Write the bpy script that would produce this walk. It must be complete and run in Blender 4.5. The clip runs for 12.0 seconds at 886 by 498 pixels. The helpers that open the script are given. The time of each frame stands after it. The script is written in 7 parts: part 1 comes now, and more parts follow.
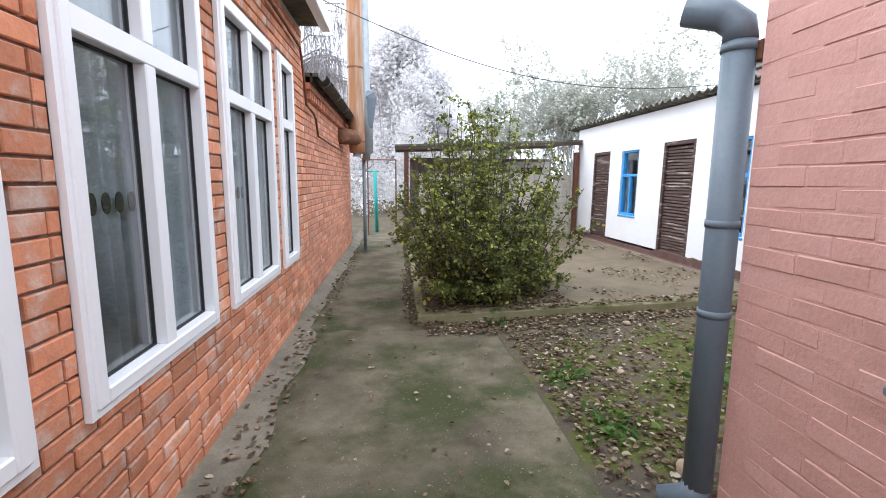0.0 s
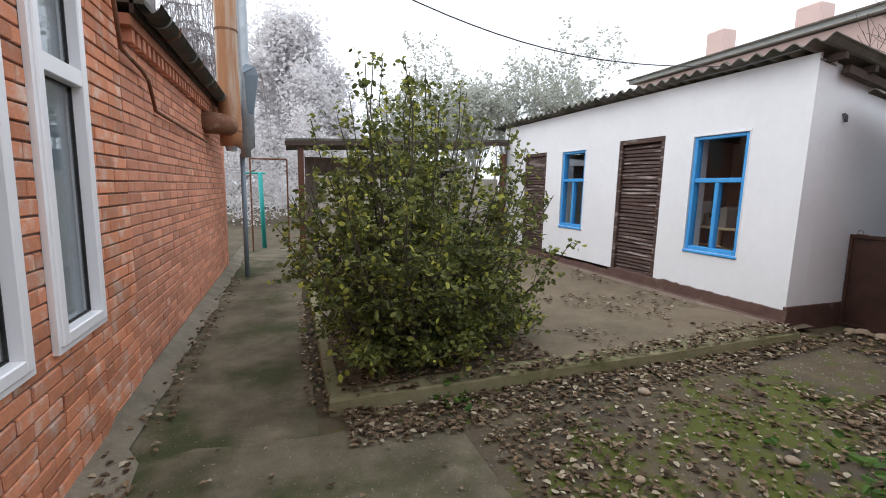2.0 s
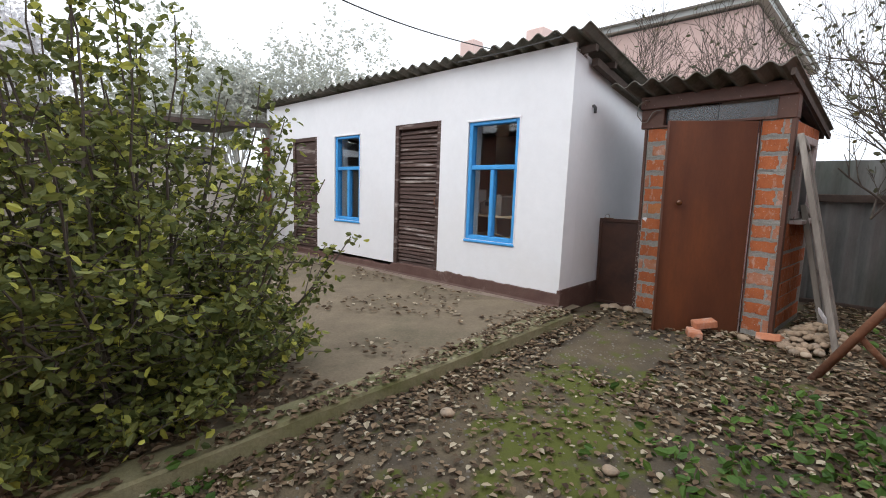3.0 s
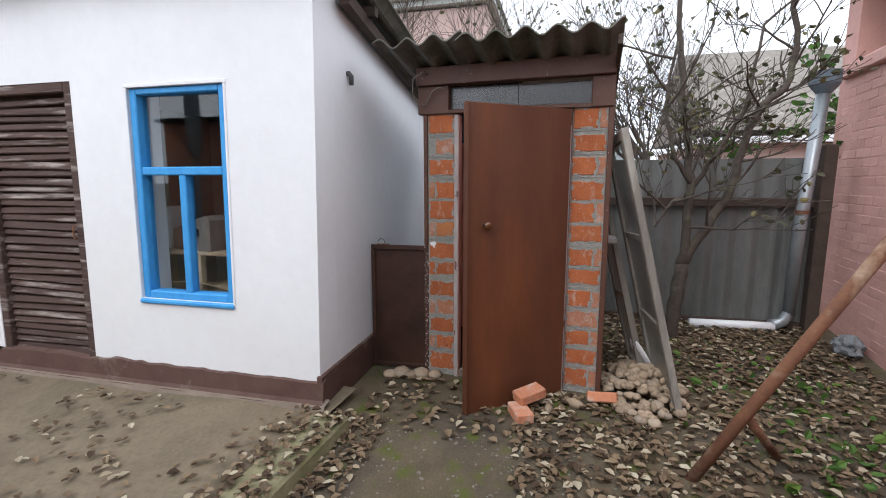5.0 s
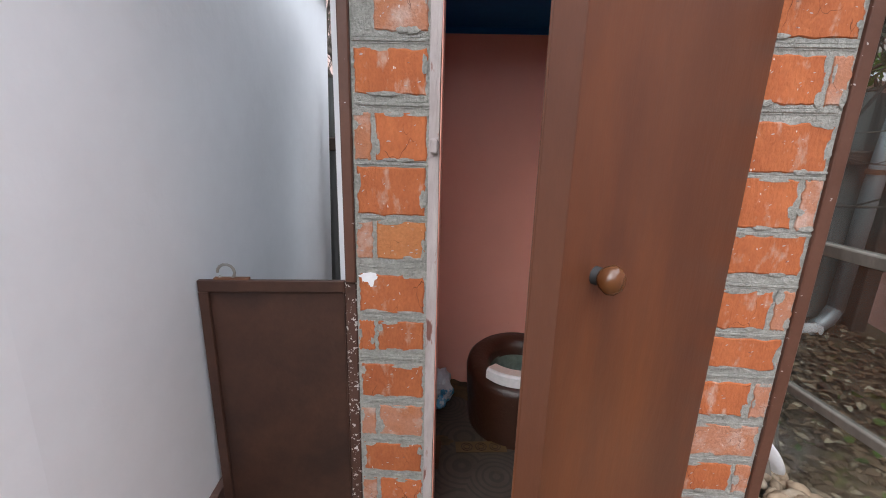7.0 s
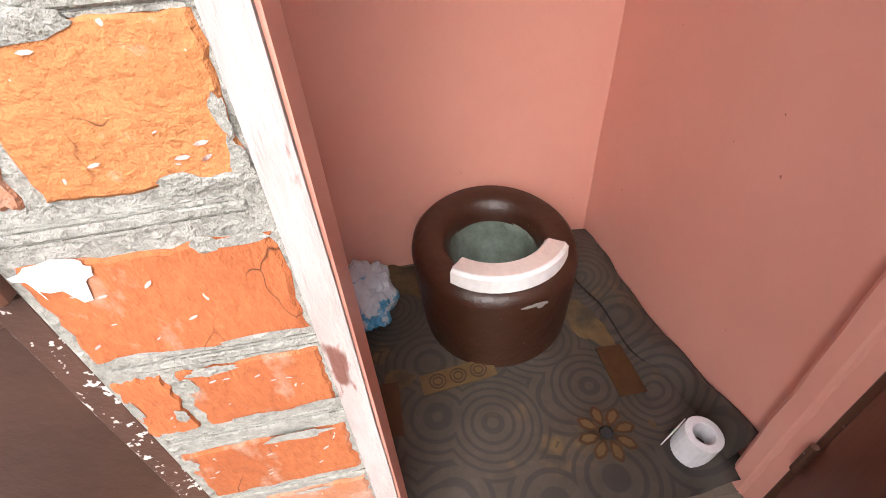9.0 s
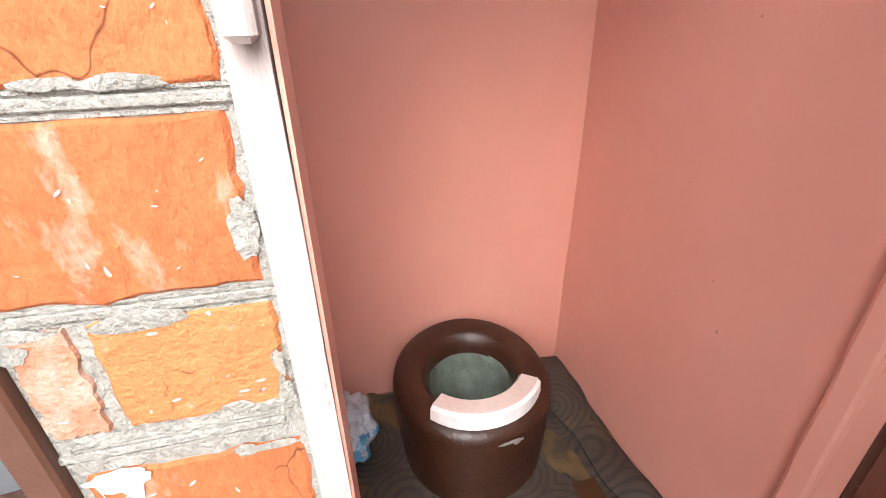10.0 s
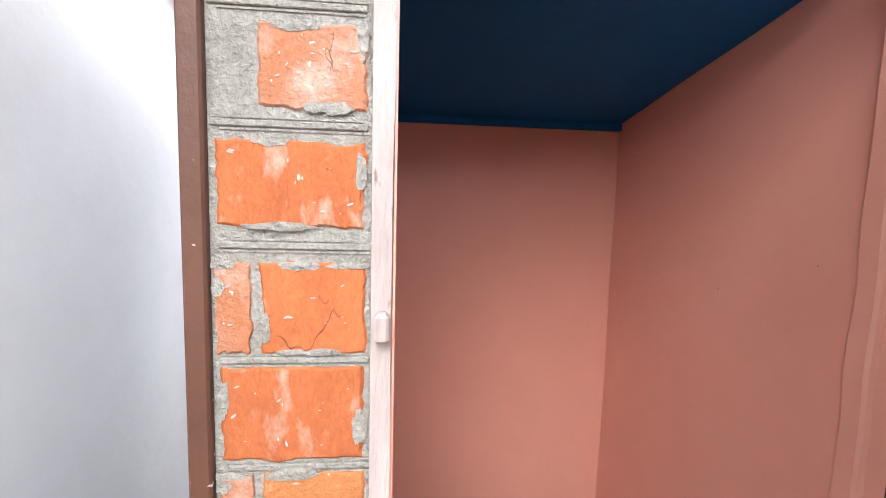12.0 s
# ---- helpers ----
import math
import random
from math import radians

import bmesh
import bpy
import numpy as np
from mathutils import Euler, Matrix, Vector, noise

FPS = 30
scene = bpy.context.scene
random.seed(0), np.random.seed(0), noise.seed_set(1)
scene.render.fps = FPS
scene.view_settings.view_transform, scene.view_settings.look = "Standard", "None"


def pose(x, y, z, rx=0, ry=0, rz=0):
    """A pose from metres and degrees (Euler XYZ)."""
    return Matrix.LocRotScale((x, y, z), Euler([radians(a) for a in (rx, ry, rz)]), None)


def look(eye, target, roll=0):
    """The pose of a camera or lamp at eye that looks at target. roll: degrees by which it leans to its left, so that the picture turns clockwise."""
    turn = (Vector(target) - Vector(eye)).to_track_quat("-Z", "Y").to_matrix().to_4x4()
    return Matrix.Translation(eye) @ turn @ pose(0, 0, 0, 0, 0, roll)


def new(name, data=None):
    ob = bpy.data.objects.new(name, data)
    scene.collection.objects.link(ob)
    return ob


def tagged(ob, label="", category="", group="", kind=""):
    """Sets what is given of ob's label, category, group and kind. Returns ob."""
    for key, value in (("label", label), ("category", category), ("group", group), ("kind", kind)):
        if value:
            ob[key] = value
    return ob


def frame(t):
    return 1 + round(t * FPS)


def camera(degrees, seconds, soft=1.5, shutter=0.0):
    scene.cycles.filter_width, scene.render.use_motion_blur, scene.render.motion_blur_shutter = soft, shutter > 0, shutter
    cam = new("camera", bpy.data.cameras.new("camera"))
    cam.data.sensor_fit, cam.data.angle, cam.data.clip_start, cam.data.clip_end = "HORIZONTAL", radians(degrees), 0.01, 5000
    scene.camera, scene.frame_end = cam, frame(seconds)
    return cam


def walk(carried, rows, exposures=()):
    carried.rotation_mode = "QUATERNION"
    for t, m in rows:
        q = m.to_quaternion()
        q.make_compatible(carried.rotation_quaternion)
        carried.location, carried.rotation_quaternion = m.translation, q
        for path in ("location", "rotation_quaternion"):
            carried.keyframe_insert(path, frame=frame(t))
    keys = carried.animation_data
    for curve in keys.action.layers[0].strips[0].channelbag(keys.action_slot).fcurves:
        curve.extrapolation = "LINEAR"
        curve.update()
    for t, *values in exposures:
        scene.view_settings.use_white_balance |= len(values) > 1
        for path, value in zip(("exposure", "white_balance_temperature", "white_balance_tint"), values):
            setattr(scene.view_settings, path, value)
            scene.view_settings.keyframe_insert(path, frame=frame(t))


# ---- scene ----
# camera and its walk
cam = camera(87.8, 12.0, soft=1.0)
PATH = [
    (0, (0.021, 0.089, 1.516), (0.216, 2.058, 1.22), 0.4),
    (0.5, (-0.044, 0.566, 1.525), (0.111, 2.538, 1.233), 1.2),
    (1, (-0.05, 1.091, 1.494), (0.179, 3.055, 1.194), 0.8),
    (1.5, (-0.059, 1.53, 1.488), (0.312, 3.476, 1.209), 0.6),
    (2, (0.013, 1.924, 1.488), (0.64, 3.804, 1.222), 0.8),
    (2.5, (0.241, 2.292, 1.463), (1.24, 4.004, 1.199), 0.5),
    (3, (0.492, 2.642, 1.387), (1.91, 4.027, 1.121), 1.1),
    (3.5, (0.823, 2.896, 1.365), (2.46, 4.012, 1.092), 0.5),
    (3.7, (0.972, 2.998, 1.353), (2.685, 3.999, 1.099), 0.4),
    (5.5, (2.514, 3.677, 1.585), (4.461, 4.022, 1.29), 0.0),
    (6, (2.987, 3.847, 1.585), (4.96, 4.044, 1.322), 0.4),
    (6.3, (3.224, 3.954, 1.584), (5.199, 4.108, 1.308), 1.2),
    (6.5, (3.385, 4.052, 1.591), (5.358, 4.144, 1.275), 1.6),
    (6.8, (3.672, 4.105, 1.557), (5.621, 4.173, 1.113), 1.3),
    (7, (3.854, 4.162, 1.532), (5.776, 4.145, 0.978), 1.5),
    (7.2, (4.038, 4.202, 1.511), (5.922, 4.137, 0.841), 0.8),
    (8.8, (4.689, 4.152, 1.322), (6.197, 3.862, 0.041), -3.6),
    (9.1, (4.699, 4.133, 1.33), (6.187, 3.821, 0.03), -4.4),
    (9.5, (4.697, 4.141, 1.364), (6.226, 3.774, 0.127), -3.4),
    (10, (4.671, 4.156, 1.463), (6.366, 3.661, 0.524), -1.2),
    (10.4, (4.625, 4.183, 1.6), (6.425, 3.566, 0.987), 0.1),
    (10.6, (4.595, 4.197, 1.649), (6.443, 3.542, 1.254), 0.6),
    (11, (4.53, 4.223, 1.717), (6.399, 3.531, 1.548), 1.0),
    (11.3, (4.499, 4.235, 1.711), (6.379, 3.563, 1.607), 1.1),
    (11.7, (4.474, 4.232, 1.692), (6.38, 3.653, 1.505), 2.4),
    (12, (4.422, 4.199, 1.612), (6.384, 3.866, 1.409), 1.5),
]
walk(cam, [(t, look(eye, target, roll)) for t, eye, target, roll in PATH], [(0, 1.52, 6200, 10), (0.5, 1.0, 6200, 10), (1.0, 0.87, 6280, 10), (2.5, 0.85, 6500, 10), (3.5, 1.1, 6500, 10), (5.5, 1.12, 6320, 10), (6.3, 1.3, 6320, 10), (7.2, 1.97, 6350, 10), (9.0, 3.25, 6800, 12), (10.0, 3.45, 6800, 12), (10.5, 3.2, 6800, 12), (11.2, 3.0, 6800, 12), (12.0, 2.95, 6700, 12)])

# world, sun and exposure
world = bpy.data.worlds.new("overcast")
scene.world = world
world.use_nodes = True
wn, wl = world.node_tree.nodes, world.node_tree.links
wn.clear()
sky = wn.new("ShaderNodeTexSky")
sky.sky_type, sky.sun_disc = "NISHITA", False
sky.sun_elevation, sky.sun_rotation = radians(45), radians(-70)
sky.dust_density, sky.air_density, sky.altitude = 9.0, 1.0, 0
hue = wn.new("ShaderNodeHueSaturation")
hue.inputs["Saturation"].default_value = 0.16
flat = wn.new("ShaderNodeMixRGB")
flat.inputs["Fac"].default_value = 0.72
flat.inputs["Color2"].default_value = (9.25, 9.95, 11.1, 1)
back = wn.new("ShaderNodeBackground")
back.inputs["Strength"].default_value = 0.105
wout = wn.new("ShaderNodeOutputWorld")
wl.new(sky.outputs[0], hue.inputs["Color"])
wl.new(hue.outputs[0], flat.inputs["Color1"])
wl.new(flat.outputs[0], back.inputs["Color"])
wl.new(back.outputs[0], wout.inputs[0])
sun = new("sun", bpy.data.lights.new("sun", "SUN"))
sun.data.energy, sun.data.angle, sun.data.color = 0.45, radians(85), (1, 0.99, 0.975)
sun.matrix_world = look((6.5, -3.5, 13), (3, 3.4, 0))

# ---- materials ----


def mat(name, c1, c2, scale=9.0, rough=0.85, metal=0.0, bump=0.25, c3=None, s3=1.1, cut=(0.5, 0.68), rnd=0.0, fine=60.0, spec=0.35, stretch=(1, 1, 1), grain=0.3, cracks=0.0, specks=None):
    """Two colours mixed by a fine noise, a third in larger patches, with relief."""
    m = bpy.data.materials.new(name)
    m.use_nodes = True
    n, l = m.node_tree.nodes, m.node_tree.links
    b = n["Principled BSDF"]
    tc = n.new("ShaderNodeTexCoord")
    info = n.new("ShaderNodeObjectInfo")
    off = n.new("ShaderNodeVectorMath")
    off.operation = "MULTIPLY_ADD"
    comb = n.new("ShaderNodeCombineXYZ")
    for i in range(3):
        l.new(info.outputs["Random"], comb.inputs[i])
    off.inputs[1].default_value = (37, 53, 71)
    l.new(comb.outputs[0], off.inputs[0])
    mp = n.new("ShaderNodeMapping")
    mp.inputs["Scale"].default_value = stretch
    l.new(tc.outputs["Object"], mp.inputs[0])
    l.new(mp.outputs[0], off.inputs[2])
    vec = off.outputs[0]

    def nz(s, detail=6.0):
        t = n.new("ShaderNodeTexNoise")
        t.inputs["Scale"].default_value, t.inputs["Detail"].default_value = s, detail
        t.inputs["Roughness"].default_value = 0.62
        l.new(vec, t.inputs["Vector"])
        return t.outputs["Fac"]

    def ramp(f, a, z):
        r = n.new("ShaderNodeMapRange")
        r.inputs["From Min"].default_value, r.inputs["From Max"].default_value = a, z
        l.new(f, r.inputs["Value"])
        return r.outputs[0]

    def mix(f, a, z):
        x = n.new("ShaderNodeMixRGB")
        l.new(f, x.inputs["Fac"])
        for s, v in ((x.inputs["Color1"], a), (x.inputs["Color2"], z)):
            if isinstance(v, tuple):
                s.default_value = (*v, 1)
            else:
                l.new(v, s)
        return x.outputs[0]
    n1, n2 = nz(scale), nz(fine, 4.0)
    col = mix(ramp(n1, 0.3, 0.7), c1, c2)
    if c3:
        col = mix(ramp(nz(s3), *cut), col, c3)
    if specks:
        col = mix(ramp(nz(specks[1], 2.0), specks[2], specks[2] + 0.03), col, specks[0])
    if cracks:
        # hairline cracks: cell borders of a warped pattern, broken up by noise
        warp = n.new("ShaderNodeTexNoise")
        warp.inputs["Scale"].default_value = cracks * 1.7
        l.new(vec, warp.inputs["Vector"])
        wa = n.new("ShaderNodeMixRGB")
        wa.inputs["Fac"].default_value = 0.06
        l.new(vec, wa.inputs["Color1"])
        l.new(warp.outputs["Color"], wa.inputs["Color2"])
        vo = n.new("ShaderNodeTexVoronoi")
        vo.feature = "DISTANCE_TO_EDGE"
        vo.inputs["Scale"].default_value = cracks
        l.new(wa.outputs[0], vo.inputs["Vector"])
        gate = n.new("ShaderNodeMath")
        gate.operation = "MULTIPLY"
        l.new(ramp(vo.outputs["Distance"], 0.010, 0.0), gate.inputs[0])
        l.new(ramp(nz(cracks * 0.9, 1.0), 0.56, 0.62), gate.inputs[1])
        col = mix(gate.outputs[0], col, (c1[0] * 0.2, c1[1] * 0.2, c1[2] * 0.2))
    g = n.new("ShaderNodeHueSaturation")
    v = n.new("ShaderNodeMath")
    v.operation = "MULTIPLY_ADD"
    l.new(n2, v.inputs[0])
    v.inputs[1].default_value, v.inputs[2].default_value = grain, 1 - grain / 2
    if rnd:
        v2 = n.new("ShaderNodeMath")
        v2.operation = "MULTIPLY_ADD"
        geo = n.new("ShaderNodeNewGeometry")
        add = n.new("ShaderNodeMath")
        add.operation = "ADD"
        l.new(info.outputs["Random"], add.inputs[0])
        l.new(geo.outputs["Random Per Island"], add.inputs[1])
        fr = n.new("ShaderNodeMath")
        fr.operation = "FRACT"
        l.new(add.outputs[0], fr.inputs[0])
        l.new(fr.outputs[0], v2.inputs[0])
        v2.inputs[1].default_value = rnd
        sub = n.new("ShaderNodeMath")
        sub.operation = "SUBTRACT"
        l.new(v.outputs[0], v2.inputs[2])
        l.new(v2.outputs[0], sub.inputs[0])
        sub.inputs[1].default_value = rnd / 2
        l.new(sub.outputs[0], g.inputs["Value"])
    else:
        l.new(v.outputs[0], g.inputs["Value"])
    l.new(col, g.inputs["Color"])
    l.new(g.outputs[0], b.inputs["Base Color"])
    b.inputs["Roughness"].default_value, b.inputs["Metallic"].default_value = rough, metal
    b.inputs["Specular IOR Level"].default_value = spec
    if bump:
        h = n.new("ShaderNodeMath")
        h.operation = "MULTIPLY_ADD"
        l.new(n2, h.inputs[0])
        h.inputs[1].default_value = 0.35
        l.new(n1, h.inputs[2])
        bp = n.new("ShaderNodeBump")
        bp.inputs["Strength"].default_value, bp.inputs["Distance"].default_value = bump, 0.012
        l.new(h.outputs[0], bp.inputs["Height"])
        l.new(bp.outputs[0], b.inputs["Normal"])
    return m


def glass(name, tint=(0.95, 0.98, 1.0), rough=0.0, alpha=0.12):
    """A thin pane: clear, with a mirror's gloss by Fresnel."""
    m = bpy.data.materials.new(name)
    m.use_nodes = True
    n, l = m.node_tree.nodes, m.node_tree.links
    n.clear()
    t, g, f, x, o = (n.new("ShaderNode" + k) for k in ("BsdfTransparent", "BsdfGlossy", "LayerWeight", "MixShader", "OutputMaterial"))
    t.inputs["Color"].default_value = (*tint, 1)
    g.inputs["Roughness"].default_value = rough
    f.inputs["Blend"].default_value = 0.5
    p = n.new("ShaderNodeMath")
    p.operation = "POWER"
    p.inputs[1].default_value = 3.0
    l.new(f.outputs["Facing"], p.inputs[0])
    a = n.new("ShaderNodeMath")
    a.operation = "MULTIPLY_ADD"
    a.inputs[1].default_value = 0.32
    a.inputs[2].default_value = alpha
    l.new(p.outputs[0], a.inputs[0])
    l.new(a.outputs[0], x.inputs[0])
    l.new(t.outputs[0], x.inputs[1])
    l.new(g.outputs[0], x.inputs[2])
    l.new(x.outputs[0], o.inputs[0])
    return m


def leafy(name, c1, c2, c3=None, trans=0.3, rough=0.6):
    """Leaves: a colour for each by chance, some light let through."""
    m = bpy.data.materials.new(name)
    m.use_nodes = True
    n, l = m.node_tree.nodes, m.node_tree.links
    b = n["Principled BSDF"]
    geo = n.new("ShaderNodeNewGeometry")
    r = n.new("ShaderNodeValToRGB")
    r.color_ramp.elements[0].color, r.color_ramp.elements[1].color = (*c1, 1), (*c2, 1)
    r.color_ramp.elements[1].position = 0.8
    if c3:
        e = r.color_ramp.elements.new(0.97)
        e.color = (*c3, 1)
    l.new(geo.outputs["Random Per Island"], r.inputs[0])
    l.new(r.outputs[0], b.inputs["Base Color"])
    b.inputs["Roughness"].default_value = rough
    b.inputs["Specular IOR Level"].default_value = 0.3
    tr = n.new("ShaderNodeBsdfTranslucent")
    l.new(r.outputs[0], tr.inputs["Color"])
    x = n.new("ShaderNodeMixShader")
    x.inputs[0].default_value = trans
    l.new(b.outputs[0], x.inputs[1])
    l.new(tr.outputs[0], x.inputs[2])
    l.new(x.outputs[0], n["Material Output"].inputs[0])
    return m


M = {}
M["brick"] = mat("orange_brick", (0.66, 0.275, 0.15), (0.52, 0.205, 0.115), 14, 0.9, bump=0.6, c3=(0.66, 0.50, 0.41), s3=7, cut=(0.50, 0.70), rnd=0.5)
M["pale_mortar"] = mat("pinkish_mortar", (0.36, 0.215, 0.165), (0.28, 0.16, 0.12), 20, 0.95, bump=0.6)
M["old_mortar"] = mat("dark_mortar", (0.15, 0.105, 0.08), (0.27, 0.21, 0.17), 20, 0.95, bump=0.6, grain=0.65)
M["far_brick"] = mat("painted_red_brick", (0.64, 0.285, 0.18), (0.52, 0.215, 0.13), 8, 0.85, bump=0.4, c3=(0.55, 0.37, 0.28), s3=6, cut=(0.55, 0.75), rnd=0.38)
M["out_brick"] = mat("new_orange_brick", (0.45, 0.137, 0.05), (0.36, 0.10, 0.036), 16, 0.85, bump=0.9, fine=150, grain=0.6, stretch=(1, 1, 0.55), c3=(0.48, 0.32, 0.25), s3=22, cut=(0.56, 0.72), rnd=0.22, cracks=13.0, specks=((0.62, 0.56, 0.52), 70, 0.71))
M["out_yellow"] = mat("ochre_brick", (0.47, 0.185, 0.072), (0.42, 0.155, 0.055), 16, 0.85, bump=0.9, fine=150, grain=0.6, c3=(0.5, 0.36, 0.26), s3=22, cut=(0.6, 0.75), cracks=13.0, specks=((0.62, 0.56, 0.52), 70, 0.71))
M["out_pale"] = mat("lime_smeared_brick", (0.43, 0.21, 0.14), (0.40, 0.15, 0.07), 12, 0.85, bump=0.9, fine=150, grain=0.6, c3=(0.50, 0.36, 0.30), s3=14, cut=(0.50, 0.70), cracks=13.0, specks=((0.62, 0.56, 0.52), 70, 0.71))
M["out_mortar"] = mat("cement_mortar", (0.25, 0.245, 0.22), (0.37, 0.36, 0.33), 40, 0.95, bump=0.9, fine=160, grain=0.65)
M["whitewash"] = mat("whitewash", (0.82, 0.828, 0.845), (0.775, 0.783, 0.80), 1.6, 0.9, bump=0.45, fine=12, grain=0.08, c3=(0.80, 0.795, 0.79), s3=0.8, cut=(0.55, 0.8))
M["plinth"] = mat("brown_plinth_paint", (0.085, 0.042, 0.035), (0.12, 0.07, 0.055), 6, 0.75, bump=0.4, c3=(0.2, 0.15, 0.12), s3=4, cut=(0.58, 0.7))
M["clay"] = mat("clay_footing", (0.24, 0.19, 0.15), (0.17, 0.13, 0.10), 5, 0.95, bump=0.6)
M["blue"] = mat("blue_paint", (0.045, 0.29, 0.66), (0.07, 0.36, 0.74), 12, 0.5, bump=0.25, c3=(0.35, 0.55, 0.72), s3=14, cut=(0.66, 0.74), stretch=(1, 1, 0.4))
M["slat"] = mat("brown_weathered_slats", (0.058, 0.034, 0.028), (0.095, 0.058, 0.048), 12, 0.75, bump=0.7, c3=(0.34, 0.29, 0.26), s3=7, cut=(0.54, 0.68), rnd=0.3, stretch=(1, 0.25, 2.5))
M["brown"] = mat("brown_gloss_paint", (0.118, 0.041, 0.019), (0.082, 0.027, 0.0135), 5, 0.42, bump=0.16, c3=(0.175, 0.055, 0.019), s3=2.2, cut=(0.5, 0.75), spec=0.5, stretch=(1, 1, 0.3))
M["brown_dark"] = mat("dark_brown_paint", (0.085, 0.035, 0.022), (0.115, 0.05, 0.032), 6, 0.5, bump=0.3, spec=0.45, specks=((0.42, 0.39, 0.37), 60, 0.715))
M["spattered"] = mat("spattered_brown_paint", (0.085, 0.038, 0.026), (0.06, 0.028, 0.02), 9, 0.55, bump=0.5, spec=0.45, specks=((0.55, 0.50, 0.47), 95, 0.60))
M["gate"] = mat("dull_brown_gate_paint", (0.052, 0.024, 0.017), (0.075, 0.034, 0.022), 7, 0.5, bump=0.25, c3=(0.035, 0.018, 0.014), s3=3, cut=(0.45, 0.65), spec=0.4)
M["asbestos"] = mat("weathered_asbestos_sheet", (0.19, 0.18, 0.155), (0.125, 0.12, 0.10), 6, 0.95, bump=0.5, c3=(0.075, 0.08, 0.055), s3=2.6, cut=(0.47, 0.65), grain=0.65)
M["fence"] = mat("grey_fence_sheet", (0.20, 0.20, 0.19), (0.14, 0.14, 0.135), 4, 0.95, bump=0.4, c3=(0.09, 0.10, 0.085), s3=1.4, cut=(0.48, 0.7), stretch=(1, 1, 0.3))
M["upvc"] = mat("white_plastic_frame", (0.87, 0.87, 0.885), (0.85, 0.85, 0.87), 5, 0.3, bump=0.0, spec=0.5, grain=0.03)
M["seal"] = mat("black_rubber_seal", (0.02, 0.02, 0.022), (0.03, 0.03, 0.03), 5, 0.6, bump=0.0)
M["glass"] = glass("window_glass", (0.95, 0.97, 0.98), 0.0, 0.10)
M["old_glass"] = glass("old_pane", (0.93, 0.95, 0.95), 0.02, 0.05)
M["dusty_glass"] = glass("dusty_pane", (0.36, 0.40, 0.44), 0.3, 0.10)
M["curtain"] = mat("pale_blue_net_curtain", (0.62, 0.68, 0.71), (0.50, 0.57, 0.61), 3, 0.9, bump=0.1, c3=(0.36, 0.42, 0.46), s3=5, cut=(0.55, 0.7))
M["darkroom"] = mat("dim_room_plaster", (0.40, 0.39, 0.37), (0.34, 0.33, 0.31), 3, 0.9, bump=0.1)
M["concrete"] = mat("worn_concrete", (0.064, 0.053, 0.033), (0.195, 0.165, 0.112), 1.9, 0.92, bump=0.6, c3=(0.050, 0.056, 0.020), s3=1.1, cut=(0.46, 0.60), fine=120, grain=0.8, specks=((0.27, 0.235, 0.165), 55, 0.685))
M["pale_concrete"] = mat("pale_cement_strip", (0.24, 0.215, 0.165), (0.155, 0.135, 0.10), 5, 0.92, bump=0.5, c3=(0.12, 0.11, 0.08), s3=2.0, cut=(0.5, 0.7), grain=0.65)
M["kerb"] = mat("mossy_concrete_kerb", (0.195, 0.178, 0.094), (0.255, 0.232, 0.14), 6, 0.95, bump=0.7, c3=(0.115, 0.125, 0.04), s3=2.2, cut=(0.48, 0.7), grain=0.65)
M["mud"] = mat("trodden_clay_yard", (0.20, 0.158, 0.106), (0.14, 0.11, 0.074), 4, 0.95, bump=0.8, c3=(0.10, 0.09, 0.055), s3=0.8, cut=(0.52, 0.7), fine=45, grain=0.65)
M["pink"] = mat("pink_painted_brick", (0.66, 0.375, 0.325), (0.60, 0.335, 0.285), 4, 0.6, bump=0.6, c3=(0.70, 0.42, 0.37), s3=1.6, cut=(0.5, 0.75), rnd=0.07)
M["salmon"] = mat("salmon_wall_paint", (0.79, 0.38, 0.30), (0.74, 0.345, 0.27), 2.5, 0.36, bump=0.22, fine=24, grain=0.05, c3=(0.72, 0.335, 0.26), s3=1.5, cut=(0.45, 0.75), spec=0.5, specks=((0.36, 0.13, 0.09), 34, 0.765))
M["pink_wood"] = mat("flaking_pink_white_wood", (0.37, 0.31, 0.295), (0.43, 0.375, 0.36), 18, 0.7, bump=0.8, c3=(0.24, 0.12, 0.10), s3=30, cut=(0.60, 0.64), grain=0.5, stretch=(1, 1, 0.22), specks=((0.16, 0.07, 0.055), 30, 0.645))
M["navy"] = mat("dark_blue_ceiling_paint", (0.004, 0.115, 0.34), (0.005, 0.135, 0.39), 3, 0.6, bump=0.1, spec=0.2)
M["pipe_grey"] = mat("grey_painted_downpipe", (0.14, 0.185, 0.225), (0.165, 0.21, 0.25), 8, 0.45, bump=0.08, c3=(0.2, 0.21, 0.22), s3=3, cut=(0.6, 0.8), spec=0.5)
M["zinc"] = mat("galvanised_steel", (0.36, 0.39, 0.41), (0.28, 0.31, 0.33), 7, 0.42, 0.6, bump=0.08, c3=(0.42, 0.44, 0.46), s3=2)
M["rust"] = mat("rusty_steel", (0.22, 0.10, 0.055), (0.14, 0.065, 0.04), 9, 0.85, 0.15, bump=0.4, c3=(0.32, 0.22, 0.15), s3=5, cut=(0.55, 0.7), grain=0.65)
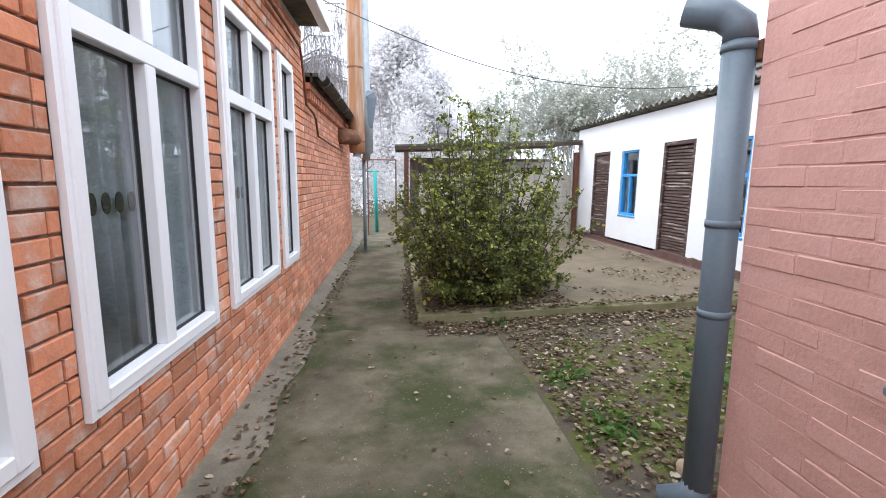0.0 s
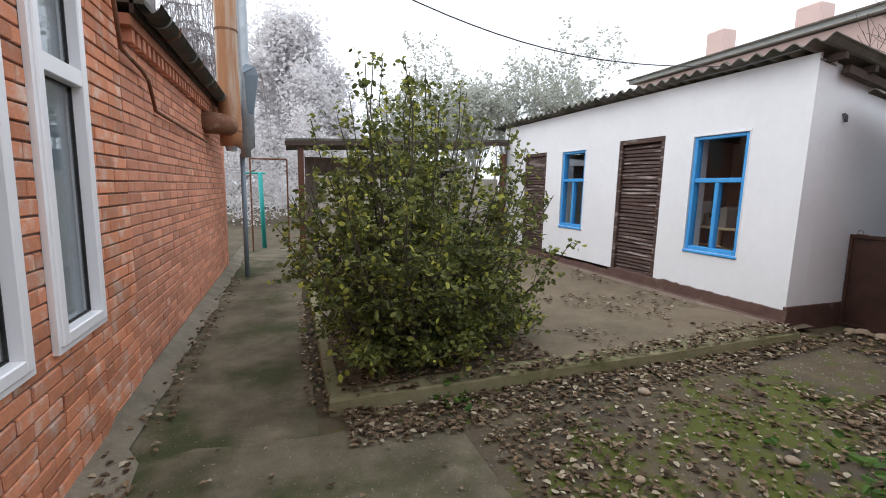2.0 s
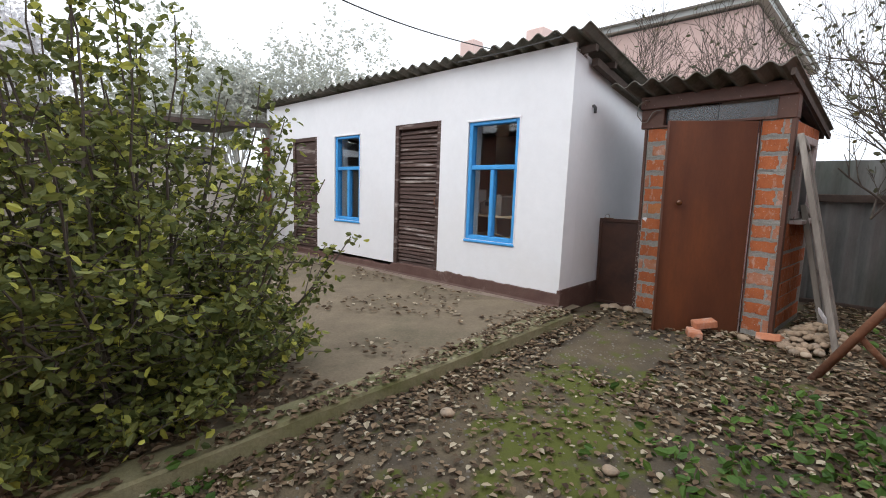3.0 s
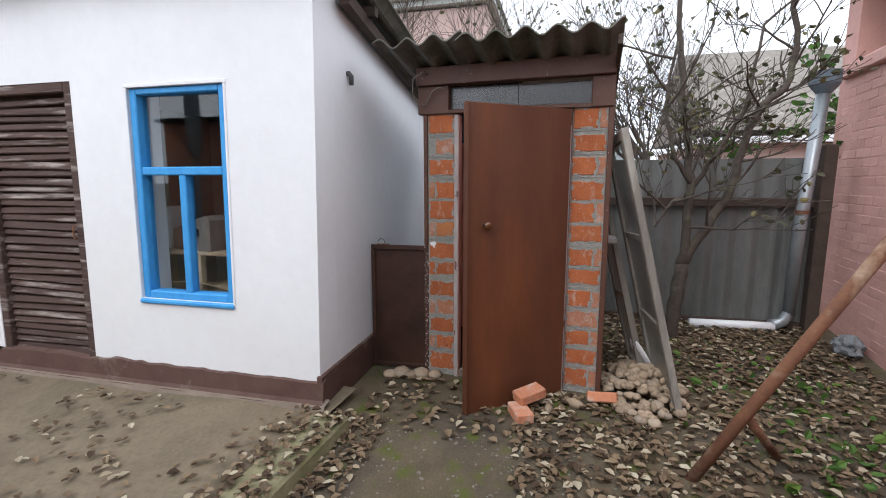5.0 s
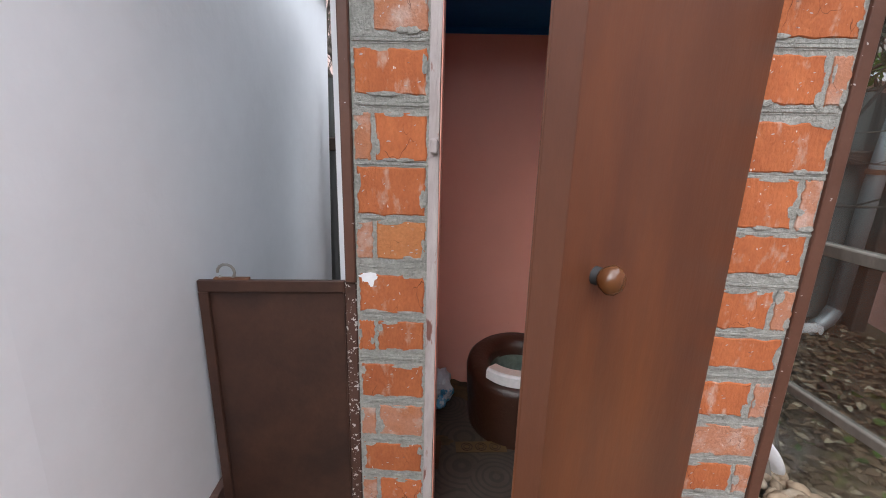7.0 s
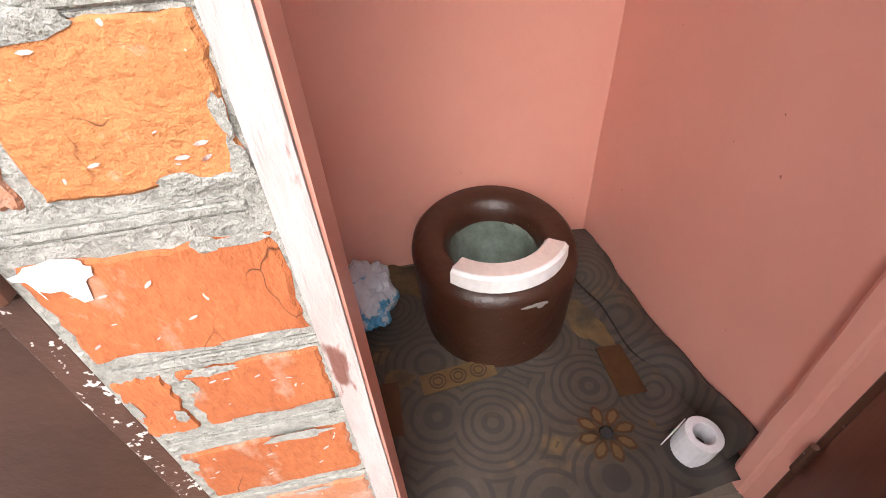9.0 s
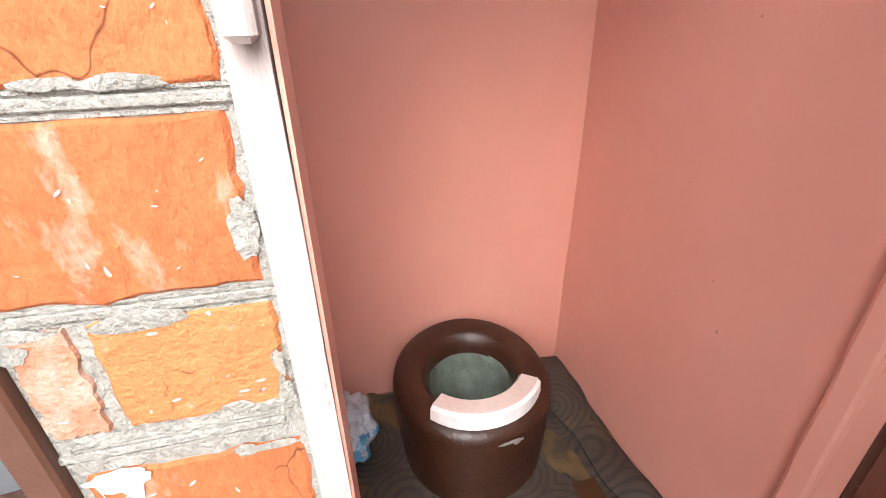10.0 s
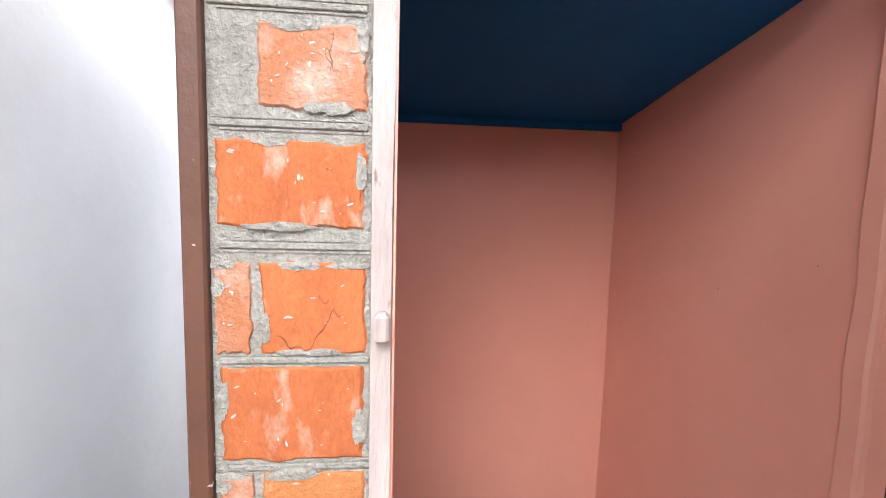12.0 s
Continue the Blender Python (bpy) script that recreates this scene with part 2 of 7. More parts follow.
M["rust_flue"] = mat("rust_streaked_flue", (0.42, 0.21, 0.105), (0.32, 0.14, 0.07), 5, 0.8, 0.1, bump=0.2, c3=(0.46, 0.38, 0.30), s3=3, cut=(0.5, 0.65), stretch=(2, 2, 0.15))
M["cable"] = mat("cable_sheath", (0.06, 0.06, 0.06), (0.09, 0.09, 0.09), 9, 0.7, bump=0)
M["grey_wood"] = mat("grey_weathered_wood", (0.25, 0.225, 0.195), (0.17, 0.15, 0.13), 14, 0.9, bump=0.6, c3=(0.36, 0.33, 0.29), s3=6, cut=(0.55, 0.7), stretch=(1, 1, 0.2))
M["dark_wood"] = mat("dark_tarred_wood", (0.055, 0.04, 0.032), (0.085, 0.06, 0.048), 10, 0.85, bump=0.5)
M["bark"] = mat("grey_brown_bark", (0.105, 0.085, 0.07), (0.065, 0.052, 0.043), 22, 0.95, bump=0.9, c3=(0.13, 0.125, 0.085), s3=6, cut=(0.55, 0.7))
# far trunks: fog is put into the bark colour
M["far_bark"] = mat("fog_paled_bark", (0.30, 0.28, 0.28), (0.25, 0.235, 0.235), 9, 0.95, bump=0)
M["pebble"] = mat("grey_pebble", (0.19, 0.17, 0.14), (0.13, 0.115, 0.095), 30, 0.9, bump=0, rnd=0.5)
M["film"] = glass("cloudy_sheet", (0.68, 0.70, 0.69), 0.35, 0.15)
# birch grey lightened, with the mist mixed into it
M["birch"] = mat("fog_paled_birch_twig", (0.32, 0.29, 0.29), (0.26, 0.235, 0.235), 9, 0.95, bump=0)
M["stone"] = mat("river_stone", (0.38, 0.285, 0.195), (0.29, 0.215, 0.15), 11, 0.9, bump=0.4, c3=(0.33, 0.28, 0.22), s3=5, rnd=0.45, grain=0.65)
M["card"] = mat("brown_cardboard", (0.55, 0.42, 0.28), (0.48, 0.36, 0.24), 6, 0.9, bump=0.1)
M["white_box"] = mat("white_carton", (0.82, 0.80, 0.75), (0.75, 0.73, 0.68), 6, 0.8, bump=0.05)
M["bowl"] = mat("brown_floor_paint", (0.046, 0.0165, 0.008), (0.031, 0.011, 0.006), 11, 0.40, bump=0.35, c3=(0.30, 0.26, 0.21), s3=17, cut=(0.69, 0.72), spec=0.5)
M["bowl_in"] = mat("green_grey_shaft", (0.20, 0.25, 0.21), (0.09, 0.11, 0.09), 14, 0.95, bump=1.0)
M["foam"] = mat("white_foam_edge", (0.80, 0.78, 0.77), (0.74, 0.71, 0.70), 12, 0.7, bump=0.25)
M["foam_top"] = mat("pinkish_foam_top", (0.60, 0.47, 0.42), (0.66, 0.54, 0.49), 12, 0.8, bump=0.3)
M["paper"] = mat("white_paper", (0.78, 0.77, 0.78), (0.72, 0.71, 0.73), 9, 0.9, bump=0.1)
M["plastic"] = mat("crumpled_carrier_bag", (0.52, 0.56, 0.60), (0.40, 0.44, 0.50), 12, 0.4, bump=0.1, c3=(0.05, 0.26, 0.45), s3=9, cut=(0.50, 0.53), spec=0.5)
M["petal"] = mat("ochre_print", (0.13, 0.082, 0.036), (0.10, 0.06, 0.026), 20, 0.5, bump=0.05)
M["rag"] = mat("grey_rag", (0.22, 0.23, 0.24), (0.14, 0.15, 0.16), 9, 0.9, bump=0.3)
# twigs paled in colour to look fogged
M["twig_fog"] = mat("fog_paled_twig", (0.46, 0.46, 0.42), (0.40, 0.40, 0.38), 9, 0.95, bump=0)
M["teal"] = mat("turquoise_paint", (0.03, 0.36, 0.34), (0.04, 0.42, 0.40), 8, 0.6, bump=0.1)
M["cream"] = mat("cream_sheet_metal", (0.46, 0.43, 0.37), (0.40, 0.37, 0.32), 4, 0.7, bump=0.15, c3=(0.36, 0.32, 0.26), s3=2)
M["knob"] = mat("amber_plastic_knob", (0.115, 0.042, 0.014), (0.085, 0.03, 0.01), 9, 0.25, bump=0.02, spec=0.6)
M["chrome"] = mat("dull_steel", (0.42, 0.40, 0.37), (0.34, 0.32, 0.30), 9, 0.4, 0.8, bump=0.05)
# far wall and roof: haze is painted in as faded colour
M["foggy_wall"] = mat("fog_paled_red_wall", (0.55, 0.40, 0.36), (0.51, 0.37, 0.335), 2, 0.95, bump=0)
M["foggy_roof"] = mat("fog_paled_roof", (0.56, 0.58, 0.57), (0.52, 0.54, 0.53), 2, 0.95, bump=0)
M["gutter"] = mat("grey_weathered_gutter", (0.20, 0.21, 0.20), (0.14, 0.15, 0.14), 7, 0.6, 0.2, bump=0.1, c3=(0.10, 0.105, 0.085), s3=2)
M["ochre"] = mat("bare_ochre_backing", (0.15, 0.098, 0.045), (0.10, 0.066, 0.032), 16, 0.75, bump=0.5, c3=(0.055, 0.042, 0.028), s3=9, cut=(0.45, 0.62))
M["print_brown"] = mat("dark_brown_print", (0.05, 0.022, 0.009), (0.075, 0.034, 0.013), 22, 0.5, bump=0.05)
M["chip"] = mat("bare_cement_chip", (0.34, 0.32, 0.29), (0.25, 0.235, 0.21), 40, 0.9, bump=0.3)
M["bush"] = leafy("bush_leaf", (0.060, 0.080, 0.024), (0.205, 0.222, 0.062), (0.48, 0.48, 0.09), 0.38, 0.5)
M["weed"] = leafy("weed_leaf", (0.045, 0.10, 0.02), (0.10, 0.19, 0.035), (0.16, 0.25, 0.05), 0.3)
M["litter"] = leafy("fallen_leaf", (0.050, 0.030, 0.018), (0.235, 0.165, 0.10), (0.46, 0.40, 0.29), 0.1, 0.8)
M["twig_leaf"] = leafy("withered_leaf", (0.05, 0.055, 0.03), (0.10, 0.095, 0.05), (0.2, 0.17, 0.07), 0.25)
M["green_leaf"] = leafy("green_leaf", (0.04, 0.10, 0.022), (0.09, 0.19, 0.04), (0.13, 0.24, 0.06), 0.35)
# the next two leaf colours are whitened in place of fog
M["fog_leaf"] = leafy("fog_paled_leaf", (0.74, 0.725, 0.735), (0.77, 0.755, 0.76), (0.72, 0.67, 0.66), 0.5, 0.95)
M["fog_green"] = leafy("fog_paled_green_leaf", (0.46, 0.48, 0.42), (0.54, 0.55, 0.49), (0.58, 0.57, 0.50), 0.45, 0.9)


def ground_material():
    """Earth with pebbles, and moss where it lies damp."""
    m = mat("leafy_earth", (0.082, 0.062, 0.036), (0.132, 0.103, 0.064), 5, 0.95, bump=0.9, c3=(0.068, 0.055, 0.040), s3=1.5, cut=(0.42, 0.62), fine=90, grain=0.9)
    n, l = m.node_tree.nodes, m.node_tree.links
    b = n["Principled BSDF"]
    old = b.inputs["Base Color"].links[0].from_socket
    tc = n.new("ShaderNodeTexCoord")
    total = None
    for x, y, r in ((2.55, 3.75, 0.62), (1.65, 3.9, 0.35), (3.2, 3.9, 0.5), (2.2, 3.3, 0.4), (1.5, 2.6, 0.7), (1.95, 2.9, 0.6), (1.4, 3.5, 0.5)):
        d = n.new("ShaderNodeVectorMath")
        d.operation = "DISTANCE"
        d.inputs[1].default_value = (x, y, 0.1)
        l.new(tc.outputs["Object"], d.inputs[0])
        r1 = n.new("ShaderNodeMapRange")
        r1.inputs["From Min"].default_value, r1.inputs["From Max"].default_value = r, 0.0
        l.new(d.outputs["Value"], r1.inputs["Value"])
        if total is None:
            total = r1.outputs[0]
        else:
            a = n.new("ShaderNodeMath")
            a.operation = "MAXIMUM"
            l.new(total, a.inputs[0])
            l.new(r1.outputs[0], a.inputs[1])
            total = a.outputs[0]
    t = n.new("ShaderNodeTexNoise")
    t.inputs["Scale"].default_value, t.inputs["Detail"].default_value = 7, 8
    l.new(tc.outputs["Object"], t.inputs["Vector"])
    a = n.new("ShaderNodeMath")
    a.operation = "MULTIPLY_ADD"
    l.new(total, a.inputs[0])
    a.inputs[1].default_value = 0.34
    l.new(t.outputs["Fac"], a.inputs[2])
    r2 = n.new("ShaderNodeMapRange")
    r2.inputs["From Min"].default_value, r2.inputs["From Max"].default_value = 0.56, 0.68
    l.new(a.outputs[0], r2.inputs["Value"])
    x = n.new("ShaderNodeMixRGB")
    l.new(r2.outputs[0], x.inputs["Fac"])
    l.new(old, x.inputs["Color1"])
    x.inputs["Color2"].default_value = (0.078, 0.088, 0.016, 1)
    l.new(x.outputs[0], b.inputs["Base Color"])
    return m


M["earth"] = ground_material()


def lino_material():
    """Printed linoleum: rings round scattered centres."""
    m = mat("ring_print_linoleum", (0.052, 0.041, 0.033), (0.078, 0.063, 0.052), 10, 0.5, bump=0.1, c3=(0.13, 0.085, 0.04), s3=6, cut=(0.58, 0.70))
    n, l = m.node_tree.nodes, m.node_tree.links
    b = n["Principled BSDF"]
    old = b.inputs["Base Color"].links[0].from_socket
    tc = n.new("ShaderNodeTexCoord")
    mp = n.new("ShaderNodeMapping")
    mp.inputs["Scale"].default_value = (1, 1, 0)
    l.new(tc.outputs["Object"], mp.inputs[0])
    v = n.new("ShaderNodeTexVoronoi")
    v.inputs["Scale"].default_value = 5.2
    v.inputs["Randomness"].default_value = 0.55
    l.new(mp.outputs[0], v.inputs["Vector"])
    s = n.new("ShaderNodeMath")
    s.operation = "MULTIPLY"
    s.inputs[1].default_value = 62
    l.new(v.outputs["Distance"], s.inputs[0])
    w = n.new("ShaderNodeMath")
    w.operation = "SINE"
    l.new(s.outputs[0], w.inputs[0])
    r = n.new("ShaderNodeMapRange")
    r.inputs["From Min"].default_value, r.inputs["From Max"].default_value, r.inputs["To Max"].default_value = 0.2, 0.6, 0.55
    l.new(w.outputs[0], r.inputs["Value"])
    x = n.new("ShaderNodeMixRGB")
    l.new(r.outputs[0], x.inputs["Fac"])
    l.new(old, x.inputs["Color1"])
    x.inputs["Color2"].default_value = (0.026, 0.024, 0.024, 1)
    l.new(x.outputs[0], b.inputs["Base Color"])
    return m


M["lino"] = lino_material()

# ---- helpers for building ----
I4 = Matrix.Identity(4)
M_OUT = pose(4.985, 4.375, 0, 0, 0, -3.5)
M_SHED = pose(4.25, 4.809, 0, 0, 0, 0.9) @ Matrix.Shear("XY", 4, (0.0, -0.022))
SET_BACK = Matrix.Translation((0.022, 0, 0))
rng = random.Random(7)


def link(name, bm, material, m=I4, smooth=False):
    if m is not I4:
        bm.transform(m)
    bmesh.ops.recalc_face_normals(bm, faces=bm.faces[:])
    me = bpy.data.meshes.new(name)
    bm.to_mesh(me)
    bm.free()
    me.materials.append(material)
    if smooth:
        me.polygons.foreach_set("use_smooth", [True] * len(me.polygons))
    return new(name, me)


def thing(name, at, label="", category="", group="", kind=""):
    e = new(name)
    e.empty_display_size = 0.1
    e.location = at
    return tagged(e, label, category, group, kind)


def part(name, bm, material, parent, label="", m=I4, smooth=False):
    """One mesh, laid out in the world, under a thing or a part of it."""
    ob = link(name, bm, material, m, smooth)
    ob.parent = parent
    if parent.parent is None:
        ob.matrix_parent_inverse = Matrix.Translation(-Vector(parent.location))
    if label:
        tagged(ob, label)
    return ob


def structure(name, bm, material, label, m=I4, smooth=False, category=""):
    return tagged(link(name, bm, material, m, smooth), label, category or name.split("_")[0], "", "structure")


def box(bm, x0, y0, z0, x1, y1, z1, bev=0.0, m=None):
    v = [bm.verts.new((x, y, z)) for z in (z0, z1) for x, y in ((x0, y0), (x1, y0), (x1, y1), (x0, y1))]
    f = [bm.faces.new([v[i] for i in q]) for q in ((0, 3, 2, 1), (4, 5, 6, 7), (0, 1, 5, 4), (1, 2, 6, 5), (2, 3, 7, 6), (3, 0, 4, 7))]
    if m is not None:
        bmesh.ops.transform(bm, matrix=m, verts=v)
    if bev:
        bmesh.ops.bevel(bm, geom=list({e for g in f for e in g.edges}), offset=bev, segments=1, affect="EDGES")
    return bm


def box_bm(*a, **k):
    return box(bmesh.new(), *a, **k)


def tube(bm, pts, radii, seg=8, cap=True):
    """A round bar along the points, each with its radius."""
    pts = [Vector(p) for p in pts]
    if not hasattr(radii, "__len__"):
        radii = [radii] * len(pts)
    rings, side = [], None
    for i, p in enumerate(pts):
        d = (pts[min(i + 1, len(pts) - 1)] - pts[max(i - 1, 0)]).normalized()
        if side is None:
            side = d.orthogonal().normalized()
        side = (side - d * side.dot(d)).normalized()
        up = d.cross(side)
        rings.append([bm.verts.new(p + (side * math.cos(a) + up * math.sin(a)) * radii[i]) for a in (2 * math.pi * k / seg for k in range(seg))])
    for a, b in zip(rings, rings[1:]):
        for k in range(seg):
            bm.faces.new((a[k], a[(k + 1) % seg], b[(k + 1) % seg], b[k]))
    if cap:
        bm.faces.new(rings[0][::-1])
        bm.faces.new(rings[-1])
    return bm


def tube_bm(*a, **k):
    return tube(bmesh.new(), *a, **k)


def lathe(bm, profile, centre, seg=32, wobble=0.0, sx=1.0, sy=1.0):
    rings = []
    for r, z in profile:
        rings.append([bm.verts.new((centre[0] + sx * r * math.cos(a) * (1 + wobble * math.sin(3 * a + z * 9)), centre[1] + sy * r * math.sin(a) * (1 + wobble * math.cos(2 * a)), centre[2] + z))
                      for a in (2 * math.pi * k / seg for k in range(seg))])
    for a, b in zip(rings, rings[1:]):
        for k in range(seg):
            bm.faces.new((a[k], a[(k + 1) % seg], b[(k + 1) % seg], b[k]))
    return bm


def wall(bm, axis, at, thick, u0, u1, z0, z1, holes=()):
    """A wall along an axis with rectangular holes (u0, u1, z0, z1) right through it."""
    us = sorted({u0, u1, *(h[0] for h in holes), *(h[1] for h in holes)})
    zs = sorted({z0, z1, *(h[2] for h in holes), *(h[3] for h in holes)})
    us, zs = [u for u in us if u0 <= u <= u1], [z for z in zs if z0 <= z <= z1]

    def solid(i, k):
        if not (0 <= i < len(us) - 1 and 0 <= k < len(zs) - 1):
            return False
        u, z = (us[i] + us[i + 1]) / 2, (zs[k] + zs[k + 1]) / 2
        return not any(h[0] < u < h[1] and h[2] < z < h[3] for h in holes)

    verts = {}

    def vert(u, z, d):
        key = (u, z, d)
        if key not in verts:
            verts[key] = bm.verts.new((at + d, u, z) if axis == "y" else (u, at + d, z))
        return verts[key]
    for i in range(len(us) - 1):
        for k in range(len(zs) - 1):
            if not solid(i, k):
                continue
            a, b, c, d = us[i], us[i + 1], zs[k], zs[k + 1]
            bm.faces.new([vert(a, c, 0), vert(b, c, 0), vert(b, d, 0), vert(a, d, 0)])
            bm.faces.new([vert(a, d, thick), vert(b, d, thick), vert(b, c, thick), vert(a, c, thick)])
            for on, p, q in ((solid(i - 1, k), (a, c), (a, d)), (solid(i + 1, k), (b, d), (b, c)), (solid(i, k - 1), (b, c), (a, c)), (solid(i, k + 1), (a, d), (b, d))):
                if not on:
                    bm.faces.new([vert(*p, 0), vert(*q, 0), vert(*q, thick), vert(*p, thick)])
    return bm


def corrugated(bm, u0, u1, pitch, amp, ends, thick=0.008, step=6, ragged=0.0):
    """A wavy sheet: waves along u; ends(u) gives the two ends' points as (near, far, normal)."""
    n = max(4, int((u1 - u0) / pitch * step))
    rows = []
    for i in range(n + 1):
        u = u0 + (u1 - u0) * i / n
        h = amp * math.cos(2 * math.pi * (u - u0) / pitch)
        a, b, nrm = ends(u)
        a = a + (b - a).normalized() * ragged * noise.noise(Vector((u * 5, 1.3, 0)))
        rows.append([bm.verts.new(p + nrm * (h + d)) for p in (a, b) for d in (0, thick)])
    for p, q in zip(rows, rows[1:]):
        for i, k in ((0, 2), (3, 1), (1, 0), (2, 3)):
            bm.faces.new((p[i], q[i], q[k], p[k]))
    for r in (rows[0], rows[-1]):
        bm.faces.new((r[0], r[1], r[3], r[2]))
    return bm


def ground_z(x, y):
    """The yard climbs gently from the path to the outhouse."""
    t = min(1.0, max(0.0, (x - 0.6) / 3.7))
    return -0.02 + 0.24 * t + 0.012 * noise.noise(Vector((x * 1.3, y * 1.3, 0))) * min(1, abs(x - 0.9) + 0.2)


# ---- ground, path, yard and kerb ----
bm = bmesh.new()
xs = [-300, -60, -20, -8, -4] + [-2 + 0.16 * i for i in range(64)] + [9, 12, 20, 60, 300]
ys = [-300, -60, -20, -8, -4] + [-2 + 0.2 * i for i in range(66)] + [13, 16, 25, 60, 300]
grid = [[bm.verts.new((x, y, ground_z(x, y) - (0.03 if x < 1.0 and y > -3 and y < 14 else 0))) for y in ys] for x in xs]
for i in range(len(xs) - 1):
    for k in range(len(ys) - 1):
        bm.faces.new((grid[i][k], grid[i + 1][k], grid[i + 1][k + 1], grid[i][k + 1]))
structure("ground", bm, M["earth"], "bare damp earth with moss, gravel and dead leaves", smooth=True)


def slab(name, x0, x1, y0, y1, z, material, label, edge=0.02, n=14):
    bm = bmesh.new()
    m = max(2, int((y1 - y0) / 0.25))
    top = [[None] * (m + 1) for _ in range(n + 1)]
    for i in range(n + 1):
        for k in range(m + 1):
            x, y = x0 + (x1 - x0) * i / n, y0 + (y1 - y0) * k / m
            if i in (0, n):
                x += edge * noise.noise(Vector((y * 3, x0, 4)))
            if k in (0, m):
                y += edge * noise.noise(Vector((x * 3, y0, 9)))
            top[i][k] = bm.verts.new((x, y, z + 0.006 * noise.noise(Vector((x * 1.5, y * 1.5, 2)))))
    low = [[bm.verts.new(v.co - Vector((0, 0, 0.09))) for v in r] for r in top]
    for i in range(n):
        for k in range(m):
            bm.faces.new((top[i][k], top[i + 1][k], top[i + 1][k + 1], top[i][k + 1]))
    for a, b in [((i, 0), (i + 1, 0)) for i in range(n)] + [((i, m), (i + 1, m)) for i in range(n)] + [((0, k), (0, k + 1)) for k in range(m)] + [((n, k), (n, k + 1)) for k in range(m)]:
        bm.faces.new((top[a[0]][a[1]], top[b[0]][b[1]], low[b[0]][b[1]], low[a[0]][a[1]]))
    return structure(name, bm, material, label, smooth=False, category="pavement")


slab("pavement_1", -0.97, 1.06, -4.0, 4.62, 0.0, M["concrete"], "dark worn concrete slab with moss and stains", 0.08)
slab("pavement_2", -0.97, 0.14, 4.50, 13.5, -0.008, M["concrete"], "narrow concrete path between brick wall and kerb", 0.03)
# cement strip against the brick wall
bm = bmesh.new()
prev = None
for k in range(100):
    y = -3 + 0.165 * k
    w = 0.06 + 0.07 * noise.noise(Vector((y * 1.7, 0, 5))) + (0.13 + 0.06 * noise.noise(Vector((y * 0.9, 3, 1))) if y < 4.6 else 0.03)
    row = [bm.verts.new(p) for p in ((-1.06, y, 0.10 if y > 5 else 0.035), (-1.0, y, 0.06 if y > 5 else 0.02), (-0.97 + w, y, 0.008))]
    if prev:
        for i in range(2):
            bm.faces.new((prev[i], prev[i + 1], row[i + 1], row[i]))
    prev = row
structure("trim_footing", bm, M["pale_concrete"], "pale cement fillet at the foot of the brick wall", smooth=True, category="trim")


def kerb_top(x):
    return 0.055 + 0.062 * (x - 0.23)


# raised yard behind the kerb
bm = bmesh.new()
nx, ny = 30, 40
g = []
for i in range(nx + 1):
    r = []
    for k in range(ny + 1):
        s, t = i / nx, k / ny
        x0, x1 = 0.26, 4.5
        x = x0 + (x1 - x0) * s
        y = (5.08 - 0.09 * (x - 0.23)) * (1 - t) + 13.0 * t
        z = kerb_top(x) - 0.03 + 0.02 * noise.noise(Vector((x * 1.6, y * 1.6, 3)))
        r.append(bm.verts.new((x, y, z)))
    g.append(r)
for i in range(nx):
    for k in range(ny):
        bm.faces.new((g[i][k], g[i + 1][k], g[i + 1][k + 1], g[i][k + 1]))
structure("ground_yard", bm, M["mud"], "trodden clay yard behind the kerb, littered with leaves", smooth=True)


def kerb_run(name, a, b, width, label):
    bm = bmesh.new()
    a, b = Vector(a), Vector(b)
    d = (b - a)
    n = 40
    side = Vector((-d.y, d.x, 0)).normalized()
    prev = None
    for i in range(n + 1):
        p = a + d * i / n
        w = width * (1 + 0.12 * noise.noise(p * 2.2))
        j = 0.008 * noise.noise(p * 4 + Vector((3, 1, 0)))
        row = [bm.verts.new(q) for q in (p + Vector((0, 0, -0.22)) - side * 0.01, p + Vector((0, 0, -0.012)) + side * j, p + side * (0.014 + j) + Vector((0, 0, j)), p + side * (w - 0.015) + Vector((0, 0, j)), p + side * w + Vector((0, 0, -0.02)), p + side * w + Vector((0, 0, -0.22)))]
        if prev:
            for k in range(5):
                bm.faces.new((prev[k], prev[k + 1], row[k + 1], row[k]))
        else:
            bm.faces.new(row)
        prev = row
    bm.faces.new(prev)
    return structure(name, bm, M["kerb"], label, category="kerb")


kerb_run("kerb_1", (0.23, 4.93, 0.055), (4.14, 4.58, kerb_top(4.14)), 0.21, "low mossy concrete kerb along the clay yard")
kerb_run("kerb_2", (0.215, 13.0, 0.06), (0.23, 4.935, 0.055), 0.10, "low concrete kerb beside the narrow path")

# ---- the brick house ----
WX = -1.03
HOUSE_WIN = [(-1.0, 0.15), (0.28, 1.385), (1.675, 2.755), (3.065, 4.165), (4.43, 4.965)]
holes = [(a, b, 0.725, 2.59) for a, b in HOUSE_WIN]
structure("wall_brick_house", wall(bmesh.new(), "y", WX - 0.013, -0.35, -4.0, 5.62, -0.1, 3.15, holes), M["old_mortar"], "mortar bed of the orange brick house wall")
structure("wall_brick_house_far", wall(bmesh.new(), "y", WX - 0.008, -0.35, 5.62, 10.6, -0.1, 2.62), M["pale_mortar"], "mortar bed of the lower red brick wall")
structure("wall_house_end", box_bm(-6, 10.6, -0.1, WX - 0.008, 10.8, 2.62), M["far_brick"], "end wall of the brick house")
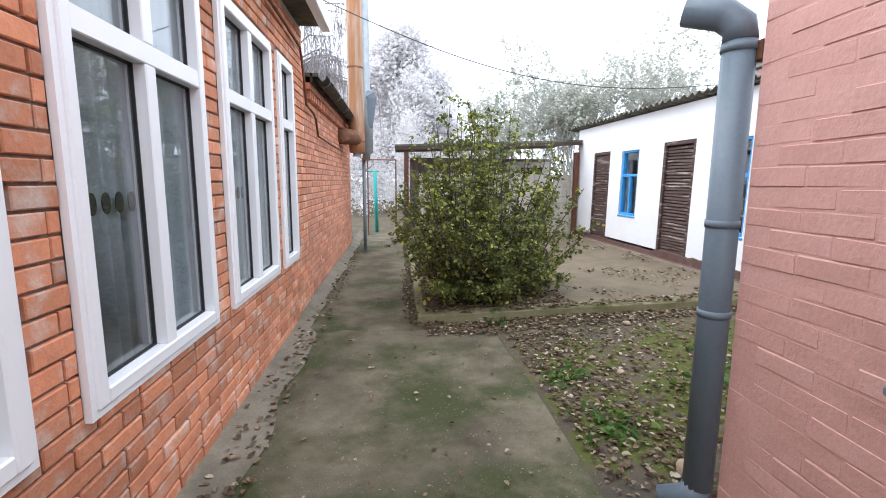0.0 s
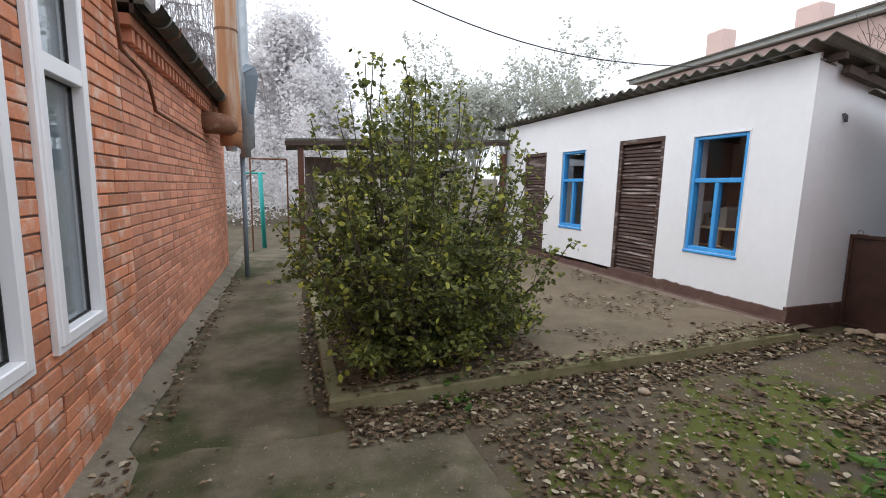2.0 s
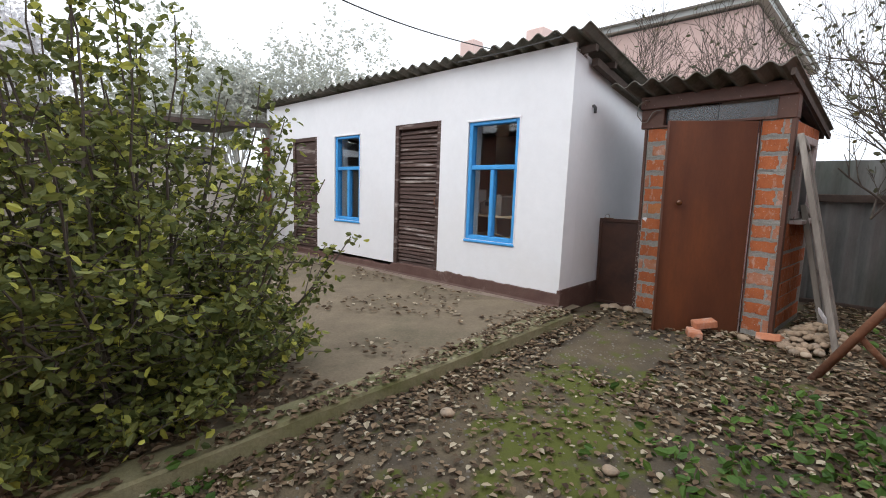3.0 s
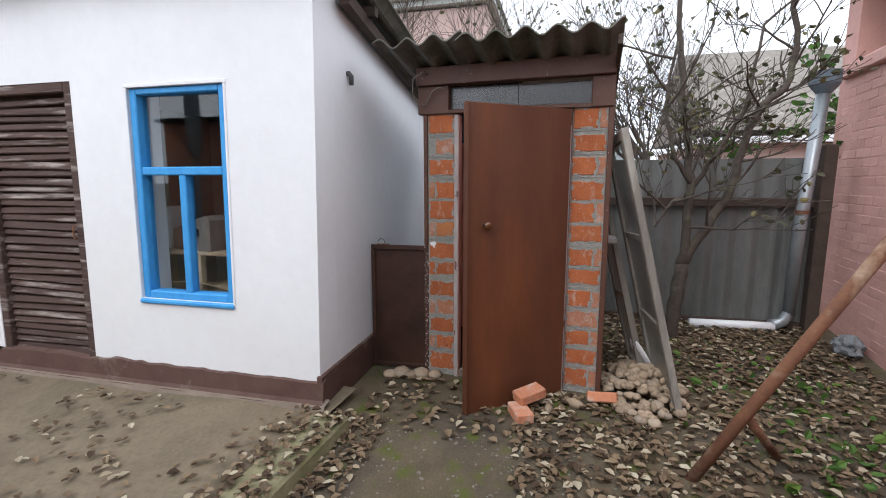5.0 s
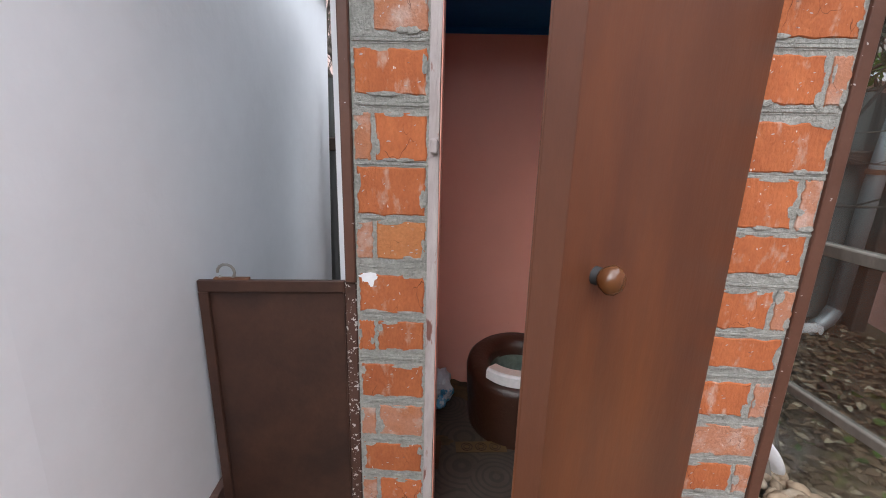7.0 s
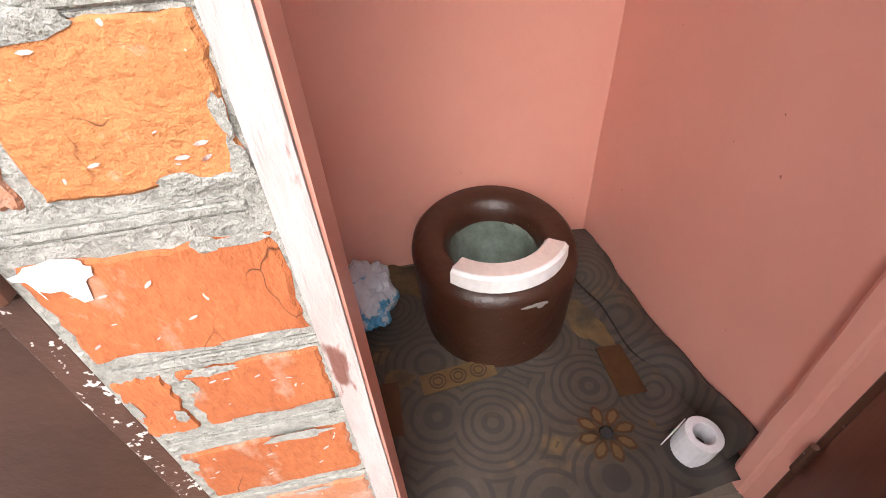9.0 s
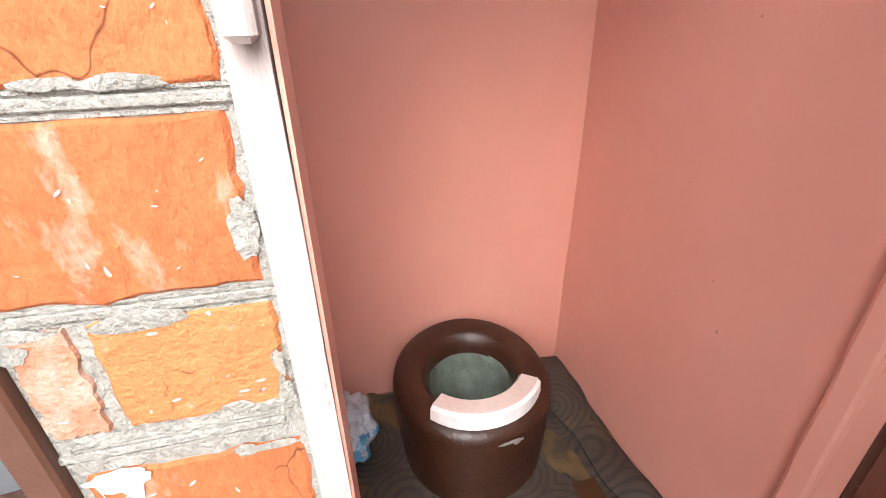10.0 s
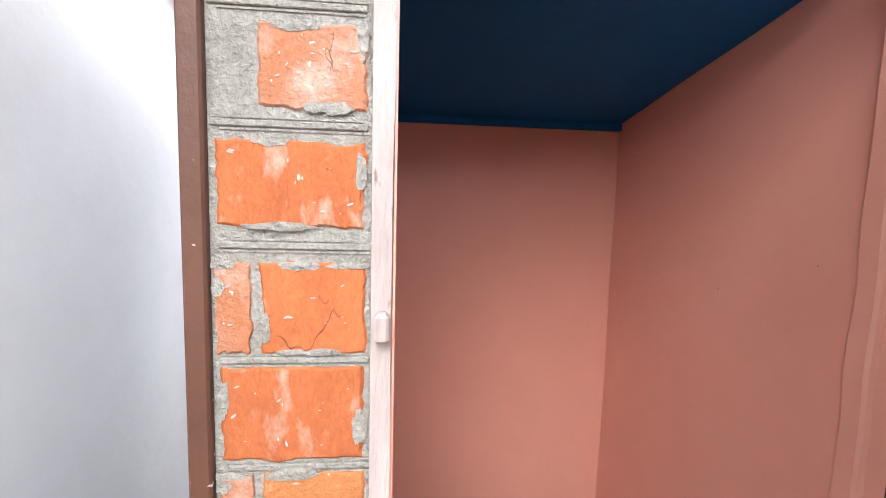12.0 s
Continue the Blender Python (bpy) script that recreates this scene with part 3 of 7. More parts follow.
structure("wall_house_room", wall(bmesh.new(), "y", -3.4, -0.1, -4, 5.6, -0.1, 3.1), M["darkroom"], "plain wall of the dim room behind the windows")
structure("floor_house", box_bm(-3.4, -4, 0.2, WX - 0.36, 5.6, 0.25), M["darkroom"], "floor of the dim room")
structure("ceiling_house", box_bm(-3.5, -4, 3.1, WX + 0.0, 5.62, 3.15), M["darkroom"], "ceiling of the dim room")
structure("wall_house_cross", box_bm(-3.4, 5.4, 0.2, WX - 0.36, 5.5, 3.1), M["darkroom"], "cross wall of the dim room")
structure("roof_house", box_bm(-6, -4, 3.17, -0.72, 5.55, 3.24), M["asbestos"], "flat edge of the house roof", category="roof")
structure("trim_fascia", box_bm(-0.80, -4, 3.12, -0.70, 5.57, 3.30, bev=0.008), M["upvc"], "white boxed eave fascia", category="trim")


def upvc_window(y0, y1, z0=0.725, z1=2.59, mull=True):
    """White plastic window: fixed lower lights, small upper lights."""
    w = thing("upvc_window", (WX, (y0 + y1) / 2, z0), "white plastic window with upper lights and net curtains behind", "window", "windows of the brick house")
    bm = bmesh.new()
    f = 0.058
    bar = 1.98
    x0, x1 = WX - 0.06, WX + 0.035
    box(bm, x0, y0, z0, x1, y0 + f, z1, 0.006)
    box(bm, x0, y1 - f, z0, x1, y1, z1, 0.006)
    box(bm, x0, y0 + f, z0, x1, y1 - f, z0 + f, 0.006)
    box(bm, x0, y0 + f, z1 - f, x1, y1 - f, z1, 0.006)
    fr = part("frame", bm, M["upvc"], w)
    part("transom", box_bm(x0, y0 + f, bar, x1 - 0.006, y1 - f, bar + 0.085, 0.005), M["upvc"], w)
    cells = [(y0 + f, y1 - f)]
    if mull:
        c = (y0 + y1) / 2
        part("mullion", box_bm(x0, c - 0.04, z0 + f, x1 - 0.006, c + 0.04, bar, 0.005), M["upvc"], w)
        part("mullion", box_bm(x0, c - 0.04, bar + 0.085, x1 - 0.006, c + 0.04, z1 - f, 0.005), M["upvc"], w)
        cells = [(y0 + f, c - 0.04), (c + 0.04, y1 - f)]
    for a, b in cells:
        for c, d in ((z0 + f, bar), (bar + 0.085, z1 - f)):
            bm = bmesh.new()
            for p in ((a, c, a + 0.007, d), (b - 0.007, c, b, d), (a + 0.007, c, b - 0.007, c + 0.007), (a + 0.007, d - 0.007, b - 0.007, d)):
                box(bm, WX - 0.042, p[0], p[1], WX - 0.022, p[2], p[3])
            sl = bm
            p = part("pane", box_bm(WX - 0.035, a + 0.0065, c + 0.0065, WX - 0.029, b - 0.0065, d - 0.0065), M["glass"], w)
            p.visible_shadow = False
            part("seal", sl, M["seal"], p)
    bm = bmesh.new()
    for p in ((y0 - 0.028, z0 - 0.03, y0, z1 + 0.03), (y1, z0 - 0.03, y1 + 0.028, z1 + 0.03), (y0, z1, y1, z1 + 0.03), (y0, z0 - 0.03, y1, z0)):
        box(bm, WX - 0.005, p[0], p[1], WX + 0.022, p[2], p[3])
    part("cover_strip", bm, M["upvc"], fr)
    return w


def curtain(y0, y1, x, z0=0.72, z1=2.6):
    bm = bmesh.new()
    n = int((y1 - y0) / 0.012)
    prev = None
    ph = rng.random() * 6
    for i in range(n + 1):
        y = y0 + (y1 - y0) * i / n
        off = 0.018 * math.sin(y * 52 + ph) + 0.012 * math.sin(y * 23 + ph)
        r = [bm.verts.new((x + off * s, y, z)) for z, s in ((z0, 1.2), (1.4, 1.0), (z1, 0.5))]
        if prev:
            for k in range(2):
                bm.faces.new((prev[k], r[k], r[k + 1], prev[k + 1]))
        prev = r
    bmesh.ops.solidify(bm, geom=bm.faces[:], thickness=0.002)
    return tagged(link("net_curtain", bm, M["curtain"], smooth=True), "pale blue net curtain hanging in folds behind the glass", "curtain", "net curtains")


for a, b in HOUSE_WIN:
    upvc_window(a, b, mull=b - a > 0.8)
    c = (a + b) / 2
    if b - a > 0.8:
        curtain(a + 0.03, c + 0.02, WX - 0.082)
        curtain(b - 0.36, b + 0.02, WX - 0.09)
        # strip added to brighten the upper light, pale blue like reflected sky
        curtain(c + 0.02, b - 0.36, WX - 0.10, 1.99, 2.6)
    else:
        curtain(a, b, WX - 0.082)
    # oval punched band on the curtain
    for i in range(5):
        y = a + 0.12 + 0.085 * i
        if b - a > 0.8 and y < c:
            bm = lathe(bmesh.new(), [(0.001, 0.0), (1.0, 0.0), (1.0, 0.004), (0.001, 0.004)], (0, 0, 0), 16)
            bm.transform(pose(WX - 0.055, y, 1.42, 0, 90, 0) @ Matrix.Diagonal((0.042, 0.026, 1, 1)))
            tagged(link("curtain_medallion", bm, M["seal"]), "dark oval motif hanging on the net curtain", "motif", "oval motifs on the curtains")

# roof edge, gutter and dentils of the far wing
structure("roof_wing", box_bm(-6, 5.62, 2.66, -0.86, 10.75, 2.70), M["asbestos"], "low roof of the brick wing", category="roof")
g = thing("roof_gutter", (-0.8, 8, 2.6), "dark weathered gutter along the roof edge of the wing", "gutter")
bm = bmesh.new()
prev = None
for y in (5.62, 10.75):
    r = [bm.verts.new((-0.84 + 0.075 * math.cos(a), y, 2.68 + 0.075 * math.sin(a))) for a in (math.pi + math.pi * k / 8 for k in range(9))]
    if prev:
        for k in range(8):
            bm.faces.new((prev[k], prev[k + 1], r[k + 1], r[k]))
    prev = r
bmesh.ops.solidify(bm, geom=bm.faces[:], thickness=0.004)
part("trough", bm, M["gutter"], g, smooth=True)
for y in (5.9, 6.9, 7.9, 8.9, 9.9):
    arc = [(-0.84 + 0.082 * math.cos(a), y, 2.68 + 0.082 * math.sin(a)) for a in (math.pi + math.pi * k / 10 for k in range(11))]
    part("joint", tube_bm(arc, 0.008, 6), M["gutter"], g, smooth=True)
    part("bracket", tube_bm([(-0.95, y + 0.3, 2.66), (-0.90, y + 0.3, 2.60), (-0.84, y + 0.3, 2.592), (-0.775, y + 0.3, 2.63), (-0.757, y + 0.3, 2.70)], 0.006, 6), M["rust"], g)
part("edge_board", box_bm(-0.95, 5.62, 2.60, -0.925, 10.7, 2.70), M["dark_wood"], g)
bm = bmesh.new()
for i in range(38):
    y = 5.72 + 0.13 * i
    box(bm, WX - 0.005, y, 2.44, WX + 0.06, y + 0.065, 2.53)
box(bm, WX - 0.005, 5.64, 2.53, WX + 0.075, 10.6, 2.60)
structure("trim_dentils", bm, M["far_brick"], "row of projecting brick dentils under the eave", category="trim")

# gas pipe along the wall
tagged(link("wall_pipe", tube_bm([(-0.99, 2.9, 2.98), (-0.99, 4.7, 2.92), (-0.985, 5.3, 2.88), (-0.98, 5.42, 2.62), (-0.98, 5.5, 2.34), (-0.98, 5.95, 2.30), (-0.98, 6.1, 2.26), (-0.98, 6.25, 2.06), (-0.97, 8.6, 2.02)], 0.014, 8), M["rust"], smooth=True), "thin painted gas pipe bent along the brick wall", "pipe")

# flues
f = thing("flue_stack", (-0.78, 9.1, 0), "rust-streaked sheet metal flue with a bent stub into the wall", "flue")
sh = part("shaft", tube_bm([(-0.74, 9.15, 2.02), (-0.74, 9.15, 2.24), (-0.745, 9.15, 3.57), (-0.745, 9.15, 6.2)], [0.140, 0.148, 0.143, 0.138], 20), M["rust_flue"], f, smooth=True)
part("foot", tube_bm([(-0.74, 9.15, 1.95), (-0.74, 9.15, 2.03)], [0.07, 0.085], 14), M["zinc"], f)
part("stub", tube_bm([(-1.15, 8.80, 2.30), (-0.98, 8.83, 2.295), (-0.84, 8.90, 2.29), (-0.76, 9.02, 2.285), (-0.74, 9.15, 2.28)], [0.142, 0.145, 0.142, 0.135, 0.12], 18), M["rust"], f, smooth=True)
part("collar", tube_bm([(-0.74, 9.15, 2.21), (-0.74, 9.15, 2.235)], 0.154, 18), M["rust"], sh)
part("collar", tube_bm([(-0.745, 9.15, 3.55), (-0.745, 9.15, 3.575)], 0.150, 18), M["rust"], sh)
f = thing("vent_pipe", (-0.60, 9.6, 0), "galvanised vent pipe with a square hood", "flue")
part("shaft", tube_bm([(-0.60, 9.75, 1.90), (-0.60, 9.75, 2.02), (-0.60, 9.75, 2.06), (-0.58, 9.75, 3.05), (-0.62, 9.75, 3.2), (-0.62, 9.75, 6.2)], [0.07, 0.075, 0.135, 0.125, 0.115, 0.11], 14), M["zinc"], f, smooth=True)
part("hood", tube_bm([(-0.50, 9.66, 2.55), (-0.47, 9.66, 3.10), (-0.50, 9.66, 3.16), (-0.58, 9.68, 3.27)], [0.05, 0.13, 0.135, 0.01], 4), M["pipe_grey"], f)
part("drain", tube_bm([(-0.66, 9.8, 0.02), (-0.66, 9.8, 1.96)], 0.035, 10), M["pipe_grey"], f, smooth=True)

# overhead wire
pts = [Vector((-1.0, 5.0, 3.38)).lerp(Vector((4.08, 5.55, 2.70)), i / 24) - Vector((0, 0, 0.40 * math.sin(math.pi * i / 24))) for i in range(25)]
tagged(link("overhead_cable", tube_bm(pts, 0.005, 6), M["cable"]), "slack black overhead cable from the house to the white shed", "cable")
pts = [Vector((4.1, 6.0, 2.66)), Vector((4.1, 5.4, 2.65)), Vector((4.08, 4.8, 2.66))]
tagged(link("eave_cable", tube_bm(pts, 0.005, 6), M["cable"]), "thin cable clipped under the shed eave", "cable")

# ---- the pink house ----
pa, pb = Vector((1.385, 1.78, 0)), Vector((7.05, 1.14, 0))


def pink_wall(name, a, b, h, label):
    d = (b - a)
    length = d.length
    ang = math.degrees(math.atan2(d.y, d.x))
    m = pose(a.x, a.y, 0, 0, 0, ang)
    w = structure(name, box_bm(0.0 if name.endswith("west") else 0.31, -0.3, -0.1, length, -0.006, h, m=m), M["pink"], label)
    return w, m, length


w_n, m_n, len_n = pink_wall("wall_pink_north", pa + Vector((0.012, 0, 0)), pb, 2.55, "pink painted brick wall beside the fence")
w_w, m_w, len_w = pink_wall("wall_pink_west", Vector((1.30, -4, 0)), pa, 3.2, "pink painted brick wall beside the path")
structure("roof_pink", box_bm(1.2, -4, 3.2, 7.3, 1.2, 3.28), M["asbestos"], "roof of the pink house", category="roof")
structure("trim_pink_cornice", box_bm(1.6, -0.02, 2.42, len_n, 0.05, 2.52, bev=0.01, m=m_n), M["pink"], "brick cornice of the pink house", category="trim")
structure("wall_pink_gable", box_bm(7.0, -4, -0.1, 7.2, 1.1, 3.2), M["pink"], "far wall of the pink house")
structure("trim_pink_base", box_bm(1.15, -4, -0.1, 1.30, 1.2, 0.02), M["kerb"], "concrete blind area at the pink wall", category="trim")
w = thing("pink_house_window", (1.36, 0.7, 0.9), "grey painted window sill and casing on the pink wall", "window")
part("frame", box_bm(1.345, 0.3, 0.98, 1.40, 1.12, 2.1, 0.006), M["pipe_grey"], w)
part("sill", box_bm(1.325, 0.25, 0.945, 1.42, 1.15, 0.978, 0.008), M["pipe_grey"], w)

# downpipe at the pink corner
d = thing("downpipe", (1.33, 1.86, 0), "grey painted sheet metal downpipe with an elbow at the top", "downpipe")
sh = part("shaft", tube_bm([(1.36, 1.87, 0.16), (1.36, 1.87, 2.06)], 0.062, 16), M["pipe_grey"], d, smooth=True)
part("elbow", tube_bm([(1.36, 1.87, 2.06), (1.355, 1.875, 2.12), (1.31, 1.91, 2.17), (1.20, 1.99, 2.21)], 0.064, 16), M["pipe_grey"], d, smooth=True)
part("spout", tube_bm([(1.36, 1.87, 0.17), (1.34, 1.89, 0.09), (1.24, 1.95, 0.045)], [0.062, 0.062, 0.055], 14), M["pipe_grey"], d, smooth=True)
for z in (0.95, 1.33, 2.02):
    part("joint_ring", tube_bm([(1.36, 1.87, z), (1.36, 1.87, z + 0.03)], 0.066, 16), M["pipe_grey"], sh, smooth=True)
part("bracket", box_bm(1.39, 1.785, 1.98, 1.45, 1.85, 2.05), M["rust"], d)

# ---- the white shed ----
S_LEN, S_DEP = 5.75, 2.35
SH = [(0.54, 1.18, 0.838, 2.065), (1.59, 2.37, 0.24, 2.125), (3.09, 3.685, 0.90, 2.065), (4.165, 4.89, 0.22, 2.1)]


def shed_top(x):
    return 2.62 - 0.17 * x


bm = wall(bmesh.new(), "y", 0.0, 0.22, 0.0, S_LEN, 0.42, 2.60, SH)
structure("wall_shed_front", bm, M["whitewash"], "whitewashed plaster front wall of the shed", M_SHED)
bm = bmesh.new()
v = [bm.verts.new(p) for p in ((0.22, 0, 0.42), (S_DEP, 0, 0.42), (S_DEP, 0, shed_top(S_DEP)), (0.22, 0, shed_top(0.22)), (0.22, 0.2, 0.42), (S_DEP, 0.2, 0.42), (S_DEP, 0.2, shed_top(S_DEP)), (0.22, 0.2, shed_top(0.22)))]
for q in ((0, 1, 2, 3), (7, 6, 5, 4), (0, 4, 5, 1), (1, 5, 6, 2), (2, 6, 7, 3), (3, 7, 4, 0)):
    bm.faces.new([v[i] for i in q])
structure("wall_shed_end", bm, M["whitewash"], "whitewashed end wall of the shed", M_SHED)
structure("wall_shed_back", box_bm(S_DEP - 0.2, 0.2, 0.2, S_DEP, S_LEN, 2.18), M["whitewash"], "back wall of the shed", M_SHED)
structure("wall_shed_far", box_bm(0.22, S_LEN - 0.2, 0.2, S_DEP - 0.2, S_LEN, 2.2), M["whitewash"], "far end wall of the shed", M_SHED)
structure("floor_shed", box_bm(0.2, 0.2, 0.2, S_DEP - 0.2, S_LEN - 0.2, 0.3), M["clay"], "floor inside the shed", M_SHED)
structure("wall_shed_partition", box_bm(0.22, 2.45, 0.3, S_DEP - 0.2, 2.55, 2.2), M["darkroom"], "inner partition of the shed", M_SHED)
structure("trim_wall_head", box_bm(0.0, 0.0, 2.60, 0.03, S_LEN, 2.648), M["whitewash"], "whitewashed plaster head under the eave", M_SHED, category="trim")
# plinth with an uneven upper edge
bm = bmesh.new()
prev = None
for i in range(116):
    y = -0.03 + (S_LEN + 0.03) * i / 115
    e = 0.43 + 0.018 * noise.noise(Vector((y * 4, 0, 1))) - (0.05 if y > 2.4 else 0) + 0.02 * max(0, noise.noise(Vector((y * 11, 2, 1))))
    r = [bm.verts.new(p) for p in ((0.02, y, e), (-0.018, y, e - 0.012), (-0.03, y, 0.32), (-0.055, y, 0.29))]
    if prev:
        for k in range(3):
            bm.faces.new((prev[k], prev[k + 1], r[k + 1], r[k]))
    prev = r
structure("trim_plinth_front", bm, M["plinth"], "flaking brown painted plinth of the shed", M_SHED, category="trim")
bm = bmesh.new()
prev = None
for i in range(116):
    y = -0.05 + (S_LEN + 0.05) * i / 115
    r = [bm.verts.new(p) for p in ((0.02, y, 0.31), (-0.05 - 0.02 * abs(noise.noise(Vector((y * 3, 4, 4)))), y, 0.30), (-0.10 - 0.04 * noise.noise(Vector((y * 2, 1, 7))), y, 0.10))]
    if prev:
        for k in range(2):
            bm.faces.new((prev[k], prev[k + 1], r[k + 1], r[k]))
    prev = r
structure("trim_clay_footing", bm, M["clay"], "clay footing under the shed plinth", M_SHED, smooth=True, category="trim")
structure("trim_plinth_end", box_bm(-0.018, -0.022, 0.08, S_DEP, 0.01, 0.455), M["plinth"], "dark brown painted plinth of the shed end", M_SHED, category="trim")
structure("ceiling_shed", box_bm(0.0, 0.0, 0, S_DEP, S_LEN, 0.02, m=pose(0, 0, 2.585, 0, 9.65, 0)), M["dark_wood"], "board ceiling of the shed", M_SHED)

roof = thing("shed_roof", (4.24, 7, 2.6), "weathered grey corrugated asbestos roof of the white shed", "roof")


def shed_ends(lo, hi):
    nrm = Vector((0.17, 0, 1)).normalized()
    return lambda u: (Vector((lo, u, shed_top(lo) + 0.055)), Vector((hi, u, shed_top(hi) + 0.055)), nrm)


y = -0.20
i = 0
while y < S_LEN + 0.2:
    w = min(0.98, S_LEN + 0.25 - y)
    lo = -0.16 + 0.03 * noise.noise(Vector((y, 0, 0)))
    part("sheet", corrugated(bmesh.new(), y, y + w + 0.03, 0.163, 0.024, shed_ends(lo, 1.28), 0.008, 8, 0.02), M["asbestos"], roof, m=M_SHED @ Matrix.Translation((0, 0, 0.006 * (i % 2))), smooth=False)
    part("sheet", corrugated(bmesh.new(), y, y + w + 0.03, 0.163, 0.024, shed_ends(1.18, 2.55), 0.008, 8, 0.02), M["asbestos"], roof, m=M_SHED @ Matrix.Translation((0, 0, -0.02 + 0.006 * (i % 2))), smooth=False)
    y += 0.97
    i += 1
for x in (0.10, 0.5, 1.1, 1.7, 2.3):
    part("batten", box_bm(x - 0.025, -0.14, shed_top(x) - 0.03, x + 0.025, S_LEN + 0.1, shed_top(x) + 0.024), M["dark_wood"], roof, m=M_SHED)
for k in range(7):
    y = -0.06 + k * 0.96
    part("rafter", box_bm(0.25, y - 0.03, -0.07, 2.45, y + 0.03, -0.005, m=pose(0, 0, 2.60, 0, 9.65, 0)), M["dark_wood"], roof, m=M_SHED)


def old_window(y0, y1, z0, z1):
    w = thing("blue_window", M_SHED @ Vector((0, (y0 + y1) / 2, z0)), "old wooden window in bright blue paint with bare panes", "window", "blue windows of the shed")
    f = 0.045
    bar = z0 + (z1 - z0) * 0.62
    c = (y0 + y1) / 2
    for n, b in (("stile", (y0, z0, y0 + f, z1)), ("stile", (y1 - f, z0, y1, z1)), ("head", (y0 + f, z1 - f * 0.8, y1 - f, z1)), ("bottom_rail", (y0 + f, z0, y1 - f, z0 + f))):
        part(n, box_bm(-0.012, b[0], b[1], 0.07, b[2], b[3], 0.006), M["blue"], w, m=M_SHED @ SET_BACK)
    part("transom", box_bm(-0.006, y0 + f, bar - 0.024, 0.06, y1 - f, bar + 0.024, 0.006), M["blue"], w, m=M_SHED @ SET_BACK)
    part("mullion", box_bm(-0.004, c - 0.024, z0 + f, 0.06, c + 0.024, bar - 0.024, 0.006), M["blue"], w, m=M_SHED @ SET_BACK)
    part("sill", box_bm(-0.04, y0 - 0.01, z0 - 0.03, 0.03, y1 + 0.01, z0 - 0.001, 0.008), M["blue"], w, m=M_SHED @ SET_BACK)
    for a, b, p, q in ((y0 + f, y1 - f, bar + 0.024, z1 - f * 0.8), (y0 + f, c - 0.024, z0 + f, bar - 0.024), (c + 0.024, y1 - f, z0 + f, bar - 0.024)):
        o = part("pane", box_bm(0.035, a - 0.003, p - 0.003, 0.039, b + 0.003, q + 0.003), M["old_glass"], w, m=M_SHED @ SET_BACK)
        o.visible_shadow = False
    # flaked white paint round the casing
    bm = bmesh.new()
    for a, b, p, q in ((y0 - 0.02, y1 + 0.02, z1, z1 + 0.022), (y0 - 0.014, y0, z0 - 0.02, z1), (y1, y1 + 0.014, z0 - 0.02, z1)):
        box(bm, -0.008, a, p, 0.01, b, q, 0.003)
    part("plaster_edge", bm, M["whitewash"], w, m=M_SHED)
    return w


old_window(*SH[0])
old_window(*SH[2])


def slat_door(y0, y1, z0, z1, upper):
    d = thing("slatted_door", M_SHED @ Vector((0, (y0 + y1) / 2, z0)), "brown painted wooden door of worn horizontal slats", "door", "slatted doors of the shed")
    part("post", box_bm(-0.02, y0, z0, 0.08, y0 + 0.06, z1, 0.006), M["slat"], d, m=M_SHED @ SET_BACK)
    part("post", box_bm(-0.02, y1 - 0.06, z0, 0.08, y1, z1, 0.006), M["slat"], d, m=M_SHED @ SET_BACK)
    part("head", box_bm(-0.02, y0 + 0.06, z1 - 0.06, 0.08, y1 - 0.06, z1, 0.006), M["slat"], d, m=M_SHED @ SET_BACK)
    part("backing", box_bm(0.045, y0 + 0.06, z0, 0.07, y1 - 0.06, z1 - 0.06), M["dark_wood"], d, m=M_SHED @ SET_BACK)
    z = z0 + 0.02
    while z < z1 - 0.09:
        h = 0.034 + rng.random() * 0.014
        if upper and z > z1 - 0.42:
            part("panel", box_bm(0.005, y0 + 0.06, z, 0.045, y1 - 0.06, z1 - 0.065, 0.005), M["slat"], d, m=M_SHED @ SET_BACK)
            break
        tilt = rng.uniform(-1.6, 1.6)
        bm = bmesh.new()
        box(bm, -0.010, -(y1 - y0) / 2 + 0.062, -h / 2, 0.012, (y1 - y0) / 2 - 0.062, h / 2, 0.004)
        for v in bm.verts:
            v.co.z += 0.006 * noise.noise(Vector((v.co.y * 6, z * 9, 0)))
        part("slat", bm, M["slat"], d, m=M_SHED @ SET_BACK @ pose(0.022, (y0 + y1) / 2, z + h / 2, tilt, 24 + rng.uniform(-8, 8), 0))
        z += h + 0.008
    part("latch", tube_bm([(-0.03, y0 + 0.045, z0 + 0.95), (-0.05, y0 + 0.045, z0 + 0.95), (-0.05, y0 + 0.045, z0 + 1.03), (-0.03, y0 + 0.045, z0 + 1.03)], 0.005, 6), M["rust"], d, m=M_SHED @ SET_BACK)
    part("threshold", box_bm(-0.06, y0 - 0.02, z0 - 0.08, 0.1, y1 + 0.02, z0 + 0.01, 0.008), M["slat"], d, m=M_SHED @ SET_BACK)
    return d


slat_door(*SH[1], upper=False)
slat_door(*SH[3], upper=True)
tagged(link("wall_hook", tube_bm([M_SHED @ Vector(p) for p in ((0.39, 0.02, 2.165), (0.39, -0.012, 2.165), (0.39, -0.026, 2.15), (0.39, -0.028, 2.10))], [0.016, 0.016, 0.015, 0.013], 10), M["cable"], smooth=True), "short black pipe stub in the shed end wall", "hook")

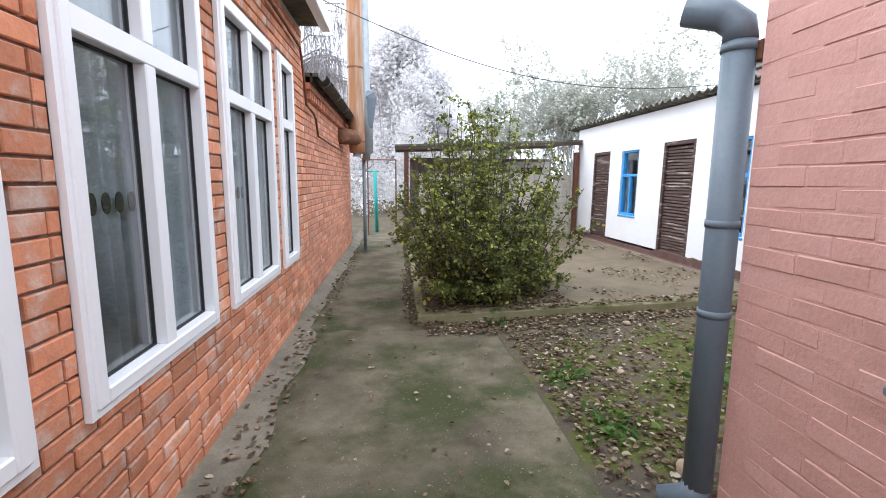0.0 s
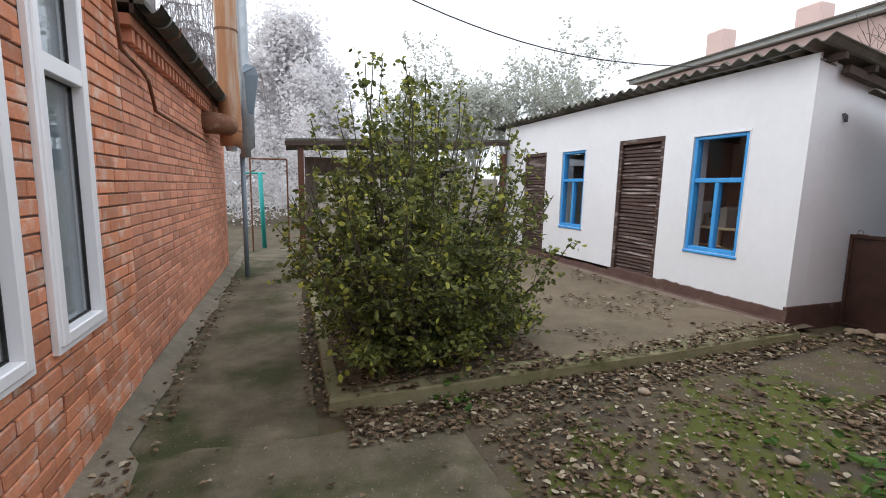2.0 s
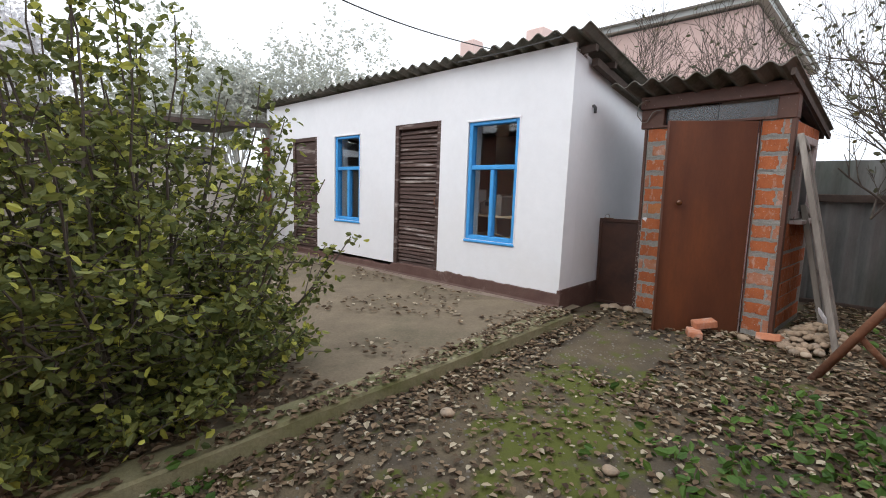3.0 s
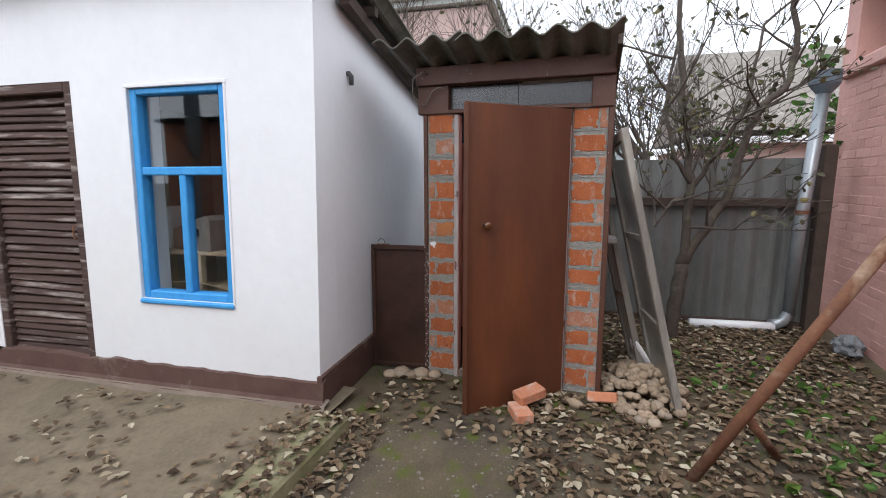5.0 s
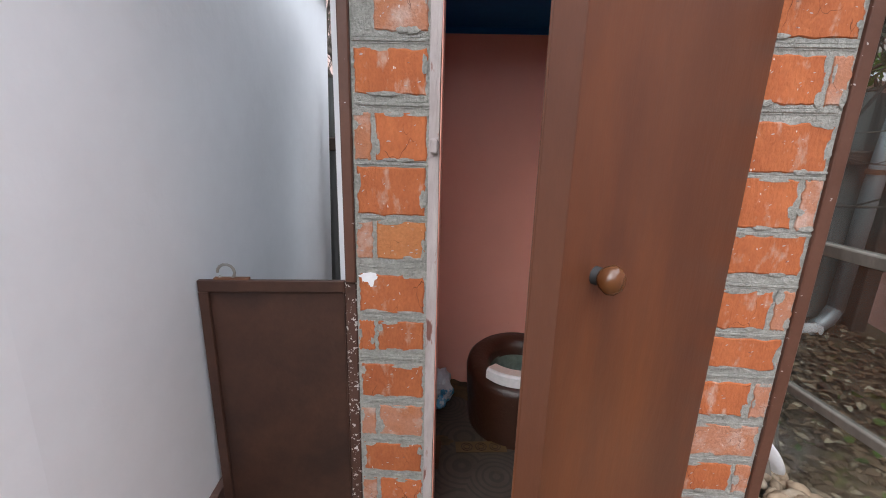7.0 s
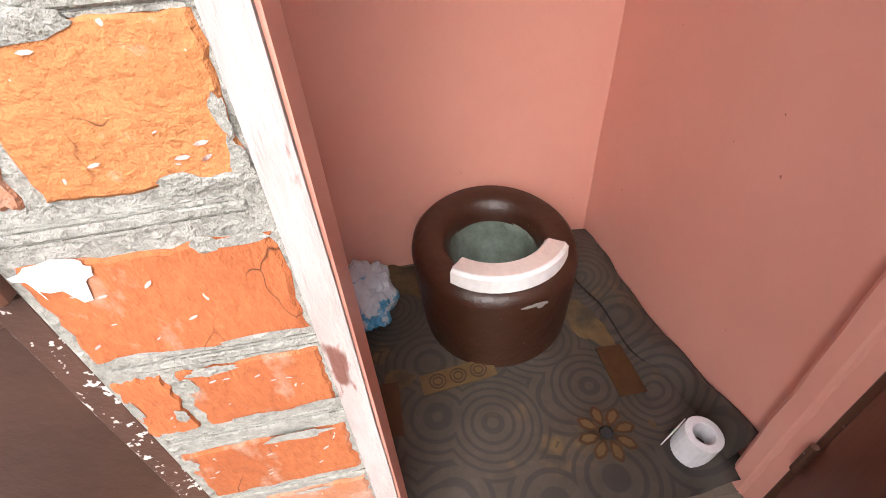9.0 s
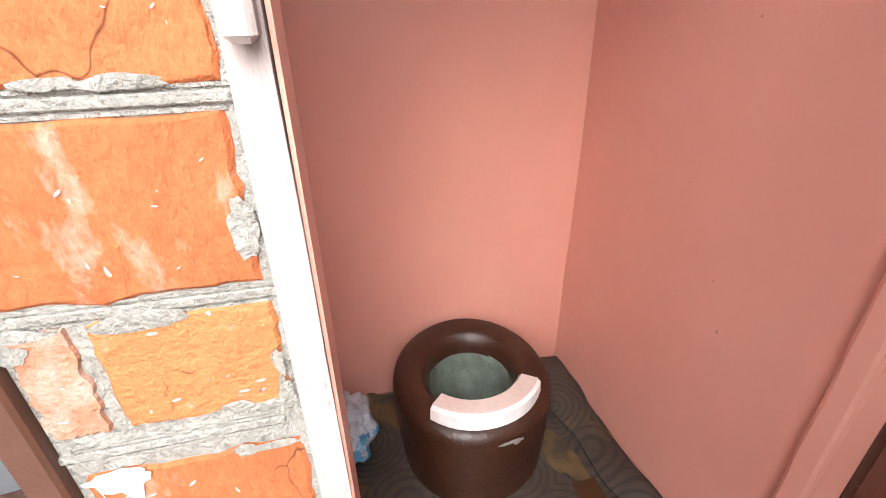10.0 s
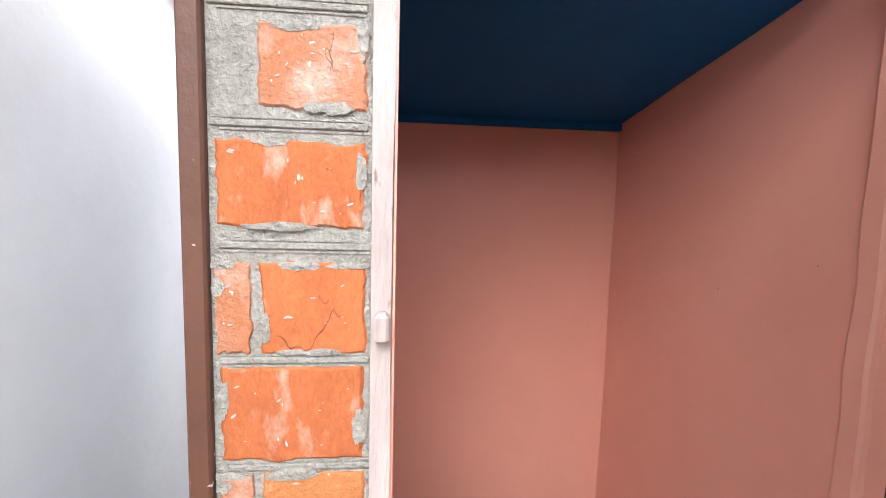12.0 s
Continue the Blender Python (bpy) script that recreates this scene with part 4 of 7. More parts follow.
# things seen through the nearer window
SHELF = M_SHED @ Matrix.Translation((-0.10, -0.11, 0.03))
t = thing("storage_shelf", SHELF @ Vector((0.75, 0.9, 0.3)), "rough wooden shelf inside the shed", "shelf")
for n, b in (("top", (0.36, 0.62, 1.035, 0.84, 1.78, 1.06)), ("board", (0.36, 0.62, 0.62, 0.84, 1.78, 0.645)), ("upright", (0.36, 0.62, 0.2, 0.41, 0.67, 1.035)), ("upright", (0.36, 1.09, 0.645, 0.41, 1.15, 1.035)), ("upright", (0.36, 1.73, 0.2, 0.41, 1.78, 1.035)), ("upright", (0.79, 0.62, 0.2, 0.84, 0.67, 1.035)), ("upright", (0.79, 1.73, 0.2, 0.84, 1.78, 1.035))):
    part(n, box_bm(*b, bev=0.004), M["card"], t, m=SHELF)
tagged(link("carton", box_bm(-0.10, -0.16, 0, 0.10, 0.16, 0.28, bev=0.006, m=SHELF @ pose(0.49, 1.56, 1.061, 0, 0, 4)), M["white_box"]), "white carton standing on the shelf", "box")
t = thing("tool_case", SHELF @ Vector((0.48, 1.16, 1.061)), "grey moulded tool case with a dark handle on the shelf", "tool case")
CM = SHELF @ pose(0.49, 1.17, 1.061, 0, 0, -12)
bm = bmesh.new()
v = [bm.verts.new((x, y, z)) for x in (-0.09, 0.09) for y, z in ((-0.18, 0), (0.18, 0), (0.18, 0.13), (0.02, 0.19), (-0.15, 0.23), (-0.18, 0.2))]
bm.faces.new(v[:6])
bm.faces.new(v[6:][::-1])
for k in range(6):
    bm.faces.new((v[k], v[(k + 1) % 6], v[6 + (k + 1) % 6], v[6 + k]))
part("body", bm, M["grey_wood"], t, m=CM)
part("handle", box_bm(-0.102, -0.08, 0.10, -0.091, 0.08, 0.145, 0.004), M["seal"], t, m=CM)
for px, py, w_, h_, rx, rz, lab in ((0.52, 1.42, 0.17, 0.15, 0, 18, "open brown cardboard box on the lower board"), (0.50, 1.00, 0.16, 0.17, 0, -24, "torn brown cardboard box on the lower board"), (0.43, 1.24, 0.15, 0.03, 14, 30, "flattened brown cardboard on the lower board")):
    c = thing("cardboard_box", SHELF @ Vector((px, py, 0.646)), lab, "box")
    CM = SHELF @ pose(px, py, 0.648 + (0.05 if rx else 0), rx, 0, rz)
    part("body", box_bm(-0.09, -w_, 0, 0.09, w_, h_, 0.003), M["card"], c, m=CM)
    if h_ > 0.1:
        part("flap", box_bm(-0.14, -w_ + 0.004, 0, 0.0, w_ - 0.004, 0.005), M["card"], c, m=CM @ pose(-0.09, 0, h_, 0, 24, 0))

# ---- the outhouse ----
O_W, O_D = 1.103, 1.06
IN_R, IN_L, IN_B, FL = -0.930, 0.028, 0.905, 0.275
TOPS = [1.958, 1.806, 1.677, 1.536, 1.411, 1.277, 1.135, 1.003, 0.874, 0.745, 0.618, 0.495, 0.372]
LOWS = [1.845, 1.713, 1.577, 1.427, 1.293, 1.178, 1.030, 0.918, 0.775, 0.648, 0.525, 0.405, 0.26]


def out_top(x):
    return 2.175 - 0.2 * (x + 0.33)


structure("wall_outhouse_pier_1", box_bm(0.001, -0.183, 0.1, 0.09, 0.0, 1.965), M["out_mortar"], "mortar core of the outhouse pier", M_OUT)
structure("wall_outhouse_pier_2", box_bm(0.001, -O_W, 0.1, 0.03, -0.906, 1.965), M["out_mortar"], "mortar core of the second outhouse pier", M_OUT)
structure("wall_outhouse_side", wall(bmesh.new(), "x", -O_W + 0.004, O_W - 0.943, 0.03, O_D, 0.1, 1.96, []), M["out_mortar"], "side wall of the outhouse with a small window", M_OUT)
# unseen wall given a white face to reflect light into the shed gap
structure("wall_outhouse_side_2", box_bm(0.097, 0.030, 0.1, O_D, 0.07, 1.96), M["whitewash"], "second side wall of the outhouse, unseen and white to bounce light", M_OUT)
structure("wall_outhouse_back", box_bm(IN_B + 0.016, -O_W + 0.2, 0.1, O_D, 0.030, 1.96), M["out_mortar"], "back wall of the outhouse", M_OUT)


def plaster(name, corners, label, mt="salmon"):
    """A thin painted plaster coat, slightly uneven."""
    bm = bmesh.new()
    a, b, c, d = (Vector(p) for p in corners)
    n = 24
    nrm = (b - a).cross(d - a).normalized()
    g = [[bm.verts.new(a.lerp(b, i / n).lerp(d.lerp(c, i / n), k / n) + nrm * 0.004 * noise.noise((a.lerp(b, i / n).lerp(d.lerp(c, i / n), k / n)) * 5)) for k in range(n + 1)] for i in range(n + 1)]
    for i in range(n):
        for k in range(n):
            bm.faces.new((g[i][k], g[i + 1][k], g[i + 1][k + 1], g[i][k + 1]))
    return structure(name, bm, M[mt], label, M_OUT, smooth=True)


plaster("wall_inner_back", ((IN_B, IN_L + 0.02, FL - 0.1), (IN_B, IN_R - 0.02, FL - 0.1), (IN_B, IN_R - 0.02, 2.1), (IN_B, IN_L + 0.02, 2.1)), "salmon pink painted plaster inside the outhouse")
plaster("wall_inner_side", ((0.035, IN_R, FL - 0.1), (IN_B + 0.02, IN_R, FL - 0.1), (IN_B + 0.02, IN_R, 2.2), (0.035, IN_R, 2.2)), "salmon pink painted side wall inside the outhouse")
plaster("wall_inner_side_2", ((0.09, IN_L, FL - 0.1), (IN_B + 0.02, IN_L, FL - 0.1), (IN_B + 0.02, IN_L, 2.2), (0.09, IN_L, 2.2)), "salmon pink painted wall behind the pier")
structure("floor_outhouse", box_bm(0.02, IN_R, 0.1, IN_B, IN_L, FL - 0.008), M["clay"], "concrete floor of the outhouse", M_OUT)
bm = bmesh.new()
v = [bm.verts.new(p) for p in ((0.121, 0.09, 2.008), (IN_B + 0.05, 0.09, 1.864), (IN_B + 0.05, -O_W + 0.03, 1.864), (0.121, -O_W + 0.03, 2.008), (0.121, 0.09, 2.028), (IN_B + 0.05, 0.09, 1.884), (IN_B + 0.05, -O_W + 0.03, 1.884), (0.121, -O_W + 0.03, 2.028))]
for q in ((3, 2, 1, 0), (4, 5, 6, 7), (0, 1, 5, 4), (1, 2, 6, 5), (2, 3, 7, 6), (3, 0, 4, 7)):
    bm.faces.new([v[i] for i in q])
structure("ceiling_outhouse", bm, M["navy"], "dark blue painted board ceiling of the outhouse", M_OUT)
structure("trim_cove", box_bm(IN_B - 0.02, IN_R, 1.853, IN_B + 0.0, IN_L, 1.874), M["navy"], "dark blue batten where ceiling meets wall", M_OUT, category="trim")

# lintel beam, transom light, corner angles
structure("trim_lintel", box_bm(-0.03, -0.925, 1.962, 0.042, -0.145, 1.985, bev=0.003), M["brown_dark"], "brown painted lintel over the outhouse door", M_OUT, category="trim")
structure("trim_beam", box_bm(-0.05, -O_W - 0.03, 2.135, 0.10, 0.06, 2.245, bev=0.004), M["brown_dark"], "dark brown beam under the outhouse roof", M_OUT, category="trim")
structure("trim_beam_end_1", box_bm(-0.02, -0.145, 1.962, 0.10, 0.06, 2.135, bev=0.004), M["brown_dark"], "dark brown board beside the transom", M_OUT, category="trim")
structure("trim_beam_end_2", box_bm(-0.02, -O_W - 0.03, 1.962, 0.10, -1.005, 2.135, bev=0.004), M["brown_dark"], "dark brown board beside the transom", M_OUT, category="trim")
structure("trim_lintel_2", box_bm(-0.02, -1.005, 1.962, 0.10, -0.925, 1.985), M["brown_dark"], "end of the lintel board", M_OUT, category="trim")
# added board: keeps daylight above the ceiling from showing through the transom
structure("trim_blocking", box_bm(0.102, -O_W + 0.04, 2.0, 0.12, 0.03, 2.26), M["dark_wood"], "dark board added behind the transom to block outside light", M_OUT, category="trim")
w = thing("transom_window", M_OUT @ Vector((0, -0.58, 1.985)), "dusty two-pane transom light above the outhouse door", "window")
for a, b in ((-0.575, -0.145), (-1.005, -0.579)):
    o = part("pane", box_bm(0.03, a, 1.985, 0.034, b, 2.135), M["dusty_glass"], w, m=M_OUT)
    o.visible_shadow = False
part("putty_bead", box_bm(0.02, -1.005, 2.118, 0.03, -0.6, 2.135), M["grey_wood"], w, m=M_OUT)
structure("trim_angle_1", box_bm(-0.012, 0.0005, 1.112, 0.05, 0.027, 1.96, bev=0.003), M["brown_dark"], "brown steel angle on the pier edge", M_OUT, category="trim")
structure("trim_angle_2", box_bm(-0.012, -O_W - 0.03, 0.2, 0.05, -O_W + 0.001, 1.96, bev=0.003), M["brown_dark"], "brown steel angle on the second pier edge", M_OUT, category="trim")

# door frame
def jamb(name, y0, y1, label):
    bm = bmesh.new()
    n = 26
    prev = None
    for i in range(n + 1):
        z = 0.22 + (1.955 - 0.22) * i / n
        j = 0.003 * noise.noise(Vector((z * 6, y0, 0)))
        r = [bm.verts.new(p) for p in ((-0.014 + j, y0, z), (-0.014 + j, y1 + j, z), (0.02, y1 + j, z), (0.06, y1 + 0.004, z), (0.06, y0, z))]
        if prev:
            for k in range(5):
                bm.faces.new((prev[k], prev[(k + 1) % 5], r[(k + 1) % 5], r[k]))
        prev = r
    return structure(name, bm, M["pink_wood"], label, M_OUT, category="door frame")


jamb("door_jamb_1", -0.184, -0.209, "flaking white and pink wooden door jamb with a latch notch")
structure("door_jamb_2", box_bm(-0.030, -0.905, 0.22, -0.0145, -0.894, 1.955, bev=0.003), M["brown_dark"], "brown hinge-side door jamb", M_OUT, category="door frame")
bm = bmesh.new()
prev = None
for i in range(40):
    z = 0.24 + (1.95 - 0.24) * i / 39
    j, q = 0.004 * noise.noise(Vector((z * 9, 2, 0))), 0.003 * noise.noise(Vector((z * 21, 7, 0)))
    row = [bm.verts.new(v) for v in ((-0.014, -0.904, z), (-0.014, -0.898 + q, z), (0.014 + q, -0.897 + q, z), (0.018 + q, -0.891 + j, z), (0.024, -0.888 + j, z), (0.052 + j, -0.888 + j, z), (0.060 + j, -0.894 + q, z), (0.062 + j, -0.94, z))]
    if prev:
        for k in range(7):
            bm.faces.new((prev[k], prev[k + 1], row[k + 1], row[k]))
    prev = row
bm.faces.new(prev)
structure("door_jamb_3", bm, M["salmon"], "salmon painted inner jamb under thick dripped paint", M_OUT, category="door frame")
structure("door_jamb_6", box_bm(-0.034, -0.903, 0.22, -0.0305, -0.897, 1.86), M["pink_wood"], "flaked pale edge of the hinge-side jamb", M_OUT, category="door frame")
structure("door_jamb_4", box_bm(0.09, -0.183, 0.3, 0.094, 0.028, 1.955), M["salmon"], "salmon painted inner face of the pier", M_OUT, category="door frame")
structure("door_jamb_5", box_bm(-0.008, -0.2125, 0.22, 0.062, -0.2095, 1.955), M["salmon"], "salmon painted inner edge of the jamb", M_OUT, category="door frame")
tagged(link("latch_block", box_bm(-0.034, -0.206, 1.447, -0.010, -0.189, 1.482, 0.004, m=M_OUT), M["pink_wood"]), "small wooden latch block nailed on the jamb", "latch")
structure("trim_sill", box_bm(0.0, -0.9, 0.12, 0.032, -0.2, FL - 0.012, bev=0.006), M["clay"], "worn doorstep of the outhouse", M_OUT, category="trim")

# the open door leaf
hx, hy = (M_OUT @ Vector((-0.035, -0.885, 0))).xy
free = Vector((4.478, 4.022))
ang = math.degrees(math.atan2(free.y - hy, free.x - hx))
wid = (free - Vector((hx, hy))).length
DOOR = pose(hx, hy, 0, 0, 0, ang)
d = thing("outhouse_door", (hx, hy, 0.24), "brown painted sheet steel door standing half open", "door")
part("leaf", box_bm(0.0, -0.004, 0.21, wid, 0.022, 1.95, 0.003), M["brown"], d, m=DOOR)
# outer face is the one turned to the yard
part("edge_fold", box_bm(wid - 0.032, -0.012, 0.208, wid + 0.003, -0.0045, 1.952, bev=0.002), M["brown"], d, m=DOOR)
part("edge_fold", box_bm(wid + 0.001, -0.004, 0.21, wid + 0.004, 0.045, 1.95), M["brown"], d, m=DOOR)
# thin black bar on the leaf stands in for the shaded gap
part("seam", box_bm(wid - 0.036, -0.0062, 0.215, wid - 0.032, -0.0042, 1.945), M["seal"], d, "black strip laid for the dark gap beside the folded edge", m=DOOR)
kx = wid - 0.115
kb = part("knob", lathe(bmesh.new(), [(0.001, -0.056), (0.011, -0.056), (0.017, -0.049), (0.0185, -0.042), (0.014, -0.032), (0.009, -0.026)], (0, 0, 0), 16), M["knob"], d, "amber plastic knob", m=DOOR @ pose(kx, 0, 1.30, -90, 0, 0) @ Matrix.Diagonal((1.3, 1.3, -1.2, 1)), smooth=True)
part("knob_stem", lathe(bmesh.new(), [(0.011, -0.028), (0.012, -0.012), (0.020, -0.006), (0.020, -0.004)], (0, 0, 0), 14), M["seal"], kb, m=DOOR @ pose(kx, 0, 1.30, -90, 0, 0) @ Matrix.Diagonal((1.3, 1.3, -1.2, 1)), smooth=True)
for k in range(16):
    part("rivet", lathe(bmesh.new(), [(0.001, 0.0035), (0.004, 0.002), (0.005, 0)], (0, 0, 0), 8), M["brown_dark"], d, m=DOOR @ pose(wid - 0.016, -0.012, 0.28 + 0.108 * k + 0.01 * math.sin(k * 5), 90, 0, 0))
for z in (1.64, 0.52):
    part("hinge", tube_bm([DOOR @ Vector((-0.002, -0.012, z - 0.04)), DOOR @ Vector((-0.002, -0.012, z + 0.04))], 0.007, 8), M["brown_dark"], d)

r = thing("outhouse_roof", M_OUT @ Vector((0, -0.5, 2.1)), "weathered corrugated asbestos roof of the outhouse", "roof")
nrm = Vector((0.2, 0, 1)).normalized()
for y0, y1, dz in ((-O_W - 0.05, -0.28, 0.0), (-0.31, 0.22, 0.012)):
    part("sheet", corrugated(bmesh.new(), y0, y1, 0.163, 0.026, lambda u: (Vector((-0.33, u, out_top(-0.33) + 0.035)), Vector((1.35, u, out_top(1.35) + 0.035)), nrm), 0.009, 8, 0.03), M["asbestos"], r, m=M_OUT @ Matrix.Translation((0, 0, dz + 0.10)))
part("edge_board", box_bm(-0.30, -O_W - 0.045, -0.05, 1.32, -O_W - 0.02, 0.0, m=pose(0, 0, 2.21, 0, 11.3, 0)), M["dark_wood"], r, m=M_OUT)
part("rafter", box_bm(-0.04, -O_W + 0.0, -0.05, 1.3, -O_W + 0.05, 0.0, m=pose(0, 0, 2.21, 0, 11.3, 0)), M["dark_wood"], r, m=M_OUT)
part("rafter", box_bm(-0.04, 0.0, -0.05, 1.3, 0.05, 0.0, m=pose(0, 0, 2.21, 0, 11.3, 0)), M["dark_wood"], r, m=M_OUT)
pts = [M_OUT @ Vector(p) for p in ((-0.05, -0.02, 2.2), (-0.09, 0.0, 2.21), (-0.10, 0.06, 2.17), (-0.09, 0.07, 2.08), (-0.07, 0.03, 2.02), (-0.04, 0.0, 2.02), (-0.05, -0.05, 2.10), (-0.06, -0.09, 2.115), (-0.05, -0.13, 2.11))]
tagged(link("wire_loop", tube_bm(pts, 0.004, 6), M["grey_wood"], smooth=True), "loose loop of old wire hanging under the roof edge", "wire")

# side window of the outhouse
w = thing("side_window", M_OUT @ Vector((0.59, -O_W, 1.18)), "small white-framed window in the outhouse side", "window")
bm = bmesh.new()
for a, b, p, q in ((0.32, 0.38, 1.18, 1.86), (0.80, 0.86, 1.18, 1.86), (0.38, 0.80, 1.18, 1.24), (0.38, 0.80, 1.80, 1.86)):
    box(bm, a, -O_W - 0.03, p, b, -O_W + 0.06, q, 0.004)
part("frame", bm, M["pink_wood"], w, m=M_OUT)
part("sill", box_bm(0.26, -O_W - 0.09, 1.14, 0.90, -O_W, 1.175, 0.005), M["pink_wood"], w, m=M_OUT)
part("pane", box_bm(0.38, -O_W, 1.24, 0.80, -O_W + 0.004, 1.80), M["dusty_glass"], w, m=M_OUT)

# ---- inside the outhouse ----
bx, by, BH = 5.605, 3.81, 0.262
b = thing("pit_toilet", (bx, by, FL), "round brown painted concrete pit toilet pedestal with chipped rim", "toilet")
part("pedestal", lathe(bmesh.new(), [(0.206, 0.0), (0.211, 0.04), (0.219, 0.13), (0.225, BH - 0.035), (0.219, BH - 0.014), (0.204, BH - 0.001), (0.158, BH), (0.138, BH - 0.008), (0.128, BH - 0.03), (0.124, BH - 0.055)], (bx, by, FL - 0.004), 48, 0.012), M["bowl"], b, smooth=True)
part("shaft", lathe(bmesh.new(), [(0.1255, BH - 0.05), (0.122, BH - 0.09), (0.116, 0.12), (0.09, 0.085), (0.001, 0.08)], (bx, by, FL - 0.004), 40, 0.04), M["bowl_in"], b, "rough greenish lining", smooth=True)
# the rim stands a little higher at the back and the foot leans forward
for ob in b.children:
    for v in ob.data.vertices:
        lift = v.co.z
        back_ = v.co.x - (bx if abs(v.co.x) > 2 else 0)
        z_ = lift - (FL if abs(v.co.x) > 2 else 0)
        v.co.z += max(0.0, z_) / BH * (0.11 * back_ + 0.018)
        v.co.x -= 0.018 * max(0.0, 1 - z_ / BH)
# bevelled foam seat piece lying on the rim
bm = bmesh.new()
a0, a1 = math.radians(130), math.radians(231)
prev = None
for i in range(15):
    a = (a0 + (a1 - a0) * i / 14)
    r = [bm.verts.new((bx + q * math.cos(a), by + q * math.sin(a), FL + z)) for q, z in ((0.142, BH), (0.139, BH + 0.034), (0.146, BH + 0.041), (0.192, BH + 0.039), (0.199, BH + 0.032), (0.201, BH - 0.006), (0.18, BH - 0.006))]
    if prev:
        for k in range(7):
            bm.faces.new((prev[k], prev[(k + 1) % 7], r[(k + 1) % 7], r[k]))
    else:
        bm.faces.new(r)
    prev = r
bm.faces.new(prev)
tp = bmesh.new()
prev = None
for i in range(15):
    a = a0 + (a1 - a0) * i / 14
    r = [tp.verts.new((bx + q * math.cos(a), by + q * math.sin(a), FL + BH + 0.0425 + 0.0015 * noise.noise(Vector((i, q * 40, 0))))) for q in (0.147, 0.168, 0.191)]
    if prev:
        for k in range(2):
            tp.faces.new((prev[k], prev[k + 1], r[k + 1], r[k]))
    prev = r
s = thing("foam_seat_piece", (bx - 0.15, by, FL + BH), "curved white foam seat fragment lying on the pedestal rim", "seat pad")
pd = part("pad", bm, M["foam"], s, smooth=False)
part("worn_top", tp, M["foam_top"], pd, "pinkish worn upper face", smooth=True)

# linoleum: flat sheet with a turned-up edge along the side wall
bm = bmesh.new()
prev = None
for i in range(41):
    x = 0.03 + (IN_B - 0.05) * i / 40
    row = []
    for k in range(34):
        y = IN_L - 0.004 + (IN_R + 0.01 - IN_L) * k / 33
        z = FL - 0.004 + 0.005 * noise.noise(Vector((x * 6, y * 6, 0)))
        q = k / 33
        if q > 0.88:
            z += 0.06 * math.sin((q - 0.88) / 0.12 * math.pi * 0.8) * (0.5 + 0.8 * abs(noise.noise(Vector((x * 4, 0, 3)))))
        row.append(bm.verts.new((x, y, z)))
    if prev:
        for k in range(33):
            bm.faces.new((prev[k], prev[k + 1], row[k + 1], row[k]))
    prev = row
li = thing("linoleum", (5.4, 3.85, FL), "worn grey linoleum printed with rings, curling at the wall", "floor covering")
part("sheet", bm, M["lino"], li, m=M_OUT, smooth=True)
# turned-up strip of the sheet along the side wall
bm = bmesh.new()
prev = None
for i in range(40):
    u = 0.07 + (IN_B - 0.09) * i / 39
    wob = 0.012 * noise.noise(Vector((u * 9, 0, 2)))
    lift = 1.0 + 0.35 * noise.noise(Vector((u * 6, 3, 0)))
    wd = 0.04 + 0.15 * max(0.0, u - 0.12) + 0.010 * math.sin(u * 19)
    up = (0.115 - 0.075 * min(1.0, max(0.0, (u - 0.1) / 0.4))) * lift
    sec = [(0.001, up - 0.008), (0.003, up), (0.012, up + 0.004), (wd * 0.45, up * 0.66 + 0.022), (wd * 0.8, up * 0.36 + 0.020), (wd, up * 0.18 + 0.014), (wd + 0.002, up * 0.18 + 0.010), (wd * 0.8, up * 0.36 + 0.014), (wd * 0.45, up * 0.66 + 0.014)]
    r = [bm.verts.new((u, IN_R + a + wob, FL + z)) for a, z in sec]
    if prev:
        for k in range(len(sec) - 1):
            bm.faces.new((prev[k], prev[k + 1], r[k + 1], r[k]))
    prev = r
part("folded_edge", bm, M["lino"], li, "folded-over edge along the wall", m=M_OUT, smooth=True)
for i in range(8):
    a = 2 * math.pi * i / 8
    bm = bmesh.new()
    c = Vector((5.138, 3.688, FL + 0.0055))
    dr, sd = Vector((math.cos(a), math.sin(a), 0)), Vector((-math.sin(a), math.cos(a), 0))
    pts = [c + dr * p + sd * q for p, q in ((0.014, 0), (0.035, 0.015), (0.055, 0.015), (0.068, 0.007), (0.072, 0), (0.068, -0.007), (0.055, -0.015), (0.035, -0.011))]
    bm.faces.new([bm.verts.new(p) for p in pts])
    pp_ = part("printed_petal", bm, M["print_brown"], li)
    bm = bmesh.new()
    bm.faces.new([bm.verts.new(c + Vector((0, 0, 0.0012)) + dr * p + sd * q) for p, q in ((0.026, 0), (0.038, 0.009), (0.054, 0.009), (0.064, 0), (0.054, -0.009), (0.038, -0.007))])
    part("petal_fill", bm, M["petal"], pp_)
part("printed_heart", lathe(bmesh.new(), [(0.001, 0.001), (0.014, 0.001), (0.015, 0)], (5.138, 3.688, FL + 0.0055), 12), M["seal"], li)
for x_, y_, w_, h_ in ((5.70, 3.52, 0.12, 0.08), (5.285, 3.565, 0.15, 0.075), (5.34, 4.165, 0.15, 0.05)):
    part("printed_panel", box_bm(-w_ / 2, -h_ / 2, 0, w_ / 2, h_ / 2, 0.0015, m=pose(x_, y_, FL + 0.005, 0, 0, -5)), M["print_brown"], li, "worn dark brown panel")
